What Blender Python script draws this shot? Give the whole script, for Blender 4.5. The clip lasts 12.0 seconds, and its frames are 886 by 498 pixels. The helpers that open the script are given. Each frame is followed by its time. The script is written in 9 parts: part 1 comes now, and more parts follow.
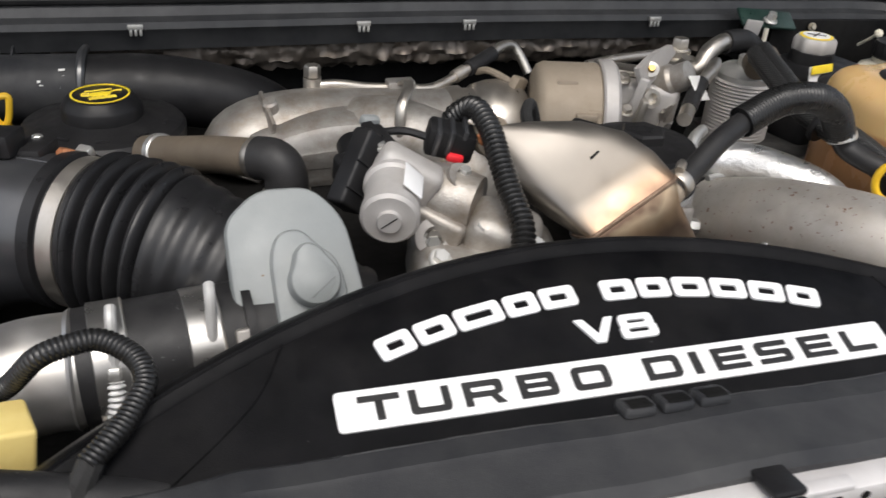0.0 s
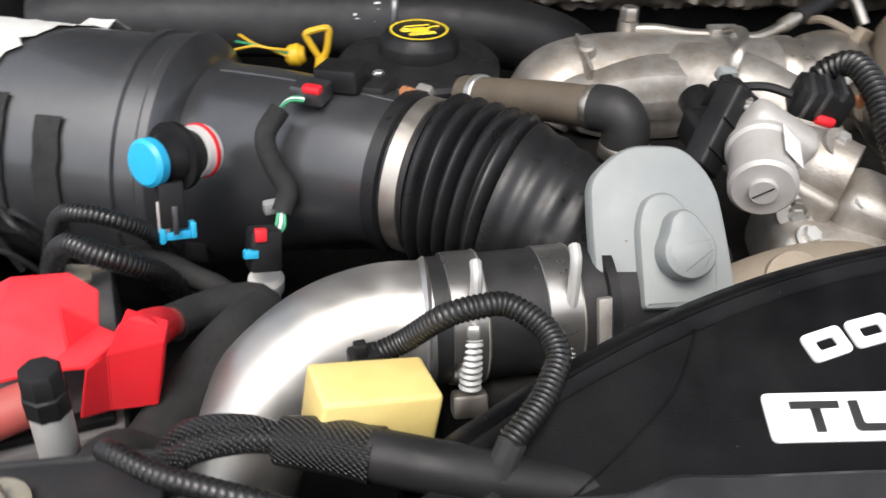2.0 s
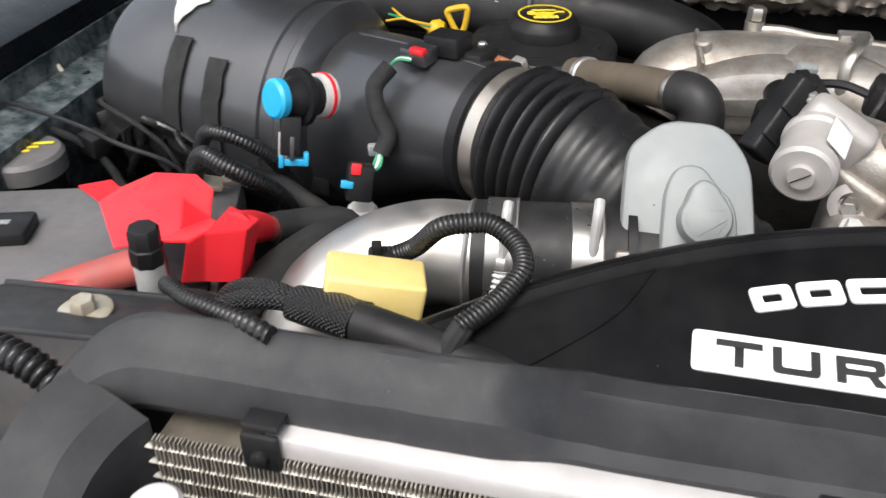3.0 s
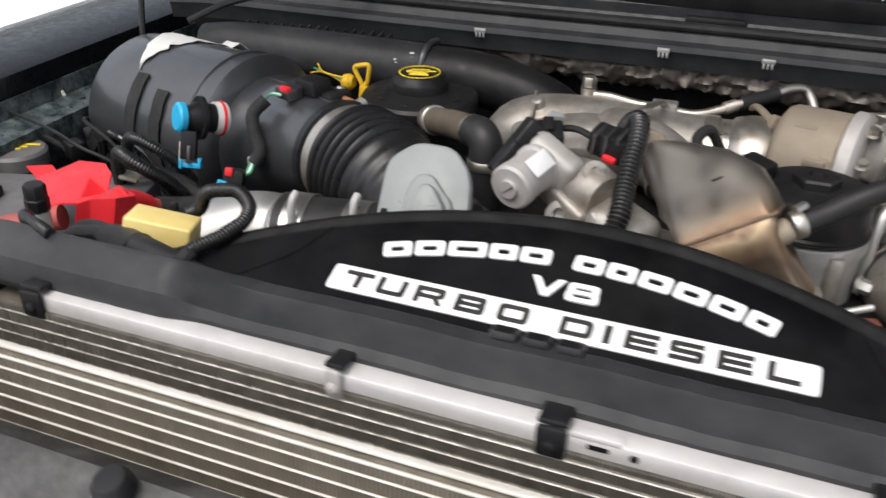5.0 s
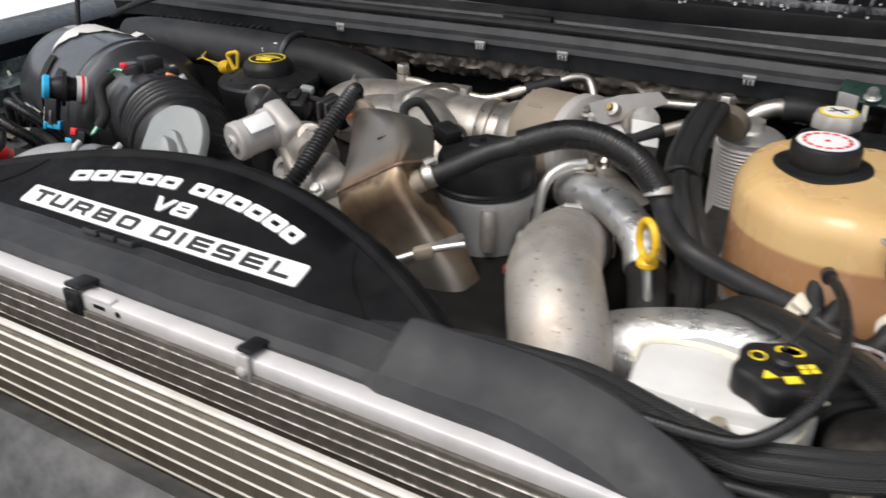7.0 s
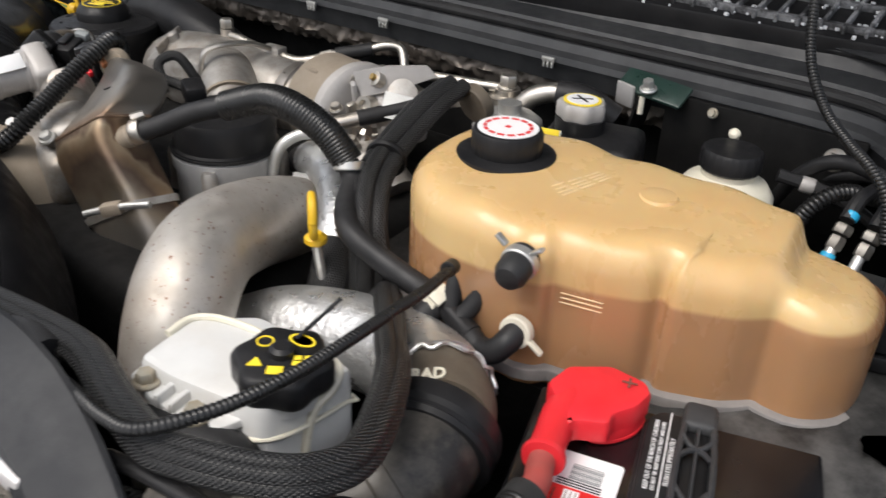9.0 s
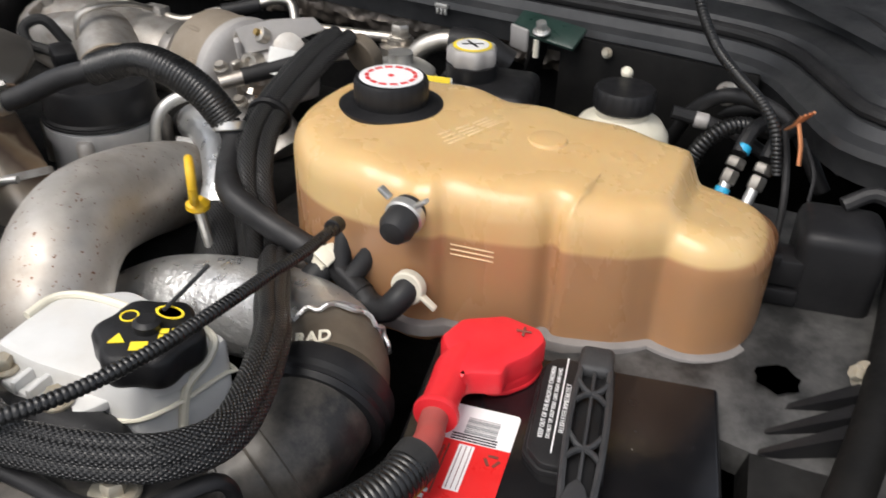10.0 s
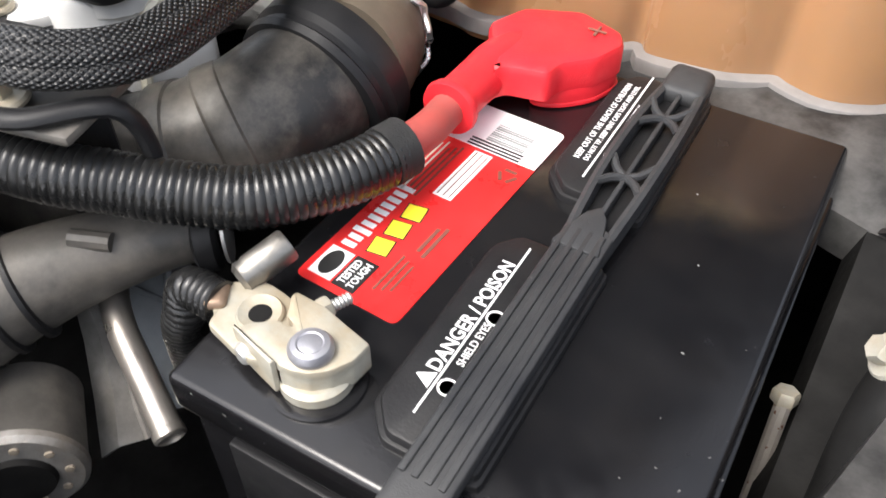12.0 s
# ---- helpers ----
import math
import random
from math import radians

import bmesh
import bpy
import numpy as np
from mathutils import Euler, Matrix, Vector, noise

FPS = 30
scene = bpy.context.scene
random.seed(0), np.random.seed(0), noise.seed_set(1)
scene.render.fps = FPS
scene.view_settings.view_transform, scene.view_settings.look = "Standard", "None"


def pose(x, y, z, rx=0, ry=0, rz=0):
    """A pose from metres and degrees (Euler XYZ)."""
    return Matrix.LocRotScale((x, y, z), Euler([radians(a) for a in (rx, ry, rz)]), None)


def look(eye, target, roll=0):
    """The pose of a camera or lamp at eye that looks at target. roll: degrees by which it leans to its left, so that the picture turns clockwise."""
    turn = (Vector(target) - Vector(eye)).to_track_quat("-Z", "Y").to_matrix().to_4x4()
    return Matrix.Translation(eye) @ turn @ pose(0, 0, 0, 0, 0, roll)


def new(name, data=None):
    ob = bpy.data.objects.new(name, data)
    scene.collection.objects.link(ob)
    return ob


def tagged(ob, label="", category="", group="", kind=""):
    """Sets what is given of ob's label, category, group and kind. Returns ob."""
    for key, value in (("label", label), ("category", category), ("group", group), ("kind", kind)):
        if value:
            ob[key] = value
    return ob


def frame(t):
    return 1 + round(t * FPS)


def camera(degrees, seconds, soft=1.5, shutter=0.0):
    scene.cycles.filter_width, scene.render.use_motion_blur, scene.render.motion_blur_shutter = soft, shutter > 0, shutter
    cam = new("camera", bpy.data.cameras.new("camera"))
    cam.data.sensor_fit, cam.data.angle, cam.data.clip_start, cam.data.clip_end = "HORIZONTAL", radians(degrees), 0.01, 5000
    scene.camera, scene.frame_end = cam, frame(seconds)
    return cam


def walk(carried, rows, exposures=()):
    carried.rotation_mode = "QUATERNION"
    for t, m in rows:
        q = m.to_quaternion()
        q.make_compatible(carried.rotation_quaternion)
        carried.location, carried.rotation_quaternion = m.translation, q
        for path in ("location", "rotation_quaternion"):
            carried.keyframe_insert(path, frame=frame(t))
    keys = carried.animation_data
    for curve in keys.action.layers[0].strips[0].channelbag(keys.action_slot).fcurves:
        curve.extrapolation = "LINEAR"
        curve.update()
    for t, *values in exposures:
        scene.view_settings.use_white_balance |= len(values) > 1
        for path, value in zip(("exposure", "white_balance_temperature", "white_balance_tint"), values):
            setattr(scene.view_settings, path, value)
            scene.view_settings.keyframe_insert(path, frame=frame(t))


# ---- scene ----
cam = camera(55.4, 12.0, shutter=0.5)
PATH = [
    (0, (-0.218, -0.326, 1.476), (0.319, 1.324, 0.482), 4.0),
    (0.5, (-0.264, -0.287, 1.467), (0.292, 1.336, 0.439), 4.9),
    (1, (-0.322, -0.258, 1.456), (0.23, 1.341, 0.388), 4.9),
    (1.5, (-0.367, -0.245, 1.455), (0.063, 1.366, 0.351), 3.7),
    (2, (-0.321, -0.26, 1.457), (-0.214, 1.39, 0.331), 1.5),
    (2.5, (-0.24, -0.294, 1.455), (-0.451, 1.339, 0.32), 0.4),
    (2.7, (-0.228, -0.311, 1.458), (-0.521, 1.309, 0.322), 0.1),
    (4.3, (-0.058, -0.461, 1.5), (-0.583, 1.207, 0.532), 0.8),
    (4.5, (-0.025, -0.467, 1.501), (-0.563, 1.205, 0.544), 1.0),
    (5, (0.099, -0.469, 1.508), (-0.533, 1.164, 0.542), 0.7),
    (5.5, (0.245, -0.429, 1.512), (-0.528, 1.144, 0.549), -0.6),
    (6, (0.349, -0.409, 1.502), (-0.505, 1.132, 0.555), -1.4),
    (6.5, (0.434, -0.424, 1.498), (-0.459, 1.108, 0.574), -1.8),
    (6.7, (0.479, -0.435, 1.507), (-0.428, 1.091, 0.585), -1.6),
    (8.5, (0.761, -0.296, 1.512), (-0.226, 1.145, 0.537), 2.1),
    (9, (0.79, -0.237, 1.5), (-0.189, 1.201, 0.514), 2.7),
    (9.5, (0.813, -0.211, 1.495), (-0.121, 1.241, 0.486), 2.2),
    (10, (0.809, -0.204, 1.487), (-0.012, 1.277, 0.424), 1.7),
    (10.5, (0.794, -0.223, 1.466), (0.07, 1.261, 0.338), 1.7),
    (11, (0.827, -0.185, 1.418), (0.007, 1.117, 0.14), -0.3),
    (11.5, (0.833, -0.126, 1.384), (-0.08, 0.959, -0.026), 1.1),
    (12, (0.857, -0.106, 1.374), (-0.148, 0.864, -0.057), 0.1),
]
EXPOSURES = [(0, 0.02), (1.0, 0.10), (1.5, 0.32), (2.5, 0.57), (4.5, 0.13), (6.5, 0.09), (8.5, 0.09), (10, 0.14), (10.5, 0.17), (11, 0.56), (12, 1.08)]
walk(cam, [(t, look(eye, target, roll)) for t, eye, target, roll in PATH], EXPOSURES)

# ---- daylight: open overcast sky in front, raised hood behind ----
world = bpy.data.worlds.new("sky")
scene.world = world
world.use_nodes = True
wn = world.node_tree.nodes
sky = wn.new("ShaderNodeTexSky")
sky.sky_type = "NISHITA"
sky.sun_disc = False
sky.sun_elevation = radians(62)
sky.sun_rotation = radians(200)
sky.air_density = 1.0
sky.dust_density = 5.0
sky.ozone_density = 1.0
wn["Background"].inputs["Strength"].default_value = 0.13
pale = wn.new("ShaderNodeHueSaturation")     # thin overcast: the blue is mostly washed out
pale.inputs["Saturation"].default_value = 0.45
pale.inputs["Value"].default_value = 1.6
world.node_tree.links.new(sky.outputs["Color"], pale.inputs["Color"])
world.node_tree.links.new(pale.outputs["Color"], wn["Background"].inputs["Color"])
sun_data = bpy.data.lights.new("sun", "SUN")
sun_data.energy = 1.0
sun_data.angle = radians(30)
sun_data.color = (1.0, 0.965, 0.915)
sun = new("sun", sun_data)
sun.matrix_basis = look((-0.35, -1.55, 4.4), (0, 0.2, 1.2))

# ---- mesh helpers ----
V = Vector


def thing(name, label, category, at=(0, 0, 0), group="", kind=""):
    """An Empty at the base of a thing; its parts are meshes under it."""
    ob = new(name)
    ob.empty_display_size = 0.02
    ob.location = at
    return tagged(ob, label, category, group, kind)


def mesh_of(name, bm, material, smooth=35):
    me = bpy.data.meshes.new(name)
    bmesh.ops.recalc_face_normals(bm, faces=bm.faces[:])
    for f in bm.faces:
        f.smooth = True
    bm.to_mesh(me)
    bm.free()
    me.set_sharp_from_angle(angle=radians(smooth))
    for m in material if isinstance(material, (list, tuple)) else [material]:
        me.materials.append(m)
    return me


def part(name, bm, material, parent, label="", smooth=35):
    """One mesh, given in world metres, under a thing or under a part of one."""
    ob = new(name, mesh_of(name, bm, material, smooth))
    ob.parent = parent
    if parent.data is None:
        ob.matrix_parent_inverse = Matrix.Translation(parent.location).inverted()
    return tagged(ob, label)


def solo(name, bm, material, label, category, group="", kind="", smooth=35):
    return tagged(new(name, mesh_of(name, bm, material, smooth)), label, category, group, kind)


def frame_of(origin, axis, up=(0, 0, 1)):
    """A pose whose z points along axis."""
    z = V(axis).normalized()
    x = V(up).cross(z)
    if x.length < 1e-4:
        x = V((0, 1, 0)).cross(z)
    x.normalize()
    y = z.cross(x)
    m = Matrix((x, y, z)).transposed().to_4x4()
    m.translation = V(origin)
    return m


def spline(pts, step):
    """Points every step metres on a smooth curve through pts; each point may carry a radius as fourth value."""
    p = [np.array(q, float) for q in pts]
    if len(p) == 2:
        dense = [p[0] + (p[1] - p[0]) * k / 20 for k in range(21)]
    else:
        q = [2 * p[0] - p[1], *p, 2 * p[-1] - p[-2]]
        dense = []
        for i in range(1, len(q) - 2):
            a, b, c, d = q[i - 1 : i + 3]
            for k in range(16):
                t = k / 16
                dense.append(0.5 * (2 * b + (c - a) * t + (2 * a - 5 * b + 4 * c - d) * t * t + (3 * b - a - 3 * c + d) * t**3))
        dense.append(p[-1])
    dense = np.array(dense)
    far = np.r_[0, np.cumsum(np.linalg.norm(np.diff(dense[:, :3], axis=0), axis=1))]
    n = max(2, int(round(far[-1] / step)) + 1)
    at = np.linspace(0, far[-1], n)
    return np.stack([np.interp(at, far, dense[:, k]) for k in range(dense.shape[1])], 1), at


def tube(pts, r, seg=16, step=0.006, rib=None, cap=True, squash=1.0, bm=None, wall=0.0):
    """A round pipe, hose or cable along a smooth curve. rib: (pitch, depth) of its corrugation."""
    bm = bm or bmesh.new()
    uv = bm.loops.layers.uv.verify()
    if rib:
        step = rib[0] / 4
    c, at = spline(pts, step)
    radii = c[:, 3] if c.shape[1] > 3 else np.full(len(c), r)
    d = np.gradient(c[:, :3], axis=0)
    d /= np.linalg.norm(d, axis=1)[:, None] + 1e-12
    side = np.cross(d[0], (0, 0, 1.0))
    if np.linalg.norm(side) < 0.1:
        side = np.cross(d[0], (0, 1.0, 0))
    side /= np.linalg.norm(side)
    rings = []
    for i in range(len(c)):
        side = side - d[i] * (side @ d[i])
        side /= np.linalg.norm(side)
        up = np.cross(side, d[i])
        rad = radii[i]
        if rib:
            rad += rib[1] * (1, 0.55, -1, 0.55)[i % 4] * 0.5
        ring = []
        for k in range(seg):
            a = 2 * math.pi * k / seg
            ring.append(bm.verts.new(c[i, :3] + rad * (math.cos(a) * side + squash * math.sin(a) * up)))
        rings.append(ring)
    for i in range(len(rings) - 1):
        for k in range(seg):
            j = (k + 1) % seg
            f = bm.faces.new((rings[i][k], rings[i][j], rings[i + 1][j], rings[i + 1][k]))
            for loop, (a, b) in zip(f.loops, ((k, i), (k + 1, i), (k + 1, i + 1), (k, i + 1))):
                loop[uv].uv = (a / seg * 2 * math.pi * r, at[b])
    if cap:
        for ring in (rings[0], rings[-1]):
            bm.faces.new(ring)
    return bm


def lathe(profile, origin=(0, 0, 0), axis=(0, 0, 1), seg=32, bm=None, lobes=0, depth=0.0, up=(0, 0, 1)):
    """A turned body: rows of radius and height along the axis."""
    bm = bm or bmesh.new()
    m = frame_of(origin, axis, up)
    rings = []
    for r, h in profile:
        if r < 1e-6:
            rings.append([bm.verts.new(m @ V((0, 0, h)))])
            continue
        ring = []
        for k in range(seg):
            a = 2 * math.pi * k / seg
            q = r * (1 + depth * math.cos(lobes * a)) if lobes else r
            ring.append(bm.verts.new(m @ V((q * math.cos(a), q * math.sin(a), h))))
        rings.append(ring)
    for a, b in zip(rings, rings[1:]):
        for k in range(seg):
            j = (k + 1) % seg
            if len(a) == 1 and len(b) == 1:
                break
            if len(a) == 1:
                bm.faces.new((a[0], b[k], b[j]))
            elif len(b) == 1:
                bm.faces.new((a[k], a[j], b[0]))
            else:
                bm.faces.new((a[k], a[j], b[j], b[k]))
    for ring in (rings[0], rings[-1]):
        if len(ring) > 2:
            bm.faces.new(ring)
    return bm


def box(size, m=None, bevel=0.002, seg=2, bm=None):
    """A box of that size round the origin of m, its edges rounded."""
    own = bmesh.new()
    bmesh.ops.create_cube(own, size=1.0)
    bmesh.ops.scale(own, vec=size, verts=own.verts)
    if bevel:
        bmesh.ops.bevel(own, geom=own.edges[:], offset=bevel, segments=seg, affect="EDGES", profile=0.5, clamp_overlap=True)
    if m is not None:
        own.transform(m)
    return join(bm, own)


def join(bm, own):
    if bm is None:
        return own
    me = bpy.data.meshes.new("join")
    own.to_mesh(me)
    own.free()
    bm.from_mesh(me)
    bpy.data.meshes.remove(me)
    return bm


def rounded(points, radius, seg=4):
    """An outline with its corners rounded."""
    out = []
    n = len(points)
    for i in range(n):
        a, b, c = (V(points[(i + k) % n]) for k in (-1, 0, 1))
        r = radius[i] if isinstance(radius, (list, tuple)) else radius
        u, w = (a - b), (c - b)
        r = min(r, u.length * 0.49, w.length * 0.49)
        u.normalize(), w.normalize()
        p, q = b + u * r, b + w * r
        for k in range(seg + 1):
            t = k / seg
            out.append((p * (1 - t) ** 2 + b * 2 * t * (1 - t) + q * t * t)[:])
    return out


def prism(outline, z0, z1, m=None, bevel=0.0, seg=2, bm=None):
    """An outline drawn up from z0 to z1, its top edge rounded."""
    own = bmesh.new()
    rows = [(z0, 0.0)]
    if bevel:
        rows += [(z1 - bevel, 0.0), (z1 - 0.3 * bevel, 0.35 * bevel), (z1, bevel)]
    else:
        rows += [(z1, 0.0)]
    pts = [V(p[:2]) for p in outline]
    n = len(pts)
    area = sum(pts[i].x * pts[(i + 1) % n].y - pts[(i + 1) % n].x * pts[i].y for i in range(n))
    sign = 1 if area > 0 else -1
    rings = []
    for z, inset in rows:
        ring = []
        for i in range(n):
            e = (pts[(i + 1) % n] - pts[i - 1])
            if e.length < 1e-9:
                e = V((1, 0))
            e.normalize()
            nrm = V((-e.y, e.x)) * sign
            q = pts[i] + nrm * inset
            ring.append(own.verts.new((q.x, q.y, z)))
        rings.append(ring)
    for a, b in zip(rings, rings[1:]):
        for k in range(n):
            j = (k + 1) % n
            own.faces.new((a[k], a[j], b[j], b[k]))
    own.faces.new(rings[0]), own.faces.new(rings[-1])
    if m is not None:
        own.transform(m)
    return join(bm, own)


def loft(rings, close=True, caps=True, bm=None):
    """A skin over rows of points of equal length."""
    bm = bm or bmesh.new()
    rows = [[bm.verts.new(p) for p in ring] for ring in rings]
    n = len(rows[0])
    for a, b in zip(rows, rows[1:]):
        for k in range(n if close else n - 1):
            j = (k + 1) % n
            bm.faces.new((a[k], a[j], b[j], b[k]))
    if close and caps:
        bm.faces.new(rows[0]), bm.faces.new(rows[-1])
    return bm


def thicken(bm, depth):
    """Gives a sheet its thickness."""
    bmesh.ops.recalc_face_normals(bm, faces=bm.faces[:])
    bmesh.ops.solidify(bm, geom=bm.faces[:], thickness=depth)
    return bm


def hexhead(r, h, origin, axis, washer=0.0, bm=None):
    bm = lathe([(r * 0.96, 0), (r, h * 0.1), (r, h * 0.8), (r * 0.85, h), (0, h)], origin, axis, 6, bm)
    if washer:
        bm = lathe([(washer, -0.0015), (washer, 0.0), (washer * 0.9, 0.001), (0, 0.001)], origin, axis, 20, bm)
    return bm


def letters(text, size, m, depth=0.0008, wide=1.0, bold=0.0, align="CENTER", bm=None, fit=None):
    """Raised letters of the built-in font, lying in the plane of m. fit: their width and height."""
    cu = bpy.data.curves.new("text", "FONT")
    cu.body, cu.size, cu.align_x, cu.align_y = text, size, align, "CENTER"
    cu.extrude, cu.offset, cu.resolution_u = depth, bold, 3
    ob = new("text", cu)
    me = bpy.data.meshes.new_from_object(ob)
    bpy.data.objects.remove(ob)
    bpy.data.curves.remove(cu)
    own = bmesh.new()
    own.from_mesh(me)
    bpy.data.meshes.remove(me)
    if fit:
        xs, ys = [v.co.x for v in own.verts], [v.co.y for v in own.verts]
        own.transform(Matrix.Diagonal((fit[0] / (max(xs) - min(xs)), fit[1] / (max(ys) - min(ys)), 1, 1)) @ Matrix.Translation((-(max(xs) + min(xs)) / 2, -(max(ys) + min(ys)) / 2, 0)))
    own.transform(m @ Matrix.Diagonal((wide, 1, 1, 1)))
    return join(bm, own)


# ---- materials ----
def surface(name, base, rough=0.5, metal=0.0, other=None, spread=0.5, scale=30.0, grain=0.0, grain_scale=900.0, relief=0.0, relief_scale=60.0,
            rough_spread=0.12, coat=0.0, stretch=(1, 1, 1), dust=None, dust_amount=0.0, dust_scale=14.0, specks=None, speck_scale=160.0, speck_cut=0.72, spec=0.5):
    """A procedural surface: two colours in soft patches, a dust film in patches, specks of a colour, fine grain and broad relief."""
    mat = bpy.data.materials.new(name)
    mat.use_nodes = True
    nt = mat.node_tree
    b = nt.nodes["Principled BSDF"]
    link = nt.links.new

    def noise_tex(s, detail=4.0, rough_=0.6):
        n = nt.nodes.new("ShaderNodeTexNoise")
        n.inputs["Scale"].default_value, n.inputs["Detail"].default_value, n.inputs["Roughness"].default_value = s, detail, rough_
        link(mapping.outputs["Vector"], n.inputs["Vector"])
        return n.outputs["Fac"]

    def ramp(src, lo, hi):
        r = nt.nodes.new("ShaderNodeMapRange")
        r.inputs["From Min"].default_value, r.inputs["From Max"].default_value = lo, hi
        link(src, r.inputs["Value"])
        return r.outputs["Result"]

    def blend(fac, a, c):
        mx = nt.nodes.new("ShaderNodeMix")
        mx.data_type = "RGBA"
        link(fac, mx.inputs["Factor"])
        for sock, v in ((mx.inputs[6], a), (mx.inputs[7], c)):
            if isinstance(v, tuple):
                sock.default_value = (*v, 1)
            else:
                link(v, sock)
        return mx.outputs[2]

    coord = nt.nodes.new("ShaderNodeTexCoord")
    mapping = nt.nodes.new("ShaderNodeMapping")
    mapping.inputs["Scale"].default_value = stretch
    link(coord.outputs["Object"], mapping.inputs["Vector"])
    other = other or tuple(min(1, c * 1.35 + 0.004) for c in base)
    soft = noise_tex(scale, 5)
    colour = blend(ramp(soft, 0.5 - spread * 0.35, 0.5 + spread * 0.35), base, other)
    if dust:
        film = nt.nodes.new("ShaderNodeMath")
        film.operation = "MULTIPLY"
        link(ramp(noise_tex(dust_scale, 6, 0.7), 0.42, 0.78), film.inputs[0])
        film.inputs[1].default_value = dust_amount
        colour = blend(film.outputs[0], colour, dust)
    if specks:
        colour = blend(ramp(noise_tex(speck_scale, 3), speck_cut, speck_cut + 0.05), colour, specks)
    link(colour, b.inputs["Base Color"])
    rr = nt.nodes.new("ShaderNodeMapRange")
    rr.inputs["From Min"].default_value, rr.inputs["From Max"].default_value = 0.3, 0.7
    rr.inputs["To Min"].default_value, rr.inputs["To Max"].default_value = max(0.03, rough - rough_spread), min(1, rough + rough_spread)
    link(noise_tex(scale * 2.3, 5), rr.inputs["Value"])
    link(rr.outputs["Result"], b.inputs["Roughness"])
    b.inputs["Metallic"].default_value = metal
    b.inputs["Coat Weight"].default_value = coat
    b.inputs["Specular IOR Level"].default_value = spec
    last = None
    for strength, s, dist in ((relief, relief_scale, 0.002), (grain, grain_scale, 0.0004)):
        if strength:
            bump = nt.nodes.new("ShaderNodeBump")
            bump.inputs["Strength"].default_value, bump.inputs["Distance"].default_value = strength, dist
            link(noise_tex(s, 5), bump.inputs["Height"])
            if last:
                link(last, bump.inputs["Normal"])
            last = bump.outputs["Normal"]
    if last:
        link(last, b.inputs["Normal"])
    return mat


def woven(name, base, other, scale, rough=0.55, metal=0.0, strength=0.8):
    """A braid of crossing strands, laid along the tube by its own coordinates."""
    mat = bpy.data.materials.new(name)
    mat.use_nodes = True
    nt = mat.node_tree
    b = nt.nodes["Principled BSDF"]
    link = nt.links.new
    coord = nt.nodes.new("ShaderNodeTexCoord")
    waves = []
    for turn in (38, -38):
        mp = nt.nodes.new("ShaderNodeMapping")
        mp.inputs["Rotation"].default_value = (0, 0, radians(turn))
        link(coord.outputs["UV"], mp.inputs["Vector"])
        w = nt.nodes.new("ShaderNodeTexWave")
        w.inputs["Scale"].default_value, w.inputs["Distortion"].default_value = scale, 0.4
        w.inputs["Detail"].default_value = 1.0
        link(mp.outputs["Vector"], w.inputs["Vector"])
        waves.append(w.outputs["Fac"])
    mul = nt.nodes.new("ShaderNodeMath")
    mul.operation = "MULTIPLY"
    link(waves[0], mul.inputs[0]), link(waves[1], mul.inputs[1])
    mx = nt.nodes.new("ShaderNodeMix")
    mx.data_type = "RGBA"
    link(mul.outputs[0], mx.inputs["Factor"])
    mx.inputs[6].default_value, mx.inputs[7].default_value = (*base, 1), (*other, 1)
    link(mx.outputs[2], b.inputs["Base Color"])
    bump = nt.nodes.new("ShaderNodeBump")
    bump.inputs["Strength"].default_value, bump.inputs["Distance"].default_value = strength, 0.0012
    link(mul.outputs[0], bump.inputs["Height"])
    link(bump.outputs["Normal"], b.inputs["Normal"])
    b.inputs["Roughness"].default_value, b.inputs["Metallic"].default_value = rough, metal
    return mat


GREY_DUST = (0.16, 0.15, 0.14)
M_PLASTIC = surface("black_plastic", (0.009, 0.009, 0.010), 0.42, other=(0.016, 0.016, 0.017), grain=0.35, dust=GREY_DUST, dust_amount=0.06, relief=0.1, spec=0.25)
M_SATIN = surface("satin_black_plastic", (0.023, 0.024, 0.027), 0.36, other=(0.034, 0.035, 0.038), grain=0.12, rough_spread=0.05, dust=GREY_DUST, dust_amount=0.08, coat=0.5, spec=1.0)
M_SHROUD = surface("scuffed_black_panel", (0.022, 0.023, 0.026), 0.46, other=(0.028, 0.029, 0.031), grain=0.45, grain_scale=1400, dust=(0.24, 0.235, 0.225), dust_amount=0.16, dust_scale=9, relief=0.12, relief_scale=30, spec=0.22, specks=(0.10, 0.10, 0.098), speck_scale=170, speck_cut=0.74)
M_COVER = surface("engine_cover_plastic", (0.0026, 0.0027, 0.0032), 0.46, other=(0.006, 0.006, 0.007), grain=0.5, grain_scale=1500, dust=(0.18, 0.17, 0.16), dust_amount=0.05, spec=0.09, specks=(0.13, 0.13, 0.125), speck_scale=230, speck_cut=0.745)
M_RUBBER = surface("black_rubber", (0.012, 0.012, 0.013), 0.5, other=(0.021, 0.021, 0.022), grain=0.4, dust=GREY_DUST, dust_amount=0.12, spec=0.32, specks=(0.10, 0.10, 0.098), speck_scale=260, speck_cut=0.70)
M_BELLOWS = surface("bellows_rubber", (0.009, 0.009, 0.010), 0.36, other=(0.015, 0.015, 0.016), grain=0.35, dust=(0.14, 0.14, 0.14), dust_amount=0.06, spec=0.4)
M_LOOM = surface("ribbed_loom", (0.007, 0.007, 0.007), 0.30, other=(0.014, 0.014, 0.014), dust=GREY_DUST, dust_amount=0.04)
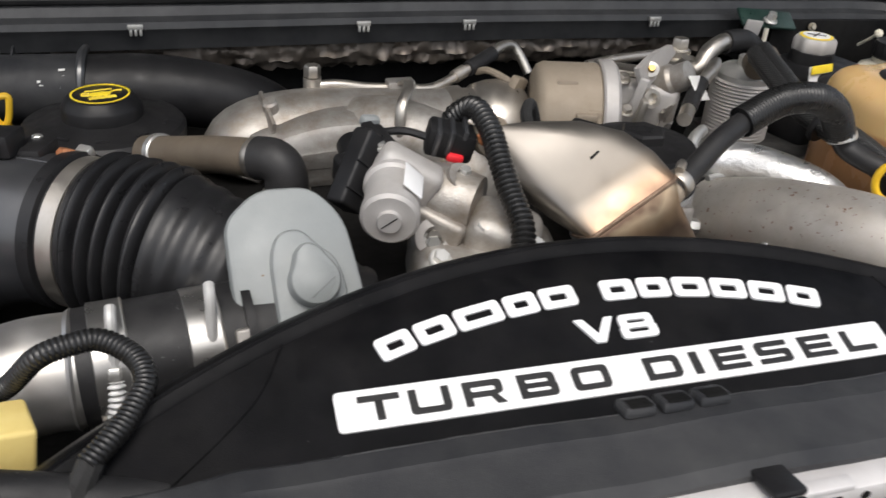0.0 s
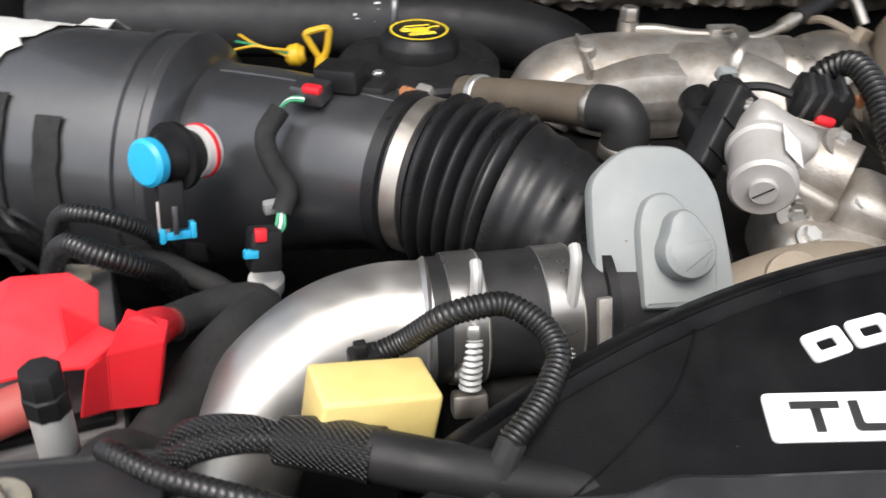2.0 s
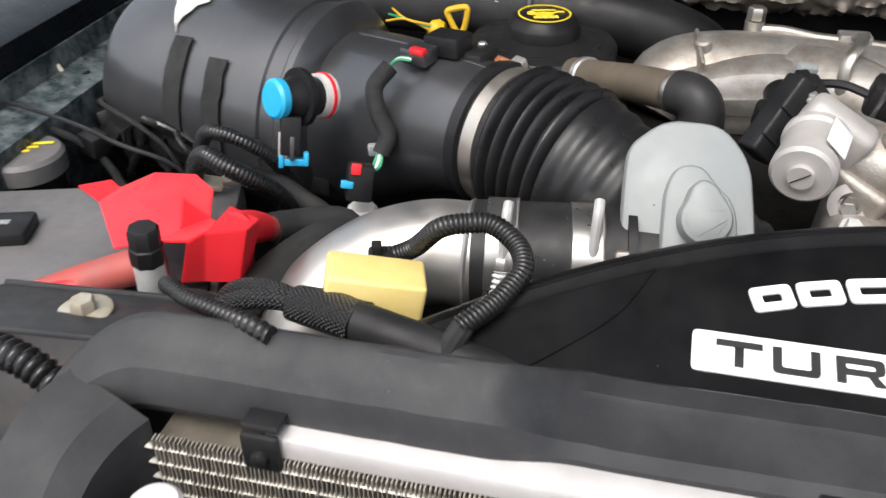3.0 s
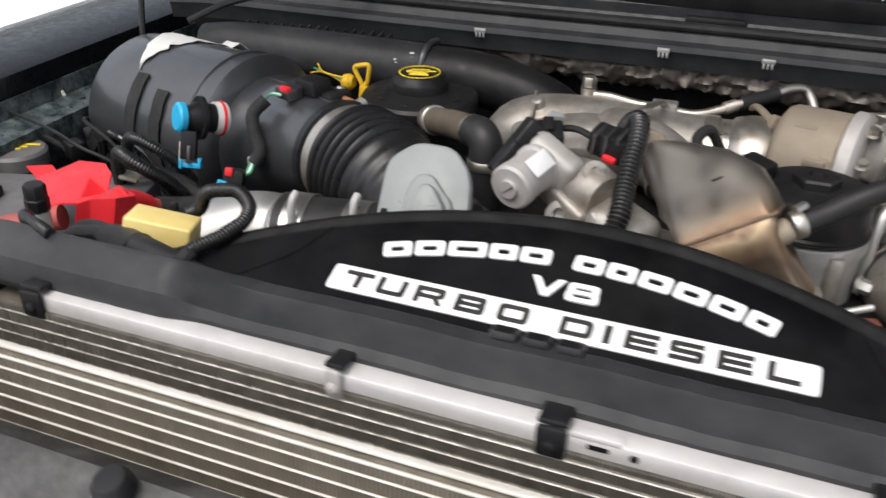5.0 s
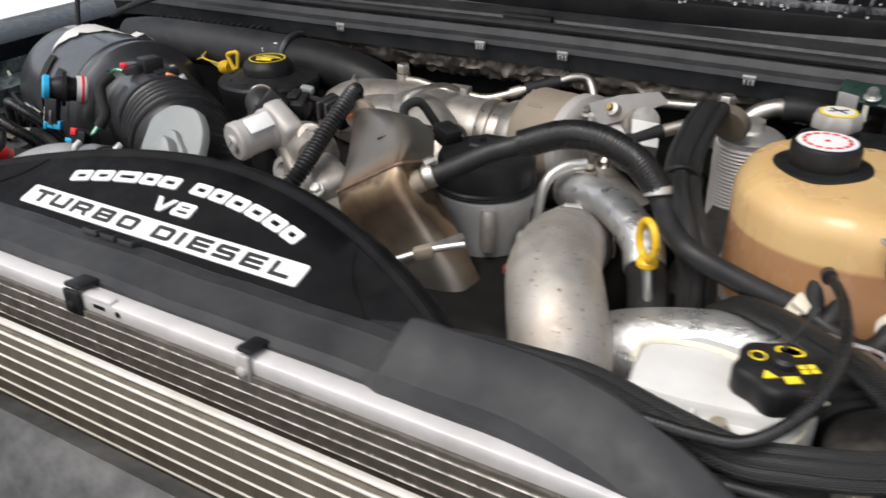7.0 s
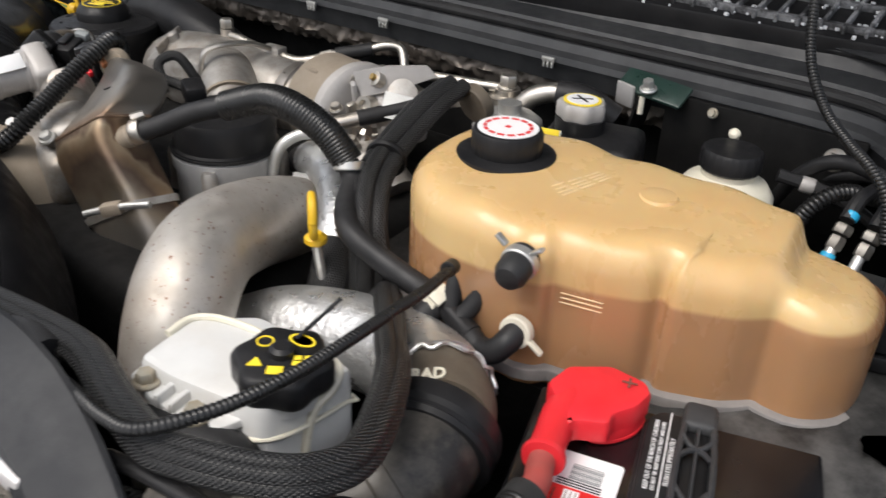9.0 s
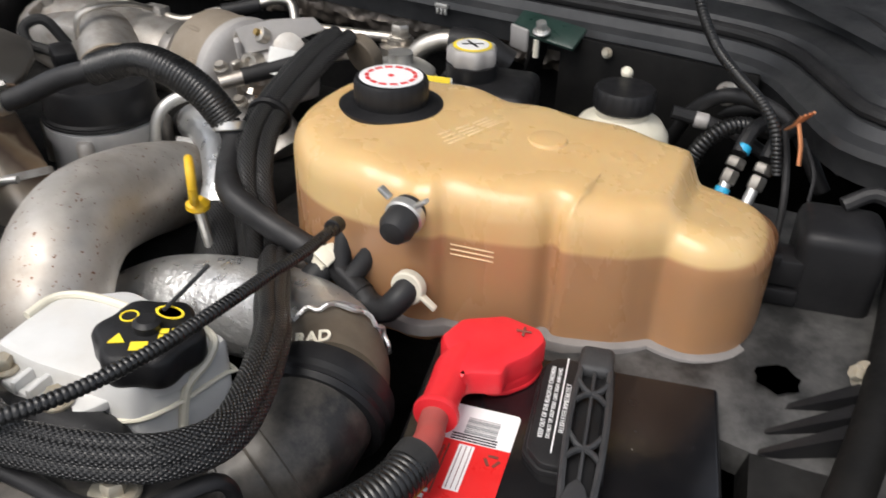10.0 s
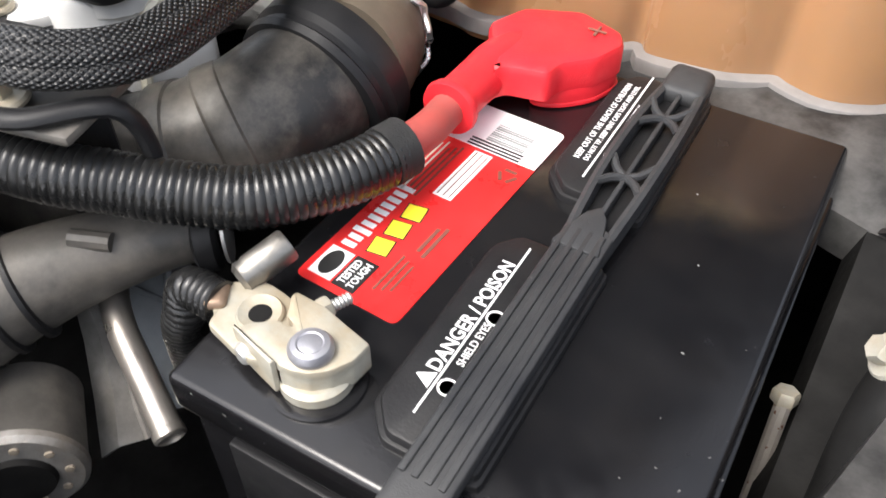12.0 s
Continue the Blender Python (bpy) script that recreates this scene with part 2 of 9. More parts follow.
# near-black base carries the shade of deep gaps, holes and slots
M_HOLLOW = surface("grimy_shade_black", (0.003, 0.003, 0.003), 0.7, other=(0.009, 0.0085, 0.008), relief=0.4, relief_scale=40, spec=0.2)
M_ELBOW = surface("dusty_black_elbow", (0.014, 0.014, 0.014), 0.42, other=(0.03, 0.029, 0.028), grain=0.2, dust=(0.26, 0.23, 0.19), dust_amount=0.55, dust_scale=20, spec=0.4)
M_GREEN_PAINT = surface("dark_green_paint", (0.010, 0.030, 0.024), 0.35, other=(0.02, 0.05, 0.04), scale=60, dust=(0.2, 0.22, 0.2), dust_amount=0.2)
M_PAINT = surface("black_car_paint", (0.004, 0.006, 0.008), 0.3, other=(0.007, 0.009, 0.011), coat=0.15, dust=(0.12, 0.13, 0.13), dust_amount=0.04, spec=0.25)
M_NECK = surface("dirty_moulded_neck", (0.045, 0.042, 0.038), 0.5, other=(0.10, 0.092, 0.082), scale=25, relief=0.3, relief_scale=50, dust=(0.24, 0.21, 0.175), dust_amount=0.6, dust_scale=22)
M_WORN = surface("worn_dark_green_flange", (0.008, 0.015, 0.016), 0.35, other=(0.028, 0.045, 0.047), scale=45, dust=(0.42, 0.46, 0.46), dust_amount=0.45, dust_scale=55)
M_POLISH = surface("steel_band", (0.36, 0.35, 0.335), 0.30, 0.9, other=(0.46, 0.45, 0.43), rough_spread=0.05)
M_ALU = surface("aluminium_pipe", (0.46, 0.455, 0.44), 0.42, 0.9, other=(0.56, 0.55, 0.535), grain=0.12, scale=22, dust=(0.45, 0.36, 0.26), dust_amount=0.35)
M_STEEL_PIPE = surface("rust_specked_steel", (0.42, 0.395, 0.36), 0.56, 0.7, other=(0.56, 0.535, 0.50), spread=0.8, rough_spread=0.15, relief=0.15, grain=0.2, dust=(0.36, 0.27, 0.185), dust_amount=0.6, specks=(0.17, 0.065, 0.03), speck_scale=230, speck_cut=0.64, dust_scale=10)
M_CAST = surface("cast_aluminium", (0.37, 0.352, 0.328), 0.50, 0.7, other=(0.48, 0.462, 0.435), grain=1.0, grain_scale=520, dust=(0.19, 0.14, 0.09), dust_amount=0.85, dust_scale=26, relief=0.25, relief_scale=55)
M_CAST_BROWN = surface("dusty_cast_metal", (0.30, 0.25, 0.19), 0.68, 0.35, other=(0.36, 0.31, 0.25), grain=0.6, grain_scale=700, dust=(0.20, 0.145, 0.09), dust_amount=0.5, relief=0.3, relief_scale=60, dust_scale=30)
M_BRIGHT = surface("bright_metal", (0.50, 0.47, 0.42), 0.42, 0.95, other=(0.64, 0.61, 0.56), grain=0.1, dust=(0.40, 0.32, 0.24), dust_amount=0.4)
M_ZINC = surface("zinc_plated_metal", (0.52, 0.52, 0.50), 0.42, 0.8, other=(0.70, 0.69, 0.66), grain=0.2)
M_RAIL = surface("white_oxidised_aluminium", (0.62, 0.60, 0.60), 0.55, 0.35, other=(0.72, 0.70, 0.69), grain=0.3, dust=(0.42, 0.37, 0.30), dust_amount=0.3)
M_TUBE = surface("condenser_aluminium", (0.72, 0.69, 0.63), 0.45, 0.3, other=(0.80, 0.77, 0.71), dust=(0.46, 0.38, 0.27), dust_amount=0.45, grain=0.2)
M_FIN = surface("dusty_fins", (0.22, 0.19, 0.15), 0.7, 0.2, other=(0.32, 0.28, 0.22), scale=60, dust=(0.22, 0.185, 0.13), dust_amount=0.4, stretch=(1, 1, 0.25))
# darker copy of the fin colour: shade between the fins, painted on the cores
M_FIN_SHADE = surface("shaded_fin_core", (0.10, 0.087, 0.068), 0.8, 0.0, other=(0.17, 0.148, 0.115), scale=60)
M_FIN_EDGE = surface("bright_fin_edges", (0.24, 0.22, 0.19), 0.55, 0.5, other=(0.40, 0.37, 0.32), scale=80)
M_GREY = surface("light_grey_plastic", (0.225, 0.242, 0.242), 0.5, other=(0.262, 0.278, 0.278), grain=0.25, dust=(0.30, 0.30, 0.28), dust_amount=0.2)
M_WHITE_TANK = surface("milky_plastic", (0.60, 0.60, 0.585), 0.4, other=(0.66, 0.66, 0.645), dust=(0.50, 0.42, 0.32), dust_amount=0.35, grain=0.15)
M_CREAM = surface("cream_plastic", (0.72, 0.68, 0.55), 0.45, other=(0.78, 0.74, 0.62), dust=(0.5, 0.42, 0.3), dust_amount=0.2)
M_RED = surface("red_soft_plastic", (0.72, 0.016, 0.026), 0.40, other=(0.78, 0.026, 0.038), grain=0.3, relief=0.15, dust=(0.30, 0.12, 0.10), dust_amount=0.12)
M_RED_CABLE = surface("faded_red_cable", (0.45, 0.06, 0.05), 0.6, other=(0.35, 0.07, 0.06), dust=(0.2, 0.12, 0.1), dust_amount=0.4)
M_YELLOW = surface("yellow_plastic", (0.80, 0.50, 0.02), 0.4, other=(0.75, 0.45, 0.02), grain=0.2, dust=(0.4, 0.3, 0.12), dust_amount=0.2)
M_FOAM = surface("pale_yellow_plastic", (0.74, 0.58, 0.20), 0.5, other=(0.80, 0.65, 0.26), grain=0.3, dust=(0.55, 0.35, 0.12), dust_amount=0.35, dust_scale=25)
M_BLUE = surface("blue_plastic", (0.02, 0.36, 0.62), 0.4, other=(0.03, 0.42, 0.70), grain=0.2)
M_FOIL = surface("crinkled_foil", (0.74, 0.74, 0.73), 0.34, 0.85, other=(0.80, 0.80, 0.79), relief=0.9, relief_scale=120, grain=0.5, grain_scale=600)
M_BLANKET = surface("sooty_foil_blanket", (0.09, 0.075, 0.06), 0.42, 0.45, other=(0.24, 0.21, 0.18), scale=22, spread=0.6, relief=1.0, relief_scale=34, dust=(0.07, 0.042, 0.026), dust_amount=0.65)
M_SHEET = surface("dull_sheet_steel", (0.40, 0.37, 0.33), 0.36, 0.85, other=(0.50, 0.47, 0.43), grain=0.2, scale=30, relief=0.15, dust=(0.26, 0.20, 0.14), dust_amount=0.4)
M_BOWL = surface("pale_cast_bowl", (0.50, 0.50, 0.49), 0.5, 0.35, other=(0.60, 0.60, 0.59), grain=0.7, grain_scale=700, relief=0.2, dust=(0.32, 0.29, 0.25), dust_amount=0.4)
M_COWL = surface("grey_black_cowl_plastic", (0.022, 0.023, 0.025), 0.42, other=(0.034, 0.035, 0.037), grain=0.3, dust=(0.22, 0.22, 0.215), dust_amount=0.14, spec=0.45)
M_SILVER = surface("matte_silver_casting", (0.43, 0.41, 0.395), 0.58, 0.3, other=(0.50, 0.485, 0.47), grain=0.35, grain_scale=900, dust=(0.30, 0.25, 0.19), dust_amount=0.25)
M_WELD = surface("brown_weld", (0.17, 0.11, 0.075), 0.5, 0.5, other=(0.28, 0.20, 0.14), scale=90)
M_RUST = surface("rusty_edge", (0.16, 0.075, 0.04), 0.8, 0.1, other=(0.26, 0.14, 0.08), scale=60, relief=0.4)
M_GASKET = surface("red_brown_gasket", (0.15, 0.045, 0.03), 0.6, other=(0.19, 0.07, 0.05))
M_BRAID = woven("black_braid", (0.003, 0.003, 0.003), (0.055, 0.055, 0.056), 150, 0.34, 0.0, 0.9)
M_TAPE = surface("black_cloth_tape", (0.010, 0.010, 0.010), 0.8, other=(0.02, 0.02, 0.02), grain=0.9, grain_scale=1200, relief=0.4, relief_scale=150)
M_WHITE = surface("white_print", (0.80, 0.80, 0.80), 0.45, other=(0.84, 0.84, 0.84), grain=0.15, dust=(0.6, 0.59, 0.57), dust_amount=0.1)
M_LETTER = surface("white_letter", (0.82, 0.82, 0.82), 0.4, other=(0.86, 0.86, 0.86))
M_BLACK_INK = surface("black_ink", (0.012, 0.012, 0.012), 0.45)
M_RED_INK = surface("red_label", (0.66, 0.02, 0.02), 0.35, other=(0.70, 0.03, 0.03), grain=0.1)
M_YELLOW_INK = surface("yellow_ink", (0.80, 0.58, 0.03), 0.5)
M_PAPER = surface("torn_paper_label", (0.66, 0.66, 0.64), 0.6, other=(0.74, 0.74, 0.72), relief=0.5, relief_scale=120, dust=(0.45, 0.41, 0.33), dust_amount=0.3)
M_YELLOW_BRASS = surface("dull_brass", (0.50, 0.34, 0.12), 0.4, 0.9)
M_COPPER = surface("bare_copper", (0.72, 0.30, 0.14), 0.4, 0.8)
M_GREEN = surface("green_wire", (0.03, 0.25, 0.12), 0.5)
M_BROWN_HOSE = surface("brown_grey_hose", (0.085, 0.068, 0.05), 0.6, other=(0.12, 0.10, 0.075), grain=0.4, dust=(0.18, 0.14, 0.1), dust_amount=0.4)
M_BATTERY = surface("battery_case", (0.006, 0.006, 0.007), 0.16, other=(0.009, 0.009, 0.010), grain=0.12, dust=(0.12, 0.10, 0.085), dust_amount=0.05, specks=(0.35, 0.34, 0.32), speck_scale=190, speck_cut=0.735)
M_BATTERY_OLD = surface("grey_battery_case", (0.10, 0.10, 0.105), 0.4, other=(0.15, 0.145, 0.145), grain=0.3, dust=(0.2, 0.17, 0.14), dust_amount=0.3)
M_TERMINAL = surface("stained_terminal", (0.46, 0.445, 0.385), 0.5, 0.3, other=(0.33, 0.31, 0.25), scale=55, relief=0.3, dust=(0.42, 0.30, 0.16), dust_amount=0.7, dust_scale=40)
M_FITTING = surface("oiled_steel_fitting", (0.22, 0.21, 0.19), 0.4, 0.9, other=(0.34, 0.32, 0.29), scale=90, dust=(0.12, 0.10, 0.08), dust_amount=0.5)
M_BLUE_GREY = surface("blue_grey_moulding", (0.19, 0.205, 0.22), 0.5, other=(0.25, 0.265, 0.28), scale=45, dust=(0.10, 0.09, 0.08), dust_amount=0.5)
M_STAY = surface("dirty_pale_metal", (0.30, 0.285, 0.26), 0.55, 0.3, other=(0.20, 0.185, 0.165), scale=60, relief=0.2, dust=(0.08, 0.07, 0.06), dust_amount=0.6, dust_scale=40)
M_LEAD = surface("dull_lead", (0.30, 0.30, 0.33), 0.5, 0.7, other=(0.38, 0.38, 0.41), relief=0.3)
M_FROST = surface("frosted_black_plastic", (0.03, 0.03, 0.031), 0.5, other=(0.07, 0.07, 0.072), dust=(0.62, 0.63, 0.65), dust_amount=0.8, dust_scale=30)
M_APRON = surface("dusty_black_apron", (0.010, 0.010, 0.010), 0.4, other=(0.030, 0.030, 0.029), scale=24, dust=(0.28, 0.27, 0.26), dust_amount=0.42, dust_scale=16, relief=0.15)
M_SNOW = surface("trodden_snow", (0.72, 0.73, 0.75), 0.8, other=(0.80, 0.81, 0.83), scale=2, relief=0.5, relief_scale=8)
M_EMBOSS = surface("embossed_amber", (0.74, 0.56, 0.33), 0.4)
M_FLANGE = surface("grey_tank_seam", (0.16, 0.15, 0.145), 0.45, other=(0.24, 0.225, 0.215), dust=(0.2, 0.17, 0.14), dust_amount=0.3)


def heat_steel():
    """Stainless steel with the straw, brown and blue bands of heat beside its weld (a band across the pipe at y about 0.18)."""
    mat = surface("heat_tinted_steel", (0.38, 0.345, 0.30), 0.40, 0.9, other=(0.44, 0.40, 0.355), scale=18, spread=1.0, stretch=(1, 0.35, 1), grain=0.0, relief=0.0)
    nt = mat.node_tree
    b = nt.nodes["Principled BSDF"]
    old = b.inputs["Base Color"].links[0].from_socket
    coord = nt.nodes.new("ShaderNodeTexCoord")
    along = nt.nodes.new("ShaderNodeVectorMath")
    along.operation = "DOT_PRODUCT"
    nt.links.new(coord.outputs["Object"], along.inputs[0])
    along.inputs[1].default_value = (-0.35, 0.90, 0.25)
    wob = nt.nodes.new("ShaderNodeTexNoise")
    wob.inputs["Scale"].default_value = 40
    nt.links.new(coord.outputs["Object"], wob.inputs["Vector"])
    add = nt.nodes.new("ShaderNodeMath")
    add.operation = "MULTIPLY_ADD"
    nt.links.new(wob.outputs["Fac"], add.inputs[0])
    add.inputs[1].default_value = 0.022
    nt.links.new(along.outputs["Value"], add.inputs[2])
    rng = nt.nodes.new("ShaderNodeMapRange")
    rng.inputs["From Min"].default_value, rng.inputs["From Max"].default_value = 0.36, 0.50
    nt.links.new(add.outputs[0], rng.inputs["Value"])
    ramp = nt.nodes.new("ShaderNodeValToRGB")
    cr = ramp.color_ramp
    stops = ((0.0, (0.46, 0.43, 0.39)), (0.16, (0.45, 0.41, 0.36)), (0.27, (0.36, 0.29, 0.21)), (0.36, (0.17, 0.11, 0.075)), (0.43, (0.36, 0.24, 0.14)), (0.475, (0.48, 0.36, 0.23)), (0.505, (0.14, 0.08, 0.05)), (0.56, (0.27, 0.18, 0.115)), (0.64, (0.31, 0.255, 0.20)), (0.76, (0.32, 0.29, 0.255)), (1.0, (0.34, 0.315, 0.285)))
    cr.elements[0].position, cr.elements[0].color = stops[0][0], (*stops[0][1], 1)
    cr.elements[1].position, cr.elements[1].color = stops[-1][0], (*stops[-1][1], 1)
    for pos, col in stops[1:-1]:
        cr.elements.new(pos).color = (*col, 1)
    nt.links.new(rng.outputs["Result"], ramp.inputs["Fac"])
    mx = nt.nodes.new("ShaderNodeMix")
    mx.data_type, mx.blend_type = "RGBA", "MIX"
    mx.inputs["Factor"].default_value = 0.92
    nt.links.new(old, mx.inputs[6]), nt.links.new(ramp.outputs["Color"], mx.inputs[7])
    nt.links.new(mx.outputs[2], b.inputs["Base Color"])
    return mat


def amber_tank():
    """Aged translucent tank plastic; below the liquid level the brown coolant shows through the wall."""
    mat = surface("amber_tank_plastic", (0.63, 0.465, 0.225), 0.28, other=(0.60, 0.365, 0.155), scale=9, spread=0.9, stretch=(1, 1, 0.4), grain=0.0, relief=0.0, rough_spread=0.06)
    nt = mat.node_tree
    b = nt.nodes["Principled BSDF"]
    old = b.inputs["Base Color"].links[0].from_socket
    coord = nt.nodes.new("ShaderNodeTexCoord")
    sep = nt.nodes.new("ShaderNodeSeparateXYZ")
    nt.links.new(coord.outputs["Object"], sep.inputs[0])
    rng = nt.nodes.new("ShaderNodeMapRange")
    rng.inputs["From Min"].default_value, rng.inputs["From Max"].default_value = 1.1925, 1.1885
    level = nt.nodes.new("ShaderNodeMath")
    level.operation = "MULTIPLY_ADD"
    nt.links.new(sep.outputs["X"], level.inputs[0])
    level.inputs[1].default_value = 0.0
    nt.links.new(sep.outputs["Z"], level.inputs[2])
    nt.links.new(level.outputs[0], rng.inputs["Value"])
    patch = nt.nodes.new("ShaderNodeTexNoise")
    patch.inputs["Scale"].default_value, patch.inputs["Detail"].default_value = 22, 4
    nt.links.new(coord.outputs["Object"], patch.inputs["Vector"])
    liquid = nt.nodes.new("ShaderNodeMix")
    liquid.data_type = "RGBA"
    nt.links.new(patch.outputs["Fac"], liquid.inputs["Factor"])
    liquid.inputs[6].default_value, liquid.inputs[7].default_value = (0.34, 0.192, 0.105, 1), (0.45, 0.235, 0.105, 1)
    mx = nt.nodes.new("ShaderNodeMix")
    mx.data_type = "RGBA"
    nt.links.new(rng.outputs["Result"], mx.inputs["Factor"])
    nt.links.new(old, mx.inputs[6]), nt.links.new(liquid.outputs[2], mx.inputs[7])
    nt.links.new(mx.outputs[2], b.inputs["Base Color"])
    b.inputs["Subsurface Weight"].default_value = 0.25
    b.inputs["Subsurface Radius"].default_value = (1.0, 0.6, 0.25)
    b.inputs["Subsurface Scale"].default_value = 0.005
    return mat


M_HEAT = heat_steel()
M_AMBER = amber_tank()

# ---- the setting: ground, fenders, cowl, firewall, bay ----
bm = bmesh.new()
bmesh.ops.create_grid(bm, x_segments=40, y_segments=40, size=300)
solo("ground", bm, M_SNOW, "pale trodden snow around the parked truck", "ground", kind="structure")

# floor, walls and firewall: the bay's shade is put into their near-black colour
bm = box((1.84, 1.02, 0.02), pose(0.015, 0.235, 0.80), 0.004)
solo("bay_floor", bm, M_HOLLOW, "grimy undertray below the engine, coloured near-black for shade", "floor", kind="structure")
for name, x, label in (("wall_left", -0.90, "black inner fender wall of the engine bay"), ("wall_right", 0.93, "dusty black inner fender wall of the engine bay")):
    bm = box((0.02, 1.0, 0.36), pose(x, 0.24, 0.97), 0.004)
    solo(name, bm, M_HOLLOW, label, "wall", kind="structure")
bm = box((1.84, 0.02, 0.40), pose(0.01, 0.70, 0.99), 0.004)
solo("firewall", bm, M_HOLLOW, "firewall behind the engine, coloured near-black for shade", "wall", kind="structure")
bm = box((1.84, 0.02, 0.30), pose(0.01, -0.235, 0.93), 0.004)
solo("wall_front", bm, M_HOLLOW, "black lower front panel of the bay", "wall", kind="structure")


def fender(side, x_in, x_out, z_top, label):
    """A fender: painted top rolling over to the outer skin, with an inner flange that carries holes."""
    e = thing("fender", label, "fender", (x_out, 0.2, 0.75), kind="structure")
    ys = [-0.30 + 0.075 * k for k in range(17)]
    rows = []
    for y in ys:
        rise = 0.012 * (y / 0.6)
        prof = [(x_in, z_top - 0.035), (x_in + side * 0.002, z_top - 0.004), (x_in + side * 0.012, z_top), (x_in + side * 0.06, z_top + 0.006), ((x_in + x_out) / 2, z_top + 0.004),
                (x_out - side * 0.02, z_top - 0.02), (x_out, z_top - 0.07), (x_out + side * 0.004, z_top - 0.25), (x_out - side * 0.01, z_top - 0.5)]
        rows.append([(px, y, pz + rise) for px, pz in prof])
    part("panel", thicken(loft(rows, close=False), 0.003), M_PAINT, e)
    rows = []
    for y in ys[2:]:
        rise = 0.012 * (y / 0.6)
        prof = [(x_in - side * 0.003, z_top - 0.03), (x_in - side * 0.006, z_top - 0.055), (x_in - side * 0.05, z_top - 0.062), (x_in - side * 0.055, z_top - 0.12), (x_in + side * 0.01, z_top - 0.3)]
        rows.append([(px, y, pz + rise) for px, pz in prof])
    part("inner_flange", thicken(loft(rows, close=False), 0.003), M_WORN if side < 0 else M_APRON, e)
    for k in range(4):
        part("flange_bolt", hexhead(0.007, 0.006, (x_in - side * 0.03, 0.05 + 0.17 * k, z_top - 0.054), (0, 0, 1), 0.011), M_HOLLOW, e)
    return e


fender(-1, -0.80, -1.06, 1.172, "black painted fender with a worn greenish inner flange")
fender(1, 0.90, 1.04, 1.195, "black painted fender edge beside the engine bay")

# cowl: ribbed black plastic panel rising towards the windscreen, rubber seal along its front
cowl = thing("cowl", "long ribbed black plastic cowl panel under the windscreen", "cowl", (0.0, 0.62, 1.2), kind="structure")
EDGE = [(-1.0, 0.30), (-0.92, 0.41), (-0.86, 0.455), (-0.83, 0.50), (-0.80, 0.55), (-0.76, 0.59), (-0.69, 0.608), (-0.5, 0.610), (-0.27, 0.612), (0.0, 0.620), (0.2, 0.620), (0.4, 0.614), (0.55, 0.610), (0.645, 0.606), (0.700, 0.585), (0.742, 0.524), (0.773, 0.476), (0.802, 0.455), (0.86, 0.44), (0.95, 0.40)]
edge, _ = spline([(x, y, 0) for x, y in EDGE if x > -0.79], 0.02)
PROF = [(0.008, 1.190), (0.004, 1.208), (0.000, 1.214), (0.002, 1.221), (0.012, 1.225), (0.016, 1.234), (0.030, 1.238), (0.036, 1.249), (0.066, 1.255), (0.074, 1.266), (0.115, 1.270), (0.19, 1.276), (0.27, 1.282)]
rows, ridge, ridge2 = [], [], []
for i, p in enumerate(edge):
    d = V((edge[min(i + 1, len(edge) - 1)] - edge[max(i - 1, 0)])[:2]).normalized()
    n = V((-d.y, d.x))
    rows.append([(p[0] + n.x * o, p[1] + n.y * o, z) for o, z in PROF])
    ridge.append((p[0] + n.x * 0.022, p[1] + n.y * 0.022, 1.2415))
    ridge2.append((p[0] + n.x * 0.078, p[1] + n.y * 0.078, 1.270))
part("panel", thicken(loft(rows, close=False), 0.003), M_COWL, cowl)
part("rubber_seal", tube(ridge, 0.0065, 10, 0.02), M_RUBBER, cowl)
part("rubber_seal", tube(ridge2, 0.005, 8, 0.02), M_RUBBER, cowl)
for x in (-0.27, -0.025, 0.101, 0.345):
    c = part("clip", box((0.016, 0.004, 0.006), pose(x, 0.6135, 1.2165), 0.001), M_ZINC, cowl, "small pale retaining clip")
    for k in (-1, 0, 1):
        part("prong", box((0.003, 0.004, 0.007), pose(x + 0.005 * k, 0.6135, 1.2105), 0.0008), M_ZINC, c)
part("latch", box((0.075, 0.012, 0.010), pose(0.03, 0.652, 1.249), 0.003), M_PLASTIC, cowl)
part("latch", box((0.03, 0.012, 0.008), pose(-0.45, 0.652, 1.249), 0.003), M_PLASTIC, cowl)

# air intake grille below the windscreen, seen behind the cowl's end, with snow grains in it
grille = thing("cowl_grille", "black slatted air grille powdered with snow grains", "grille", (0.6, 0.9, 1.3), kind="structure")
part("tray", box((1.45, 0.19, 0.030), pose(0.125, 0.775, 1.286, 10, 0, 0), 0.004), M_PLASTIC, grille)
for k in range(3):
    part("long_bar", box((1.45, 0.006, 0.008), pose(0.125, 0.695 + 0.06 * k, 1.291 + 0.0106 * k, 10, 0, 0), 0.001), M_FROST, grille)
for k in range(62):
    part("slat", box((0.004, 0.18, 0.008), pose(-0.56 + 0.0225 * k, 0.775, 1.305, 10, 0, 0), 0.001), M_FROST, grille)
bm = bmesh.new()
rnd = random.Random(4)
for k in range(520):
    x, y = rnd.uniform(0.20, 0.84), rnd.choice((0.695, 0.755, 0.815)) + rnd.gauss(0.008, 0.012)
    s = rnd.uniform(0.0015, 0.004)
    box((s, s, s * 0.8), pose(x, y, 1.304 + (y - 0.775) * 0.176, 20 * rnd.random(), 0, 90 * rnd.random()), 0, bm=bm)
tagged(part("snow_grains", bm, M_SNOW, grille, "scattered white snow grains"), kind="stuff")

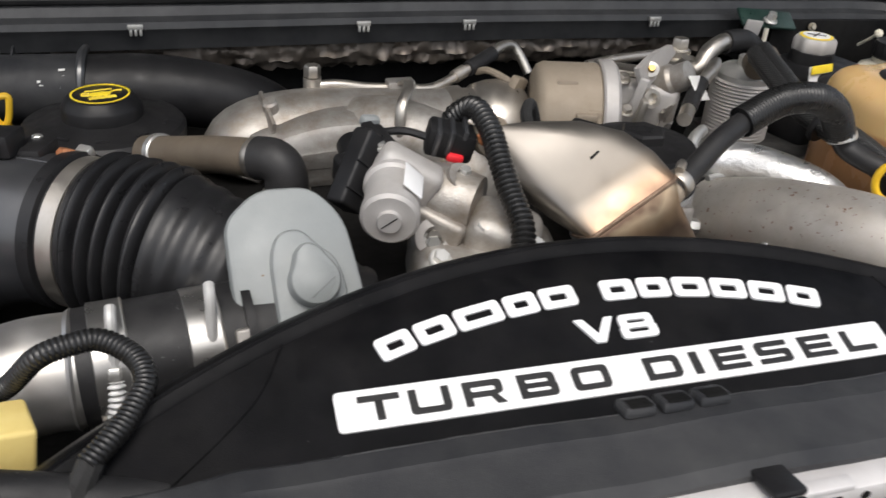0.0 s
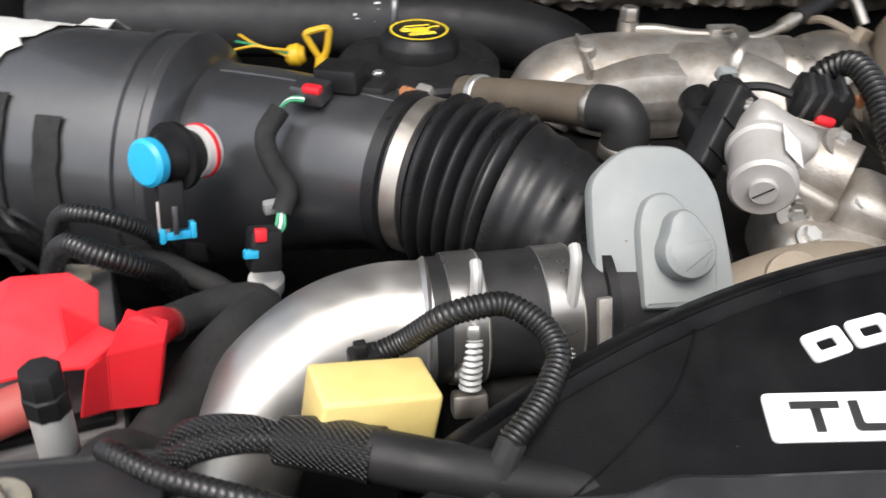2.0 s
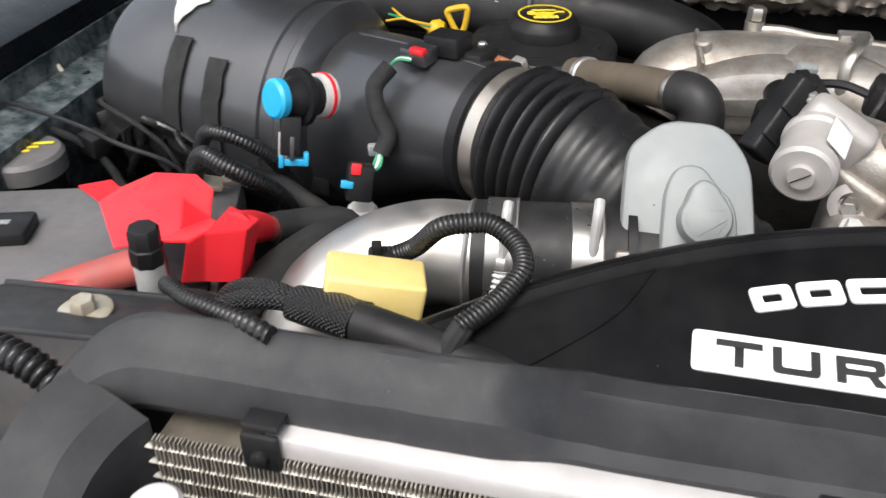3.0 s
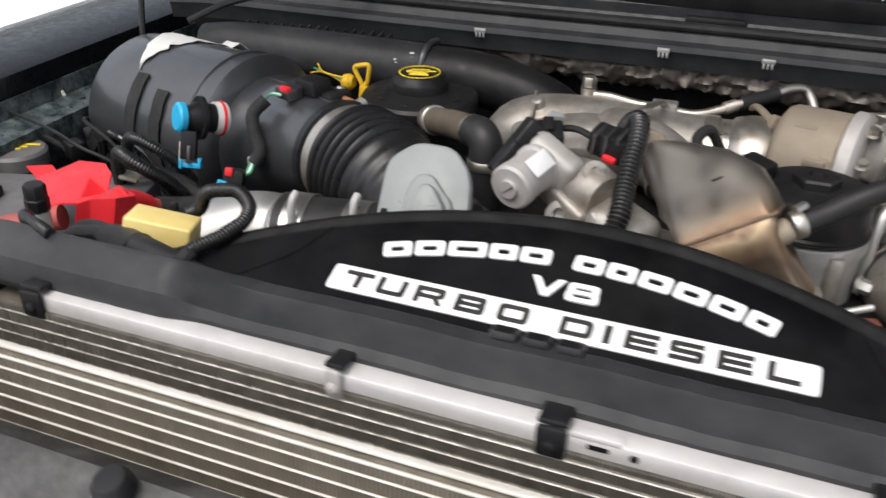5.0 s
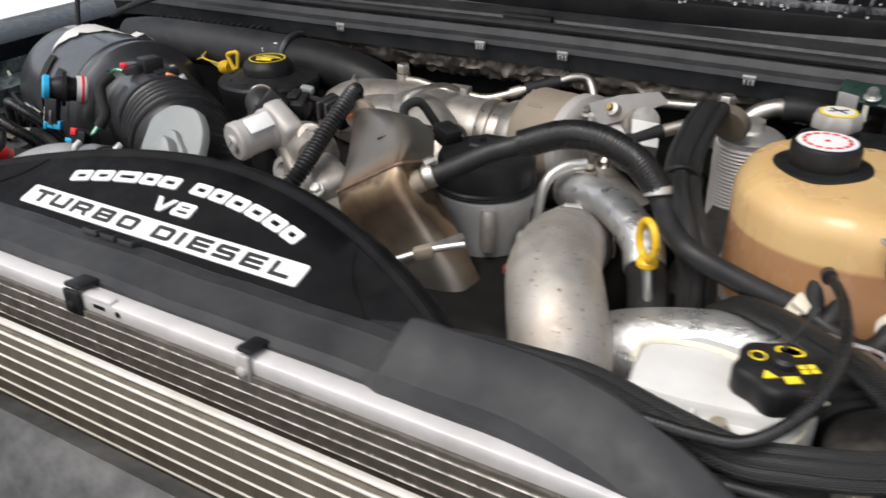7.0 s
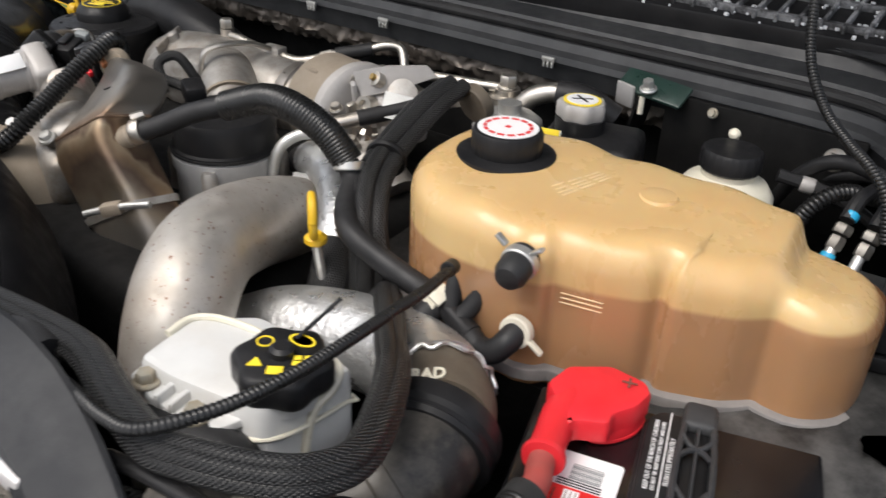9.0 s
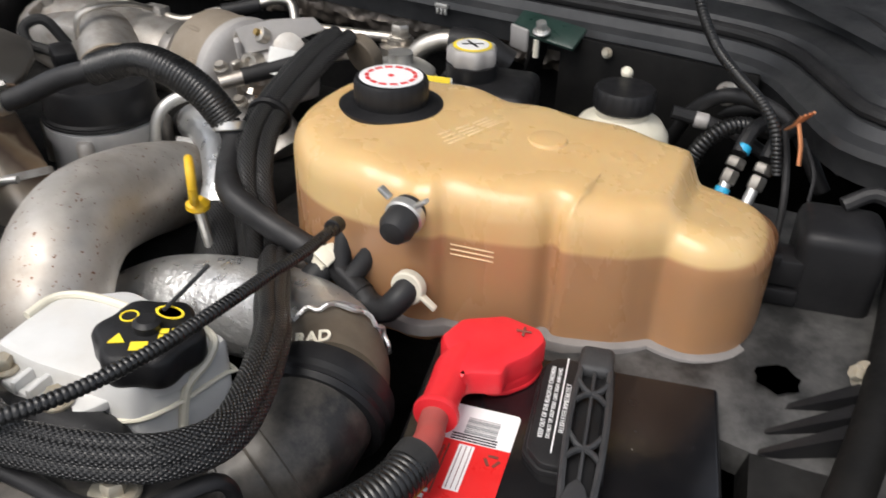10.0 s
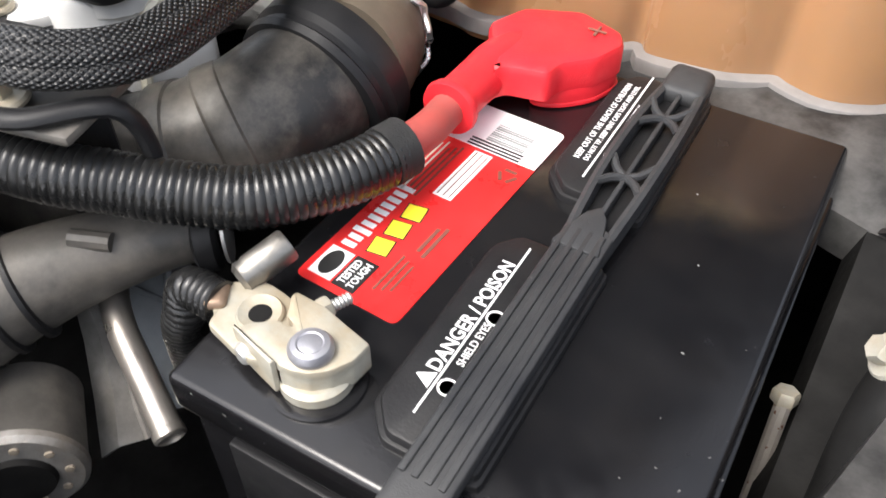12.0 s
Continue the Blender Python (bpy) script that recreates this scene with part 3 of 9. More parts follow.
# raised hood above the bay: closes the view upwards and behind
hood = thing("hood", "raised black hood propped open over the engine", "hood", (0.0, 0.90, 1.33), kind="structure")
rows = []
for k in range(15):
    s = k / 14
    y, z = 0.93 - 0.83 * s, 1.335 + 0.95 * s - 0.06 * s * s
    rows.append([(-0.84 + 1.68 * j / 12, y + 0.02 * math.cos(math.pi * (j / 6 - 1)), z + 0.03 * math.cos(math.pi * (j / 6 - 1))) for j in range(13)])
part("panel", thicken(loft(rows, close=False), 0.004), M_PAINT, hood)
for x in (-0.55, -0.18, 0.18, 0.55):
    part("brace", box((0.07, 0.02, 0.90), pose(x, 0.545, 1.752, 41.5, 0, 0), 0.006), M_PAINT, hood)
part("cross_brace", box((1.3, 0.02, 0.06), pose(0, 0.30, 2.02, 41.5, 0, 0), 0.006), M_PAINT, hood)

# sooty foil blanket rolled along the top of the firewall, with a rusty brown upper seam
blanket = thing("heat_blanket", "sooty crinkled foil heat blanket with a rusty seam", "insulation", (0.05, 0.65, 1.15))
rows = []
for k in range(300):
    x = -0.36 + 0.92 * k / 299
    ring = []
    for j in range(15):
        a = radians(-70 + 170 * j / 14)
        wob = 0.006 * noise.noise(V((x * 26, j * 0.6, 1.0))) + 0.005 * noise.noise(V((x * 80, j * 0.7, 5.0))) + 0.0025 * noise.noise(V((x * 210, j * 1.1, 9.0)))
        ring.append((x, 0.665 - (0.026 + wob) * math.cos(a), 1.176 + (0.022 + wob) * math.sin(a)))
    rows.append(ring)
part("roll", loft(rows, close=False), M_BLANKET, blanket, smooth=60)
pts = [(-0.36 + 0.92 * k / 40, 0.648 + 0.005 * noise.noise(V((k * 0.7, 0, 0))), 1.199 + 0.005 * noise.noise(V((k * 0.9, 3, 0)))) for k in range(41)]
part("seam", tube(pts, 0.0070, 10, 0.006, squash=0.7), M_RUST, blanket, "rusty brown seam")

# ---- the cooler stack across the front ----
intercooler = thing("intercooler", "dusty finned intercooler under a pale aluminium top rail", "cooler", (0.05, -0.10, 0.95))
part("top_rail", box((0.806, 0.016, 0.0125), pose(0.057, -0.100, 1.1872), 0.002), M_RAIL, intercooler, "pale oxidised aluminium rail")
part("rail_bracket", box((0.03, 0.008, 0.004), pose(0.05, -0.104, 1.1938), 0.001), M_RAIL, intercooler)
part("rail_hole", lathe([(0.0025, 0), (0.0025, 0.0006), (0, 0.0006)], (0.072, -0.1081, 1.188), (0, -1, 0), 12), M_HOLLOW, intercooler)
part("rail_slot", box((0.012, 0.001, 0.003), pose(0.052, -0.1081, 1.1885), 0), M_HOLLOW, intercooler)
part("core", box((0.90, 0.03, 0.10), pose(0.045, -0.090, 1.121), 0), M_FIN_SHADE, intercooler)
for z in (1.1755, 1.1655, 1.1555, 1.1455):
    part("cooling_tube", box((0.90, 0.003, 0.0011), pose(0.045, -0.1090, z), 0.0004, 1), M_TUBE, intercooler)
bm = bmesh.new()
rnd = random.Random(7)
for z, h in ((1.1788, 0.0055), (1.1705, 0.0088), (1.1605, 0.0088), (1.1505, 0.0088)):
    for k in range(420):
        x = -0.40 + 0.89 * k / 419
        bent = 16 if rnd.random() < 0.06 else 4
        box((0.0008, 0.004, h), pose(x, -0.1085 + rnd.uniform(-0.0005, 0.0005), z, 0, rnd.uniform(-bent, bent), 0), 0, bm=bm)
tagged(part("fin_pack", bm, M_FIN_EDGE, intercooler, "rows of thin bent cooling fins"), kind="stuff")

condenser = thing("condenser", "dirty aluminium condenser with bright horizontal tubes", "condenser", (0.05, -0.16, 0.95))
part("core", box((0.86, 0.010, 0.22), pose(0.06, -0.1515, 1.072), 0), M_FIN_SHADE, condenser)
part("top_bar", box((0.86, 0.005, 0.0026), pose(0.06, -0.1525, 1.1850), 0.0008), M_TUBE, condenser)
part("top_bar", box((0.86, 0.004, 0.0022), pose(0.06, -0.1565, 1.1795), 0.0008), M_TUBE, condenser)
tube_z = [1.1700 - 0.0125 * k for k in range(12)]
for z in tube_z:
    part("cooling_tube", box((0.86, 0.0018, 0.0012), pose(0.06, -0.1578, z), 0.0003, 1), M_TUBE, condenser)
bm = bmesh.new()
for z in tube_z[:9]:
    for k in range(300):
        x = -0.36 + 0.85 * k / 299
        box((0.0008, 0.0014, 0.0110), pose(x, -0.1568, z + 0.0062, 0, rnd.uniform(-5, 5), 0), 0, bm=bm)
tagged(part("fin_pack", bm, M_FIN, condenser, "rows of fine dusty fins"), kind="stuff")
manifold = part("manifold", lathe([(0.0095, 0), (0.0095, 0.2)], (-0.368, -0.158, 0.995), (0, 0, 1), 20), M_RAIL, condenser, "upright aluminium manifold tube")
part("manifold_cap", lathe([(0.0105, 0), (0.0112, 0.0015), (0.0112, 0.007), (0.0095, 0.009), (0.003, 0.009), (0.002, 0.0075), (0, 0.0075)], (-0.368, -0.158, 1.195), (0, 0, 1), 24), M_RAIL, manifold)
part("side_plate", box((0.035, 0.006, 0.09), pose(-0.395, -0.158, 1.13), 0.002), M_RAIL, condenser, "pale aluminium mounting plate")
part("bolt", hexhead(0.005, 0.004, (-0.396, -0.1615, 1.152), (0, -1, 0), 0.007), M_ZINC, condenser)


def rail_clip(x, dark):
    e = thing("rail_clip", "black plastic retaining clip on the cooler rail" if dark else "bent spring steel clip over the cooler rail", "clip", (x, -0.1, 1.19), "clips along the cooler rail")
    m = M_PLASTIC if dark else M_SILVER
    part("tongue", box((0.018 if dark else 0.011, 0.004, 0.021), pose(x, -0.1105, 1.187), 0.002), m, e)
    part("hook", box((0.018 if dark else 0.013, 0.020, 0.004), pose(x, -0.100, 1.1985, -8, 0, 0), 0.0015), M_PLASTIC, e)
    part("rivet", lathe([(0.0042, 0), (0.004, 0.002), (0.0025, 0.003), (0, 0.003)], (x, -0.1125, 1.185), (0, -1, 0), 16), M_PLASTIC if dark else M_SILVER, e)


rail_clip(-0.346, True), rail_clip(-0.110, False), rail_clip(0.026, True), rail_clip(0.196, False)

# black plastic sight shield over the coolers: low in the middle, raised shoulders at both ends
shield = thing("sight_shield", "long scuffed black plastic shield above the coolers", "shroud", (0.05, -0.08, 1.18))


def blend(x, a, b):
    """0 before a, 1 after b, smooth between."""
    t = min(1, max(0, (x - a) / (b - a)))
    return t * t * (3 - 2 * t)


MID = [(-0.0905, 1.185), (-0.0930, 1.1915), (-0.0930, 1.1965), (-0.0880, 1.2015), (-0.0640, 1.2050), (-0.0610, 1.2062), (-0.0480, 1.2055), (-0.0450, 1.2035), (-0.0430, 1.198), (-0.0420, 1.17), (-0.042, 1.12)]
LEFT = [(-0.0950, 1.184), (-0.0985, 1.191), (-0.0985, 1.1990), (-0.0950, 1.2100), (-0.0900, 1.2155), (-0.0880, 1.2175), (-0.0780, 1.2250), (-0.0745, 1.2258), (-0.0715, 1.2245), (-0.0695, 1.212), (-0.069, 1.12)]
RIGHT = [(-0.0945, 1.184), (-0.0965, 1.191), (-0.0965, 1.1980), (-0.0920, 1.2060), (-0.0760, 1.2150), (-0.0735, 1.2172), (-0.0600, 1.2238), (-0.0550, 1.2255), (-0.0515, 1.2245), (-0.0495, 1.213), (-0.049, 1.12)]
rows = []
for k in range(181):
    x = -0.455 + 0.98 * k / 180
    l, r = 1 - blend(x, -0.250, -0.212), blend(x, 0.279, 0.293)
    dl, dr = max(0.0, (-0.405 - x) / 0.05), max(0.0, (x - 0.36) / 0.16)
    wob = 0.0009 * noise.noise(V((x * 14, 0, 0))) + 0.0004 * noise.noise(V((x * 60, 4, 0)))
    row = []
    for (ym, zm), (yl, zl), (yr, zr) in zip(MID, LEFT, RIGHT):
        y = ym * (1 - l - r) + yl * l + yr * r
        z = zm * (1 - l - r) + zl * l + zr * r
        row.append((x, y - 0.035 * dr ** 2 - 0.02 * dl ** 2 + wob, z - 0.030 * dl * dl - 0.034 * dr * dr + wob))
    rows.append(row)
part("top_panel", thicken(loft(rows, close=False), 0.002), M_SHROUD, shield, smooth=24)
for k, x in enumerate((-0.022, -0.001, 0.020)):
    t_ = part("tab", box((0.018, 0.013, 0.007), pose(x, -0.0475, 1.2075, -14, 0, 0), 0.0025), M_SHROUD, shield)
    part("tab_slot", box((0.012, 0.008, 0.001), pose(x, -0.0490, 1.2113, -14, 0, 0), 0), M_HOLLOW, t_)
# the end of the shield wraps down round the coolers
rows = []
for k in range(12):
    t = k / 11
    rows.append([(-0.415 - 0.012 * math.sin(math.pi * t) + dx, -0.105 - 0.085 * t + dy, 1.198 - 0.05 * t * t + dz) for dx, dy, dz in ((0.015, 0, -0.16), (0.012, 0, -0.01), (0.0, 0, 0.0), (-0.03, 0.01, 0.004), (-0.045, 0.02, -0.03))])
part("side_panel", thicken(loft(rows, close=False), 0.003), M_SHROUD, shield)
rows = []
for k in range(12):
    t = k / 11
    rows.append([(0.500 + 0.03 * math.sin(math.pi * t * 0.5) + dx, -0.110 - 0.090 * t, 1.186 - 0.05 * t * t + dz) for dx, dz in ((-0.015, -0.14), (-0.012, -0.01), (0.0, 0.0), (0.03, 0.0), (0.045, -0.03))])
part("side_panel", thicken(loft(rows, close=False), 0.003), M_SHROUD, shield)

# black upper grille panel in front of the condenser
panel = thing("grille_panel", "dusty black plastic upper grille panel", "panel", (0.05, -0.22, 1.1))
rows = []
for k in range(50):
    x = -0.50 + 1.14 * k / 49
    prof = [(-0.172, 1.085), (-0.176, 1.140), (-0.183, 1.152), (-0.197, 1.157), (-0.212, 1.150), (-0.226, 1.128), (-0.26, 1.10), (-0.30, 1.05)]
    rows.append([(x, y, z) for y, z in prof])
part("panel", thicken(loft(rows, close=False), 0.003), M_APRON, panel)
part("bump", lathe([(0.012, 0), (0.012, 0.012), (0.009, 0.017), (0, 0.018)], (-0.20, -0.205, 1.15), (0, -0.3, 1), 20), M_PLASTIC, panel)

# ---- the engine cover with its raised lettering ----
CM = pose(0, 0, 1.2, 20, 0, 0)   # cover plane: x across, y up the slope, z out of it
cover = thing("engine_cover", "black plastic engine cover arch with raised white lettering", "engine cover", (0.0, 0.0, 1.1))


def arch(x):
    return 0.086 - 1.16 * x * x


rows = []
for k in range(81):
    x = -0.315 + 0.63 * k / 80
    e = arch(x)
    n = V((2 * 1.16 * x, 1)).normalized()     # outward, across the rim
    row = []
    front = -0.075
    for t in (0, 0.25, 0.5, 0.75, 1):
        row.append((x, front + (e - 0.0135 - front) * t if e - 0.0135 > front else front, 0.0))
    for d, h in ((-0.0115, -0.0012), (-0.0100, 0.0002), (-0.0050, 0.0016), (-0.0040, 0.0004), (-0.0028, 0.0014), (0.0, -0.0004), (0.005, -0.006), (0.009, -0.018), (0.011, -0.04), (0.012, -0.08)):
        row.append((x + n.x * d, e + n.y * d, h))
    rows.append(row)
bm = loft(rows, close=False)
bm.transform(CM)
part("shell", thicken(bm, 0.003), M_COVER, cover, smooth=50)
# moulded line that runs across the shell below the arch
for sx in (-1, 1):
    pts = [CM @ V((sx * a, b, 0.0004)) for a, b in ((0.185, 0.034), (0.2, 0.005), (0.225, -0.02), (0.255, -0.045))]
    part("moulded_line", tube([p[:] for p in pts], 0.0006, 6, 0.01), M_COVER, cover)
plate_out = rounded([(-0.1645, -0.0218), (0.1645, -0.0218), (0.1645, 0.0008), (-0.1645, 0.0008)], 0.003, 3)
plate = part("name_plate", prism(plate_out, 0.0002, 0.0016, CM, 0.0004), M_LETTER, cover, "long white plate")


def glyph(ch, w, h, m, depth, sx=0.30, sy=0.235):
    """A wide squarish letter, drawn from its outline and its holes. sx, sy: stroke widths as shares of the height."""
    a, b = sx * h, sy * h
    X, Y = w / 2, h / 2
    q, k = 0.20 * h, 0.10 * h        # outer and inner corner radius

    def ring(x0, y0, x1, y1, r):
        return rounded([(x0, y0), (x1, y0), (x1, y1), (x0, y1)], r, 4)

    def hole(y0, y1, x0=-X + a, x1=X - a):
        return ring(x0, y0, x1, y1, k)

    z = 0.0002
    if ch == "T":
        loops = [[(-a / 2, -Y), (a / 2, -Y), (a / 2, Y - b), (X, Y - b), (X, Y), (-X, Y), (-X, Y - b), (-a / 2, Y - b)]]
    elif ch == "I":
        loops = [[(-X, -Y), (X, -Y), (X, Y), (-X, Y)]]
    elif ch == "L":
        loops = [[(-X, -Y), (X, -Y), (X, -Y + b), (-X + a, -Y + b), (-X + a, Y), (-X, Y)]]
    elif ch == "E":
        e = b * 0.95
        loops = [[(-X, -Y), (X, -Y), (X, -Y + e), (-X + a, -Y + e), (-X + a, -e / 2), (X * 0.9, -e / 2), (X * 0.9, e / 2), (-X + a, e / 2), (-X + a, Y - e), (X, Y - e), (X, Y), (-X, Y)]]
    elif ch == "U":
        loops = [rounded([(-X, -Y), (X, -Y), (X, Y), (X - a, Y), (X - a, -Y + b), (-X + a, -Y + b), (-X + a, Y), (-X, Y)], [q, q, z, z, k, k, z, z], 4)]
    elif ch == "O":
        loops = [ring(-X, -Y, X, Y, q * 1.25), hole(-Y + b, Y - b)]
    elif ch == "D":
        loops = [rounded([(-X, -Y), (X, -Y), (X, Y), (-X, Y)], [z, q * 1.5, q * 1.5, z], 4), rounded([(-X + a, -Y + b), (X - a, -Y + b), (X - a, Y - b), (-X + a, Y - b)], [z, k, k, z], 4)]
    elif ch == "B":
        loops = [rounded([(-X, -Y), (X, -Y), (X, -0.02 * h), (X - 0.05 * h, 0), (X - 0.03 * h, 0.02 * h), (X - 0.03 * h, Y), (-X, Y)], [z, q, k, z, k, q, z], 3), hole(-Y + b, -b * 0.42), hole(b * 0.42, Y - b, -X + a, X - a - 0.03 * h)]
    elif ch == "8":
        loops = [rounded([(-X, -Y), (X, -Y), (X, -0.03 * h), (X - 0.07 * h, 0.02 * h), (X - 0.04 * h, 0.07 * h), (X - 0.04 * h, Y), (-X + 0.04 * h, Y), (-X + 0.04 * h, 0.07 * h), (-X + 0.07 * h, 0.02 * h), (-X, -0.03 * h)], [q, q, k, z, k, q, q, k, z, k], 3), hole(-Y + b, -b * 0.34), hole(b * 0.50, Y - b, -X + a + 0.04 * h, X - a - 0.04 * h)]
    elif ch == "R":
        loops = [rounded([(-X, -Y), (-X + a, -Y), (-X + a, -0.17 * h), (X - a * 1.75, -0.17 * h), (X - a * 1.1, -Y), (X + 0.02 * h, -Y), (X - 0.28 * h, -0.12 * h), (X, -0.05 * h), (X, Y), (-X, Y)], [z, z, z, z, z, z, k, q, q, z], 3), hole(0.05 * h, Y - b)]
    elif ch == "S":
        e = b * 0.95
        loops = [rounded([(-X, -Y), (X, -Y), (X, e / 2), (-X + a, e / 2), (-X + a, Y - e), (X * 0.96, Y - e), (X * 0.96, Y), (-X, Y), (-X, -e / 2), (X - a, -e / 2), (X - a, -Y + e), (-X, -Y + e)], [z, q, q, k, k, z, z, q, q, k, k, z], 4)]
    else:                              # V
        loops = [[(-0.17 * h, -Y), (0.17 * h, -Y), (X, Y), (X - a * 1.1, Y), (0, -Y + 0.34 * h), (-X + a * 1.1, Y), (-X, Y)]]
    cu = bpy.data.curves.new("glyph", "CURVE")
    cu.dimensions, cu.fill_mode, cu.extrude = "2D", "BOTH", depth
    for pts in loops:
        sp = cu.splines.new("POLY")
        sp.points.add(len(pts) - 1)
        for v, p in zip(sp.points, pts):
            v.co = (p[0], p[1], 0, 1)
        sp.use_cyclic_u = True
    ob = new("glyph", cu)
    me = bpy.data.meshes.new_from_object(ob)
    bpy.data.objects.remove(ob)
    bpy.data.curves.remove(cu)
    own = bmesh.new()
    own.from_mesh(me)
    bpy.data.meshes.remove(me)
    bmesh.ops.remove_doubles(own, verts=own.verts[:], dist=1e-7)
    own.transform(m)
    return own


xs = {"T": -0.1425, "U": -0.1165, "R": -0.0880, "B": -0.0580, "O": -0.0275, "D": 0.0155, "I": 0.0360, "E": 0.0580, "S": 0.0860, "E2": 0.1155, "L": 0.1440}
for ch, x in xs.items():
    part("letter", glyph(ch[0], 0.0050 if ch == "I" else 0.0215 if ch[0] != "L" else 0.0195, 0.0140, CM @ Matrix.Translation((x, -0.0107, 0.0016)), 0.0009), M_BLACK_INK, plate)
for ch, x in (("V", -0.0125), ("8", 0.0125)):
    part("letter", glyph(ch, 0.0238 if ch == "V" else 0.0225, 0.0160, CM @ Matrix.Translation((x, 0.0185, 0.0004)), 0.0012), M_LETTER, cover)


def badge_block(w, h):
    """A raised white block of a maker's wordmark: rounded, with one plain slot."""
    cu = bpy.data.curves.new("block", "CURVE")
    cu.dimensions, cu.fill_mode, cu.extrude = "2D", "BOTH", 0.0012
    for x, y, r in ((w / 2, h / 2, 0.0030), (w / 2 - 0.0056, 0.0024, 0.0012)):
        pts = rounded([(-x, -y), (x, -y), (x, y), (-x, y)], r, 4)
        sp = cu.splines.new("POLY")
        sp.points.add(len(pts) - 1)
        for v, p in zip(sp.points, pts):
            v.co = (p[0], p[1], 0, 1)
        sp.use_cyclic_u = True
    ob = new("block", cu)
    me = bpy.data.meshes.new_from_object(ob)
    bpy.data.objects.remove(ob)
    bpy.data.curves.remove(cu)
    own = bmesh.new()
    own.from_mesh(me)
    bpy.data.meshes.remove(me)
    bmesh.ops.remove_doubles(own, verts=own.verts[:], dist=1e-7)
    return own


word = [0.0235, 0.0245, 0.0305, 0.0225, 0.0245, None, 0.0235, 0.0225, 0.0245, 0.0245, 0.0245, 0.0225]
total = sum(w if w else 0.014 for w in word)
arc_at, R_ARC = -total / 2, 0.417
H = 0.0142
for i, w in enumerate(word):
    if w is None:
        arc_at += 0.014
        continue
    a = (arc_at + w / 2) / R_ARC
    arc_at += w
    bw = w - 0.0026
    m = CM @ Matrix.Translation((0, 0.0448 - R_ARC, 0.0002)) @ Matrix.Rotation(-a, 4, "Z") @ Matrix.Translation((0, R_ARC, 0))
    bm = badge_block(bw, H)
    bm.transform(m)
    part("badge_block", bm, M_LETTER, cover, "raised white wordmark block")

# ---- passenger side: air filter, ducts, charge pipe, old battery ----
airbox = thing("air_filter_canister", "large satin black plastic air filter canister with outlet duct", "air filter", (-0.60, 0.43, 0.95))
AX = V((1.0, -0.235, 0.0)).normalized()
A0 = V((-0.712, 0.449, 1.104))
part("body", lathe([(0.0, 0.0), (0.080, 0.0), (0.096, 0.006), (0.101, 0.016), (0.1025, 0.06), (0.1035, 0.10), (0.1045, 0.185), (0.1045, 0.20)], A0, AX, 64), M_SATIN, airbox)
part("lid_flange", lathe([(0.1045, 0.196), (0.1085, 0.198), (0.1085, 0.205), (0.106, 0.207), (0.106, 0.222), (0.1085, 0.225), (0.1085, 0.232), (0.103, 0.238), (0.094, 0.243), (0.080, 0.248)], A0, AX, 64), M_SATIN, airbox)
D0 = A0 + AX * 0.236
DUCT = [(*D0, 0.092), (*(D0 + V((0.022, -0.008, 0.003))), 0.086), (-0.425, 0.362, 1.122, 0.077), (-0.385, 0.332, 1.138, 0.067), (-0.345, 0.306, 1.149, 0.059), (-0.308, 0.286, 1.152, 0.0555)]
part("outlet_duct", tube(DUCT, 0.07, 48, 0.006), M_SATIN, airbox)
part("seam", tube([(p[0], p[1] - 0.002, p[2] + p[3] - 0.001) for p in DUCT[1:]], 0.0015, 6, 0.01), M_SATIN, airbox)


def on_can(s, a, lift=0.0, r=0.1035):
    """A point on the canister: s along its axis, a degrees from the top towards the front."""
    side = V((AX.y, -AX.x, 0))
    return A0 + AX * s + (r + lift) * (math.cos(radians(a)) * V((0, 0, 1)) + math.sin(radians(a)) * side)


def strip(s0, s1, a0, a1, lift, n=14):
    rows = []
    for k in range(n + 1):
        a = a0 + (a1 - a0) * k / n
        rows.append([on_can(s0 + (s1 - s0) * j / 4 + 0.002 * noise.noise(V((a * 0.15, j * 0.3, s0 * 50))), a, lift + 0.0004 * j % 2)[:] for j in range(5)])
    return thicken(loft(rows, close=False), 0.0012)


part("tape_strip", strip(0.092, 0.114, 40, 104, 0.0020), M_TAPE, airbox, "black cloth tape strip")
part("tape_strip", strip(0.140, 0.162, 48, 108, 0.0028), M_TAPE, airbox, "black cloth tape strip")
rows = []
for k in range(19):
    a = -46 + 84 * k / 18
    lo = 0.035 + 0.055 * (k / 18) ** 2 + 0.006 * noise.noise(V((k * 0.8, 0, 0)))
    hi = 0.135 - 0.05 * (k / 18) + 0.008 * noise.noise(V((k * 0.8, 9, 0)))
    rows.append([on_can(lo + (hi - lo) * j / 8, a, 0.002 + 0.0035 * abs(noise.noise(V((k * 0.6, j * 0.7, 3)))) + (0.010 if k < 3 and j > 5 else 0))[:] for j in range(9)])
part("paper_label", thicken(loft(rows, close=False), 0.0006), M_PAPER, airbox, "torn crumpled white paper label")
part("base_bracket", box((0.26, 0.03, 0.02), pose(-0.60, 0.345, 1.065, 0, 0, -9), 0.004), M_PLASTIC, airbox)
for k in range(5):
    part("bracket_rib", box((0.004, 0.035, 0.03), pose(-0.70 + 0.05 * k, 0.352 - 0.008 * k, 1.075, 0, 0, -9), 0.001), M_PLASTIC, airbox)

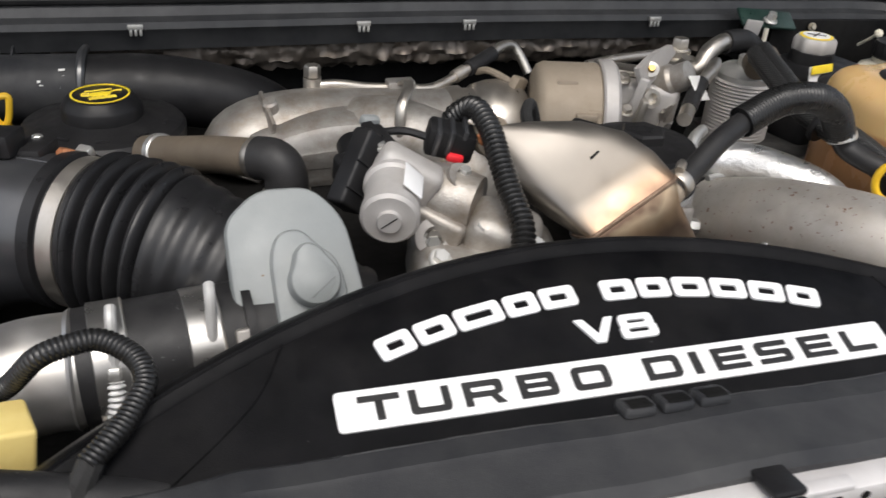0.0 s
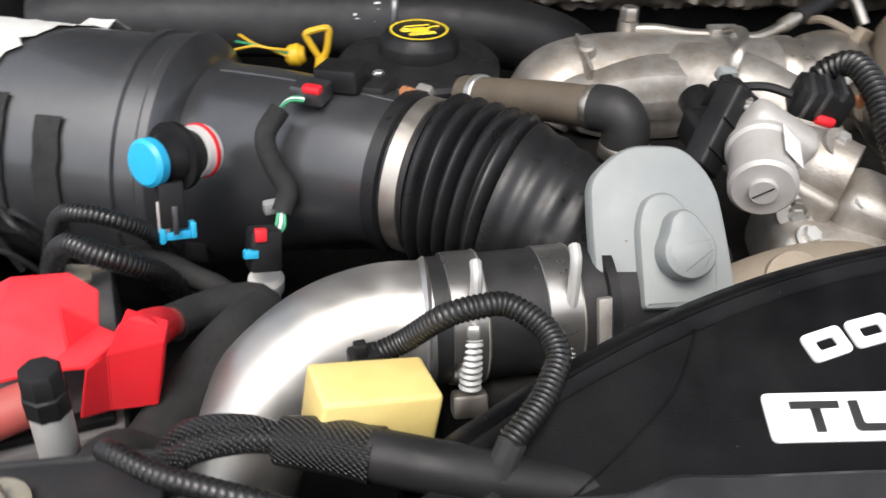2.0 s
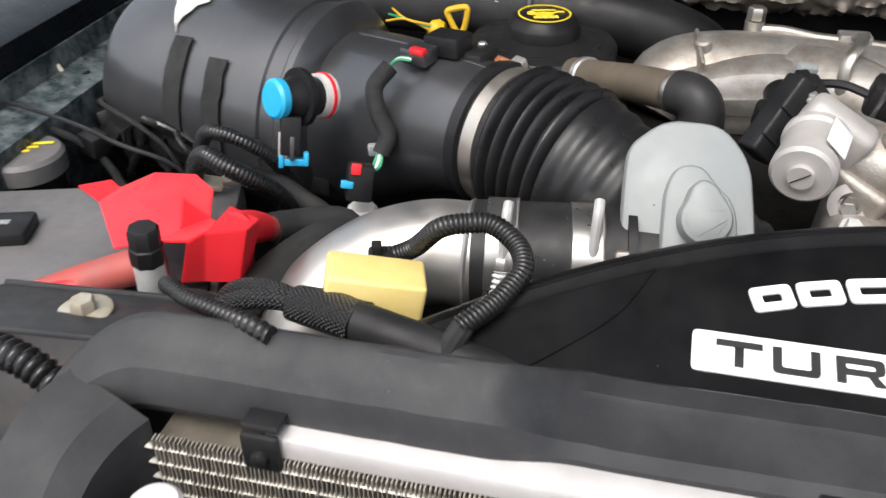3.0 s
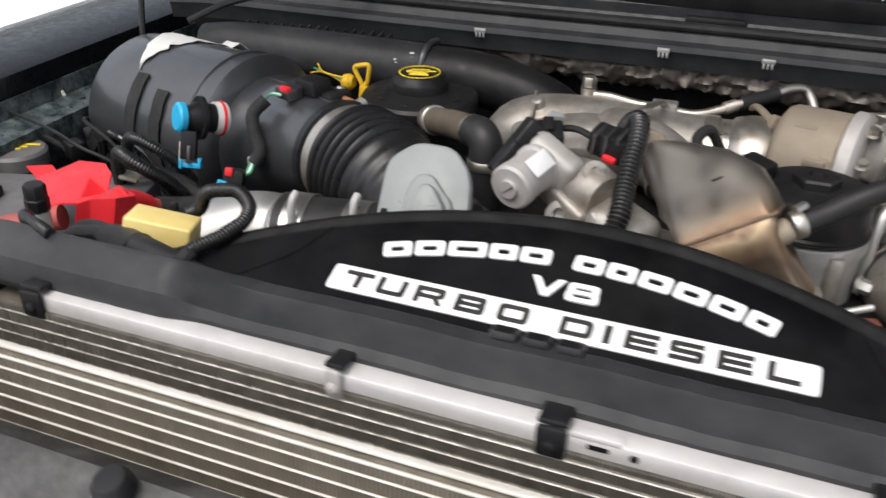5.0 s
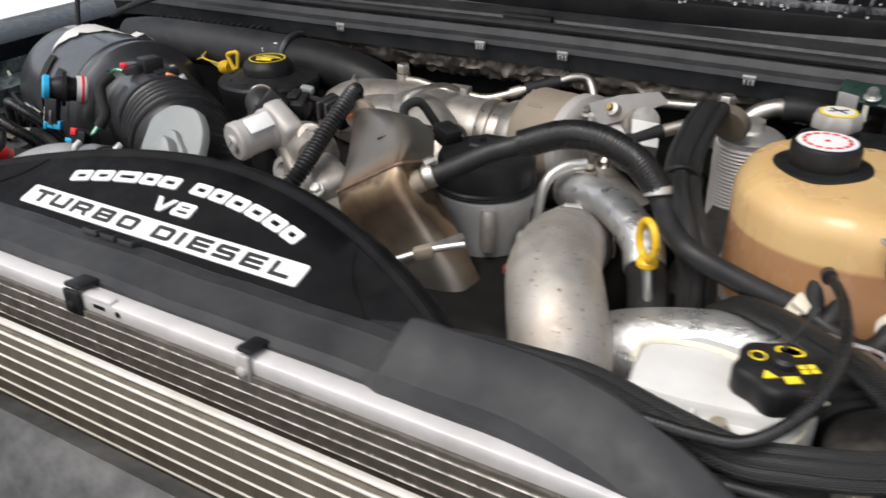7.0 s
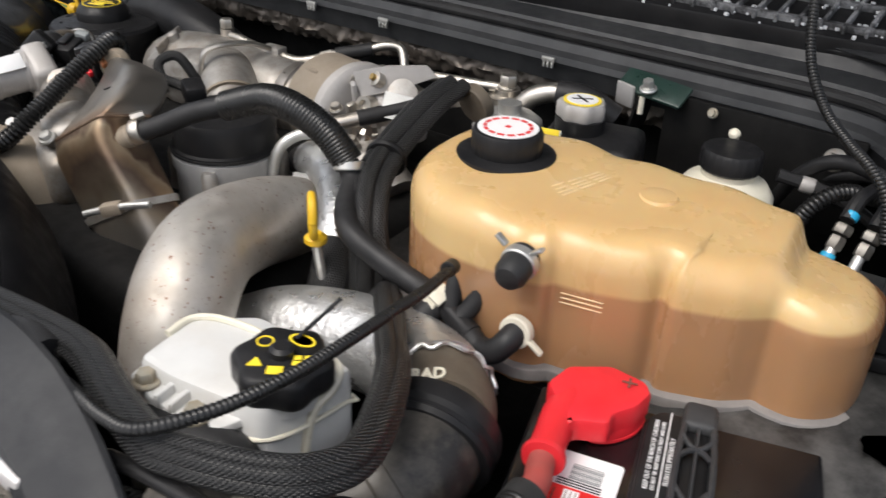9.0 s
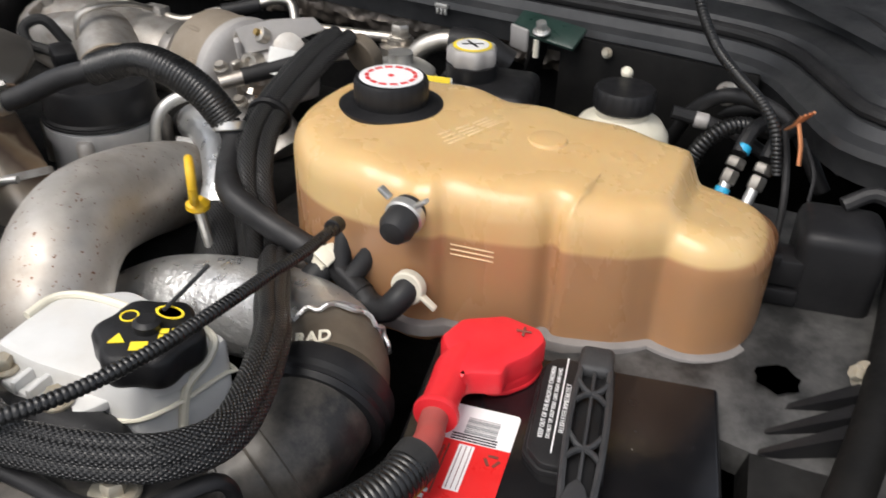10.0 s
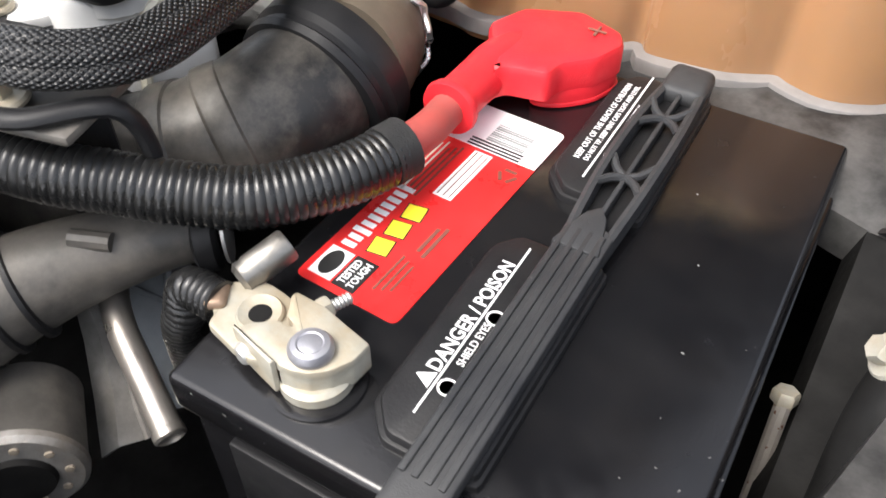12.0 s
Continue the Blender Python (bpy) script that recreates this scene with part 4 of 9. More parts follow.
# pressure gauge plug with the blue cap, in the side of the outlet duct
gauge = thing("vacuum_switch", "black sensor plug with a bright blue cap", "sensor", (-0.47, 0.25, 1.15))
G0, GA = V((-0.486, 0.239, 1.187)), V((0.55, 0.80, -0.22)).normalized()
part("blue_cap", lathe([(0.0, -0.003), (0.014, -0.0025), (0.0165, 0.0), (0.0165, 0.006), (0.0, 0.007)], G0, GA, 32), M_BLUE, gauge, "bright blue cap")
part("body", lathe([(0.013, 0.005), (0.014, 0.012), (0.0175, 0.018), (0.0175, 0.03), (0.016, 0.034), (0.016, 0.042)], G0, GA, 28), M_PLASTIC, gauge)
part("retaining_ring", lathe([(0.020, 0.022), (0.024, 0.022), (0.024, 0.027), (0.020, 0.027)], G0, GA, 28), M_PLASTIC, gauge)
part("clear_sleeve", lathe([(0.0185, 0.040), (0.0185, 0.052), (0.017, 0.054)], G0, GA, 28), M_WHITE_TANK, gauge, "pale sleeve with a red ring")
part("red_ring", lathe([(0.0195, 0.046), (0.0195, 0.049), (0.017, 0.049)], G0, GA, 28), M_RED, gauge)
plug = part("plug", box((0.017, 0.014, 0.032), pose(-0.474, 0.236, 1.158, -14, 8, 25), 0.002), M_PLASTIC, gauge)
part("latch", box((0.008, 0.003, 0.022), pose(-0.478, 0.2285, 1.152, -14, 8, 25), 0.001), M_SILVER, plug)
part("latch", box((0.004, 0.003, 0.020), pose(-0.470, 0.2275, 1.150, -14, 8, 25), 0.001), M_SATIN, plug)
part("blue_lock", box((0.021, 0.008, 0.006), pose(-0.471, 0.231, 1.1365, -14, 8, 25), 0.001), M_BLUE, plug, "blue locking tab")
for dx in (-0.0095, 0.0095):
    part("blue_lock", box((0.004, 0.010, 0.011), pose(-0.471 + dx, 0.230 + 0.4 * dx, 1.139, -14, 8, 25), 0.001), M_BLUE, plug)

# bellows hose between duct and turbo, with its steel clamp
bellows = thing("intake_bellows", "ribbed black rubber intake hose with a steel band clamp", "hose", (-0.27, 0.25, 1.05))
B = [V(p) for p in ((-0.318, 0.2913, 1.152), (-0.301, 0.2820, 1.152), (-0.268, 0.2640, 1.151), (-0.235, 0.2450, 1.147), (-0.195, 0.2230, 1.136), (-0.155, 0.206, 1.120), (-0.12, 0.20, 1.10))]
c, at = spline([p[:] for p in B], 0.0012)
radius = []
for s in at:
    if s < 0.010:
        r = 0.0605
    elif s < 0.030:
        r = 0.0565
    elif s < 0.088:
        r = 0.0515 + 0.0135 * abs(math.sin(math.pi * (s - 0.030) / 0.0116)) ** 0.75
    else:
        r = 0.0605 - 0.0145 * min(1, (s - 0.088) / 0.075) + 0.0008 * math.sin((s - 0.088) * 420)
    radius.append(r)
part("hose", tube([(*p[:3], r) for p, r in zip(c, radius)], 0.06, 56, 0.0012), M_BELLOWS, bellows)
cl = V((-0.308, 0.2859, 1.152))
ca = (B[1] - B[0]).normalized()
clamp = part("band_clamp", lathe([(0.0572, -0.0065), (0.0580, -0.006), (0.0580, 0.006), (0.0572, 0.0065)], cl + ca * 0.008, ca, 56), M_BRIGHT, bellows, "bright steel band clamp")
part("screw_housing", box((0.012, 0.016, 0.010), pose(-0.302, 0.312, 1.2025, 25, 0, -35), 0.002), M_ZINC, clamp)
part("screw", hexhead(0.005, 0.012, (-0.308, 0.308, 1.205), (-0.6, -0.5, 0.4)), M_COPPER, clamp)

# air flow sensor and its taped lead
maf = thing("airflow_sensor", "black plastic air flow sensor on the duct", "sensor", (-0.35, 0.32, 1.2))
part("base", box((0.060, 0.030, 0.012), pose(-0.352, 0.325, 1.205, 0, -4, -22), 0.003), M_PLASTIC, maf)
part("head", box((0.034, 0.026, 0.018), pose(-0.360, 0.316, 1.216, 0, -4, -22), 0.003), M_PLASTIC, maf)
part("socket", box((0.026, 0.022, 0.014), pose(-0.381, 0.300, 1.211, 0, 0, -22), 0.003), M_SATIN, maf)
part("lock_tab", box((0.014, 0.008, 0.006), pose(-0.379, 0.289, 1.2175, 0, 0, -22), 0.002), M_RED, maf, "red locking tab")
for x, y in ((-0.334, 0.330), (-0.372, 0.342)):
    part("screw", hexhead(0.004, 0.003, (x, y, 1.211), (0, 0, 1), 0.0048), M_ZINC, maf)
lead = thing("sensor_lead", "black taped sensor lead with coloured wires and a plug", "cable", (-0.41, 0.25, 1.08))
part("taped_sleeve", tube([(-0.402, 0.285, 1.204), (-0.412, 0.272, 1.190), (-0.407, 0.265, 1.170), (-0.398, 0.258, 1.155), (-0.402, 0.250, 1.142)], 0.0075, 12, 0.004), M_TAPE, lead)
for k, m in enumerate((M_GREEN, M_WHITE, M_GREEN)):
    part("wire", tube([(-0.385, 0.292 - 0.003 * k, 1.210), (-0.395, 0.288 - 0.002 * k, 1.211), (-0.403, 0.283, 1.204)], 0.0013, 6, 0.003), m, lead)
    part("wire", tube([(-0.404 + 0.002 * k, 0.247, 1.143), (-0.406 + 0.003 * k, 0.238, 1.136), (-0.411 + 0.002 * k, 0.230, 1.134)], 0.0013, 6, 0.003), m, lead)
part("plug", box((0.022, 0.020, 0.030), pose(-0.413, 0.225, 1.128, -15, 10, 20), 0.003), M_PLASTIC, lead)
part("red_tab", box((0.008, 0.006, 0.009), pose(-0.413, 0.219, 1.143, -15, 10, 20), 0.001), M_RED, lead)
part("blue_tab", box((0.010, 0.006, 0.006), pose(-0.420, 0.214, 1.131, -15, 10, 20), 0.001), M_BLUE, lead)
part("grey_clip", box((0.012, 0.008, 0.010), pose(-0.411, 0.262, 1.139, 0, 0, 20), 0.002), M_GREY, lead)
part("white_sensor", lathe([(0.010, -0.02), (0.011, 0.0), (0.013, 0.004), (0.013, 0.014), (0.010, 0.018), (0, 0.018)], (-0.417, 0.236, 1.082), (0.1, -0.1, 1), 20), M_WHITE_TANK, lead, "white sensor body")

# yellow pull handle and coloured wires behind the canister
stick_h = thing("dipstick", "bright yellow dipstick pull ring behind the air duct", "dipstick", (-0.40, 0.50, 1.1))
ring = [(-0.392, 0.500, 1.1560), (-0.3965, 0.500, 1.1640), (-0.4030, 0.500, 1.1765), (-0.4035, 0.500, 1.1800), (-0.4000, 0.500, 1.1825), (-0.3860, 0.500, 1.1860), (-0.3825, 0.500, 1.1845), (-0.3825, 0.500, 1.1800), (-0.3855, 0.500, 1.1640), (-0.390, 0.500, 1.1560)]
part("pull_ring", tube(ring, 0.0032, 8, 0.002), M_YELLOW, stick_h)
part("grip_neck", box((0.013, 0.008, 0.022), pose(-0.391, 0.500, 1.147, 0, 8, 0), 0.002), M_YELLOW, stick_h)
part("stopper", lathe([(0.006, 0), (0.010, 0.004), (0.011, 0.012), (0.007, 0.018), (0, 0.018)], (-0.424, 0.502, 1.158), (1, 0, 0.1), 16), M_YELLOW, stick_h, "faded orange rubber stopper")
for k, m in enumerate((M_YELLOW, M_GREEN, M_YELLOW)):
    part("wire", tube([(-0.47, 0.50 + 0.01 * k, 1.165 + 0.004 * k), (-0.445, 0.49, 1.172), (-0.42, 0.495, 1.160 + 0.003 * k)], 0.0014, 6, 0.004), m, stick_h)

# oil filler
filler = thing("oil_filler", "round black oil filler cap with a yellow symbol ring", "oil cap", (-0.30, 0.47, 1.1))
O = V((-0.300, 0.475, 1.165))
part("neck", lathe([(0.070, -0.075), (0.070, -0.02), (0.074, -0.012), (0.074, -0.002), (0.071, 0.002), (0.045, 0.006), (0.040, 0.008)], O, (0, 0, 1), 48), M_PLASTIC, filler)
cap = part("cap", lathe([(0.034, 0.004), (0.036, 0.006), (0.036, 0.018), (0.035, 0.020), (0.030, 0.0275), (0.0285, 0.0285), (0, 0.0285)], O, (0, 0, 1), 40, lobes=10, depth=0.012), M_PLASTIC, filler)
part("symbol_ring", lathe([(0.0245, 0.0282), (0.0245, 0.0292), (0.0262, 0.0292), (0.0262, 0.0282)], O, (0, 0, 1), 40), M_YELLOW_INK, cap, "yellow printed ring")
om_ = Matrix.Translation(O + V((0, 0, 0.0286))) @ pose(0, 0, 0, 0, 0, 15)
can_ = part("symbol", prism(rounded([(-0.009, -0.006), (0.008, -0.006), (0.010, 0.001), (0.004, 0.0045), (-0.008, 0.0045), (-0.010, 0.0)], 0.002, 2), 0, 0.0006, om_, 0.0002), M_YELLOW_INK, cap)
for pts in ([(0.008, 0.0, 0.0003), (0.014, 0.0035, 0.0003), (0.020, 0.0030, 0.0003)], [(-0.009, 0.002, 0.0003), (-0.015, 0.004, 0.0003), (-0.016, -0.001, 0.0003), (-0.010, -0.003, 0.0003)]):
    part("symbol_line", tube([(om_ @ V(p))[:] for p in pts], 0.0010, 6, 0.002), M_YELLOW_INK, can_)
for dy in (-0.010, -0.0135, 0.0085):
    part("symbol_line", tube([(om_ @ V((0.0030 * k, dy + 0.0011 * (k % 2), 0.0003)))[:] for k in range(-4, 5)], 0.0008, 6, 0.002), M_YELLOW_INK, can_)
for k in range(5):
    a = radians(200 + 36 * k)
    part("moulded_mark", box((0.012, 0.004, 0.0016), Matrix.Translation(O + V((0.057 * math.cos(a), 0.057 * math.sin(a), 0.0044))) @ pose(0, 0, 0, 0, 0, math.degrees(a) + 90), 0.0005), M_PLASTIC, filler)

# fresh air duct along the cowl: ribbed grey-black half and smooth gloss half
duct = thing("air_duct", "long black plastic fresh air duct along the firewall", "duct", (-0.40, 0.55, 1.1))
part("ribbed_half", tube([(-0.66, 0.535, 1.178, 0.026), (-0.60, 0.540, 1.178, 0.032), (-0.45, 0.552, 1.174, 0.034), (-0.322, 0.562, 1.170, 0.034)], 0.034, 28, 0.012), M_SHROUD, duct)
for k in range(17):
    x = -0.60 + 0.0135 * k
    part("rib", box((0.0022, 0.020, 0.010), pose(x, 0.552 + 0.085 * (x + 0.6) / 0.28 * 0.25, 1.2035, 12, 0, 0), 0.0006), M_SHROUD, duct)
part("joint_clip", tube([(-0.325, 0.5285, 1.160), (-0.322, 0.535, 1.192), (-0.320, 0.555, 1.206), (-0.318, 0.58, 1.205)], 0.0045, 8, 0.006), M_SATIN, duct)
for k, (dx, w) in enumerate(((0.0, 0.020), (0.004, 0.026), (0.0, 0.022), (0.009, 0.010), (-0.010, 0.006), (0.012, 0.006))):
    part("printed_mark", box((w, 0.0010, 0.0022), pose(-0.350 + dx, 0.5288 + 0.0018 * k, 1.1825 + 0.0029 * k, -32, 0, 4 + (k % 3) * 5), 0.0003), M_PAPER, duct, "worn white print" if k == 0 else "")
part("smooth_half", tube([(-0.322, 0.562, 1.168, 0.035), (-0.26, 0.562, 1.166, 0.036), (-0.20, 0.558, 1.158, 0.035), (-0.15, 0.56, 1.140, 0.034), (-0.11, 0.58, 1.10, 0.034)], 0.035, 28, 0.008), M_PLASTIC, duct)

# breather hose with its rubber elbow
breather = thing("breather_hose", "brown-grey breather hose with a black rubber elbow", "hose", (-0.19, 0.33, 1.1))
part("hose", tube([(-0.262, 0.415, 1.158), (-0.235, 0.385, 1.168), (-0.205, 0.350, 1.181), (-0.170, 0.3135, 1.1915)], 0.0160, 20, 0.006), M_BROWN_HOSE, breather)
part("end_clip", lathe([(0.0168, -0.004), (0.0178, -0.003), (0.0178, 0.003), (0.0168, 0.004)], (-0.250, 0.402, 1.1625), (0.65, -0.72, 0.25), 24), M_ZINC, breather)
part("band", lathe([(0.0168, -0.004), (0.0174, -0.003), (0.0174, 0.003), (0.0168, 0.004)], (-0.1725, 0.3160, 1.191), (0.68, -0.71, 0.15), 24), M_BRIGHT, breather)
part("elbow", tube([(-0.1715, 0.3150, 1.1913), (-0.160, 0.3045, 1.1930), (-0.1525, 0.2985, 1.1850), (-0.1515, 0.2965, 1.168), (-0.152, 0.296, 1.12)], 0.0178, 24, 0.003), M_RUBBER, breather)
elbow_clamp = part("band_clamp", lathe([(0.0186, -0.005), (0.0192, -0.004), (0.0192, 0.004), (0.0186, 0.005)], (-0.1515, 0.2963, 1.166), (0, 0.05, 1), 24), M_BRIGHT, breather, "steel clamp")
part("clamp_lug", box((0.008, 0.006, 0.010), pose(-0.139, 0.284, 1.166, 0, 0, 45), 0.0015), M_BRIGHT, elbow_clamp)

# grey moulded cover that leans over the pulley
gm = pose(-0.160, 0.158, 1.182, 52, 0, 4)
shield2 = thing("pulley_cover", "light grey moulded plastic cover plate with a raised boss", "cover", (-0.16, 0.15, 1.12))
out = rounded([(-0.044, -0.060), (0.044, -0.060), (0.0415, -0.016), (0.0355, 0.030), (0.016, 0.053), (-0.021, 0.0545), (-0.0445, 0.035), (-0.0455, 0.004)], [0.008, 0.008, 0.02, 0.014, 0.012, 0.012, 0.010, 0.02], 5)
part("plate", prism(out, -0.012, 0.0, gm, 0.004), M_GREY, shield2)
out = rounded([(-0.0195, -0.046), (-0.0195, 0.006), (-0.013, 0.0225), (0.003, 0.0245), (0.0125, 0.0125), (0.0245, 0.002), (0.0290, -0.016), (0.027, -0.046)], [0.004, 0.010, 0.009, 0.009, 0.008, 0.010, 0.012, 0.004], 5)
part("raised_step", prism(out, -0.001, 0.0085, gm, 0.004, 3), M_GREY, shield2)
out = [(0.0060 + 0.0170 * math.cos(a), -0.0130 + 0.0170 * math.sin(a)) for a in (math.pi * (0.80 + k * 1.40 / 18) for k in range(19))]
out += [(0.0115, 0.0085), (0.0060, 0.0120), (0.0005, 0.0120), (-0.0045, 0.0075)]
part("boss", prism(rounded(out, 0.002, 2), 0.007, 0.0235, gm, 0.0045, 4), M_GREY, shield2)
part("scuff", box((0.0016, 0.0010, 0.0003), gm @ Matrix.Translation((-0.0246, -0.0038, 0.0001)), 0), M_WELD, shield2)

# charge air pipe with boot and two T-bolt clamps
charge = thing("charge_pipe", "polished aluminium charge pipe elbow with a black boot", "pipe", (-0.33, 0.13, 1.0))
P = [(-0.300, 0.146, 1.127), (-0.335, 0.143, 1.126), (-0.370, 0.132, 1.116), (-0.402, 0.108, 1.094), (-0.418, 0.085, 1.060), (-0.425, 0.07, 1.01)]
part("pipe", tube(P, 0.0375, 36, 0.006), M_ALU, charge)
part("bead", lathe([(0.0375, -0.003), (0.0395, 0.0), (0.0375, 0.003)], (-0.305, 0.1465, 1.127), (1, 0.05, 0), 36), M_ALU, charge)
part("boot", tube([(-0.302, 0.1455, 1.127), (-0.26, 0.150, 1.128), (-0.20, 0.158, 1.129), (-0.16, 0.165, 1.13)], 0.0395, 36, 0.008), M_RUBBER, charge)
for x, y, top, px, py in ((-0.283, 0.148, 1.181, -0.277, 0.131), (-0.226, 0.154, 1.185, -0.219, 0.140)):
    ax = V((1, 0.13, 0)).normalized()
    band = part("t_bolt_clamp", lathe([(0.0405, -0.011), (0.0412, -0.0105), (0.0412, 0.0105), (0.0405, 0.011)], (x, y, 1.1275), ax, 40), M_POLISH, charge, "stainless band clamp")
    part("clamp_edge", lathe([(0.0410, 0.009), (0.0418, 0.010), (0.0410, 0.011)], (x, y, 1.1275), ax, 40), M_BRIGHT, band)
    by = py - 0.0265
    part("bolt", tube([(px - 0.002, by + 0.003, 1.085), (px, by + 0.016, top - 0.012), (px, py, top)], 0.0036, 10, 0.004), M_BOWL, band)
    part("spring", tube([(px - 0.002, by + 0.002, 1.108), (px - 0.001, by + 0.009, 1.140)], 0.0062, 14, 0.002, rib=(0.0042, 0.0018)), M_BOWL, band)
    part("nut", hexhead(0.006, 0.007, (px - 0.001, by + 0.009, 1.141), (0, 0.35, 1)), M_ZINC, band)
    part("trunnion", box((0.022, 0.012, 0.016), pose(px - 0.002, by + 0.001, 1.095, -18, 0, 6), 0.003), M_BRIGHT, band)
part("support_bracket", box((0.014, 0.006, 0.05), pose(-0.197, 0.118, 1.135, -20, 0, 10), 0.002), M_CAST, charge)
part("bracket_ring", lathe([(0.041, -0.003), (0.045, -0.003), (0.045, 0.003), (0.041, 0.003)], (-0.198, 0.158, 1.129), (1, 0.13, 0), 36), M_PLASTIC, charge)

# yellow foam-covered connector block and its corrugated lead
block = thing("connector_block", "pale yellow plastic connector cover block", "connector", (-0.334, 0.015, 1.16))
bmx = pose(-0.334, 0.0145, 1.1835, -5, 11, 17)
part("cover", box((0.055, 0.032, 0.032), bmx, 0.0025, 3), M_FOAM, block)
part("dark_mouth", box((0.010, 0.010, 0.012), bmx @ Matrix.Translation((0.0235, -0.006, -0.010)), 0.001), M_HOLLOW, block)
part("plug", box((0.016, 0.012, 0.014), pose(-0.337, 0.043, 1.186, 0, 0, 17), 0.002), M_PLASTIC, block)
part("plug_latch", box((0.006, 0.006, 0.008), pose(-0.339, 0.040, 1.196, 0, 0, 17), 0.001), M_PLASTIC, block)
loop = [(-0.333, 0.046, 1.187), (-0.318, 0.046, 1.196), (-0.301, 0.037, 1.217), (-0.285, 0.038, 1.222), (-0.271, 0.038, 1.2225), (-0.256, 0.028, 1.2175), (-0.2515, 0.014, 1.213), (-0.2570, 0.001, 1.2085), (-0.2620, -0.007, 1.2055), (-0.2695, -0.0165, 1.2030), (-0.277, -0.024, 1.2000)]
part("corrugated_lead", tube(loop, 0.0056, 14, rib=(0.0026, 0.0007)), M_LOOM, block)
part("frayed_end", tube([(-0.275, -0.022, 1.2000), (-0.281, -0.031, 1.191), (-0.286, -0.038, 1.180)], 0.0062, 10, 0.004), M_TAPE, block, "dirty taped end")

# harness that runs along the back of the sight shield
harness = thing("braided_harness", "black braided wiring harness behind the front shield", "cable", (-0.35, -0.02, 1.16))
for k, (dy, dz) in enumerate(((0.0, 0.0), (0.007, 0.004), (-0.006, 0.003))):
    part("branch", tube([(-0.440 + 0.008 * k, 0.004 + dy, 1.150 + dz), (-0.415, 0.002 + dy, 1.172 + dz), (-0.39, 0.0 + dy * 0.6, 1.182 + dz * 0.5), (-0.365, -0.006, 1.185)], 0.0058, 12, 0.004), M_BRAID, harness)
part("sleeve", tube([(-0.372, -0.005, 1.185, 0.0115), (-0.352, -0.010, 1.187, 0.013), (-0.338, -0.016, 1.189, 0.0125), (-0.330, -0.019, 1.1895, 0.0135)], 0.012, 20, 0.004, squash=0.8), M_BRAID, harness)
part("rubber_tube", tube([(-0.333, -0.018, 1.189), (-0.298, -0.027, 1.188), (-0.260, -0.030, 1.180), (-0.20, -0.032, 1.170), (-0.12, -0.034, 1.16)], 0.0115, 16, 0.006), M_RUBBER, harness)
stub = solo("loose_loom", tube([(-0.441, -0.016, 1.193), (-0.433, -0.026, 1.202), (-0.410, -0.046, 1.212), (-0.385, -0.062, 1.221), (-0.363, -0.074, 1.227), (-0.350, -0.079, 1.226)], 0.0042, 12, rib=(0.0042, 0.0010)), M_LOOM, "short loose end of black corrugated loom", "cable")

# old battery at the side with a torn red terminal cover
obat = thing("old_battery", "dusty grey-black battery with a black vent cover", "battery", (-0.63, 0.13, 0.92))
om = pose(-0.625, 0.115, 1.015, 0, 0, 18)
part("case", box((0.27, 0.17, 0.19), om, 0.005), M_BATTERY_OLD, obat)
part("vent_cover", box((0.075, 0.035, 0.012), om @ Matrix.Translation((-0.055, 0.012, 0.100)), 0.003), M_PLASTIC, obat)
part("vent_print", box((0.045, 0.006, 0.001), om @ Matrix.Translation((-0.055, 0.012, 0.1065)), 0.0003), M_GREY, obat)
part("hold_down", box((0.26, 0.012, 0.006), om @ Matrix.Translation((0.0, -0.075, 0.099)), 0.002), M_HOLLOW, obat)
cov = thing("terminal_cover", "torn bright red plastic battery terminal cover", "cover", (-0.52, 0.10, 1.11))


def torn_sheet(corners, faces, thick=0.002):
    """A creased plastic sheet: a few fold corners joined by flat facets, given a thickness."""
    own = bmesh.new()
    vs = {k: own.verts.new(c) for k, c in corners.items()}
    for f in faces:
        own.faces.new([vs[k] for k in f])
    bmesh.ops.recalc_face_normals(own, faces=own.faces[:])
    bmesh.ops.solidify(own, geom=own.faces[:], thickness=thick)
    bmesh.ops.bevel(own, geom=[e for e in own.edges if len(e.link_faces) == 2 and e.calc_face_angle() > 0.5], offset=0.0006, segments=2, affect="EDGES")
    return own


hood_folds = dict(a=(-0.601, 0.130, 1.154), q=(-0.586, 0.150, 1.150), p=(-0.576, 0.145, 1.147), o=(-0.547, 0.150, 1.161), n=(-0.514, 0.151, 1.163), m=(-0.492, 0.134, 1.162), l=(-0.493, 0.125, 1.144),
                  s=(-0.501, 0.098, 1.150), e=(-0.509, 0.080, 1.150), d=(-0.549, 0.085, 1.134), c=(-0.577, 0.118, 1.150), r=(-0.543, 0.115, 1.157), b=(-0.512, 0.125, 1.158), t=(-0.482, 0.075, 1.157), u=(-0.470, 0.100, 1.157))
part("hood", torn_sheet(hood_folds, ["aqpc", "cpr", "por", "onbr", "nmb", "mlb", "rbs", "bls", "rsed", "crd", "ste", "slu", "sut"]), M_RED, cov, smooth=22)
box_folds = dict(k=(-0.474, 0.122, 1.156), i=(-0.446, 0.086, 1.163), h=(-0.455, 0.083, 1.123), g=(-0.492, 0.072, 1.124), f=(-0.483, 0.074, 1.157), j=(-0.474, 0.083, 1.158), v=(-0.478, 0.080, 1.122), w=(-0.453, 0.118, 1.150), y=(-0.458, 0.108, 1.120))
part("flap", torn_sheet(box_folds, ["jkwi", "jihv", "fjvg", "iwyh"]), M_RED, cov, smooth=22)
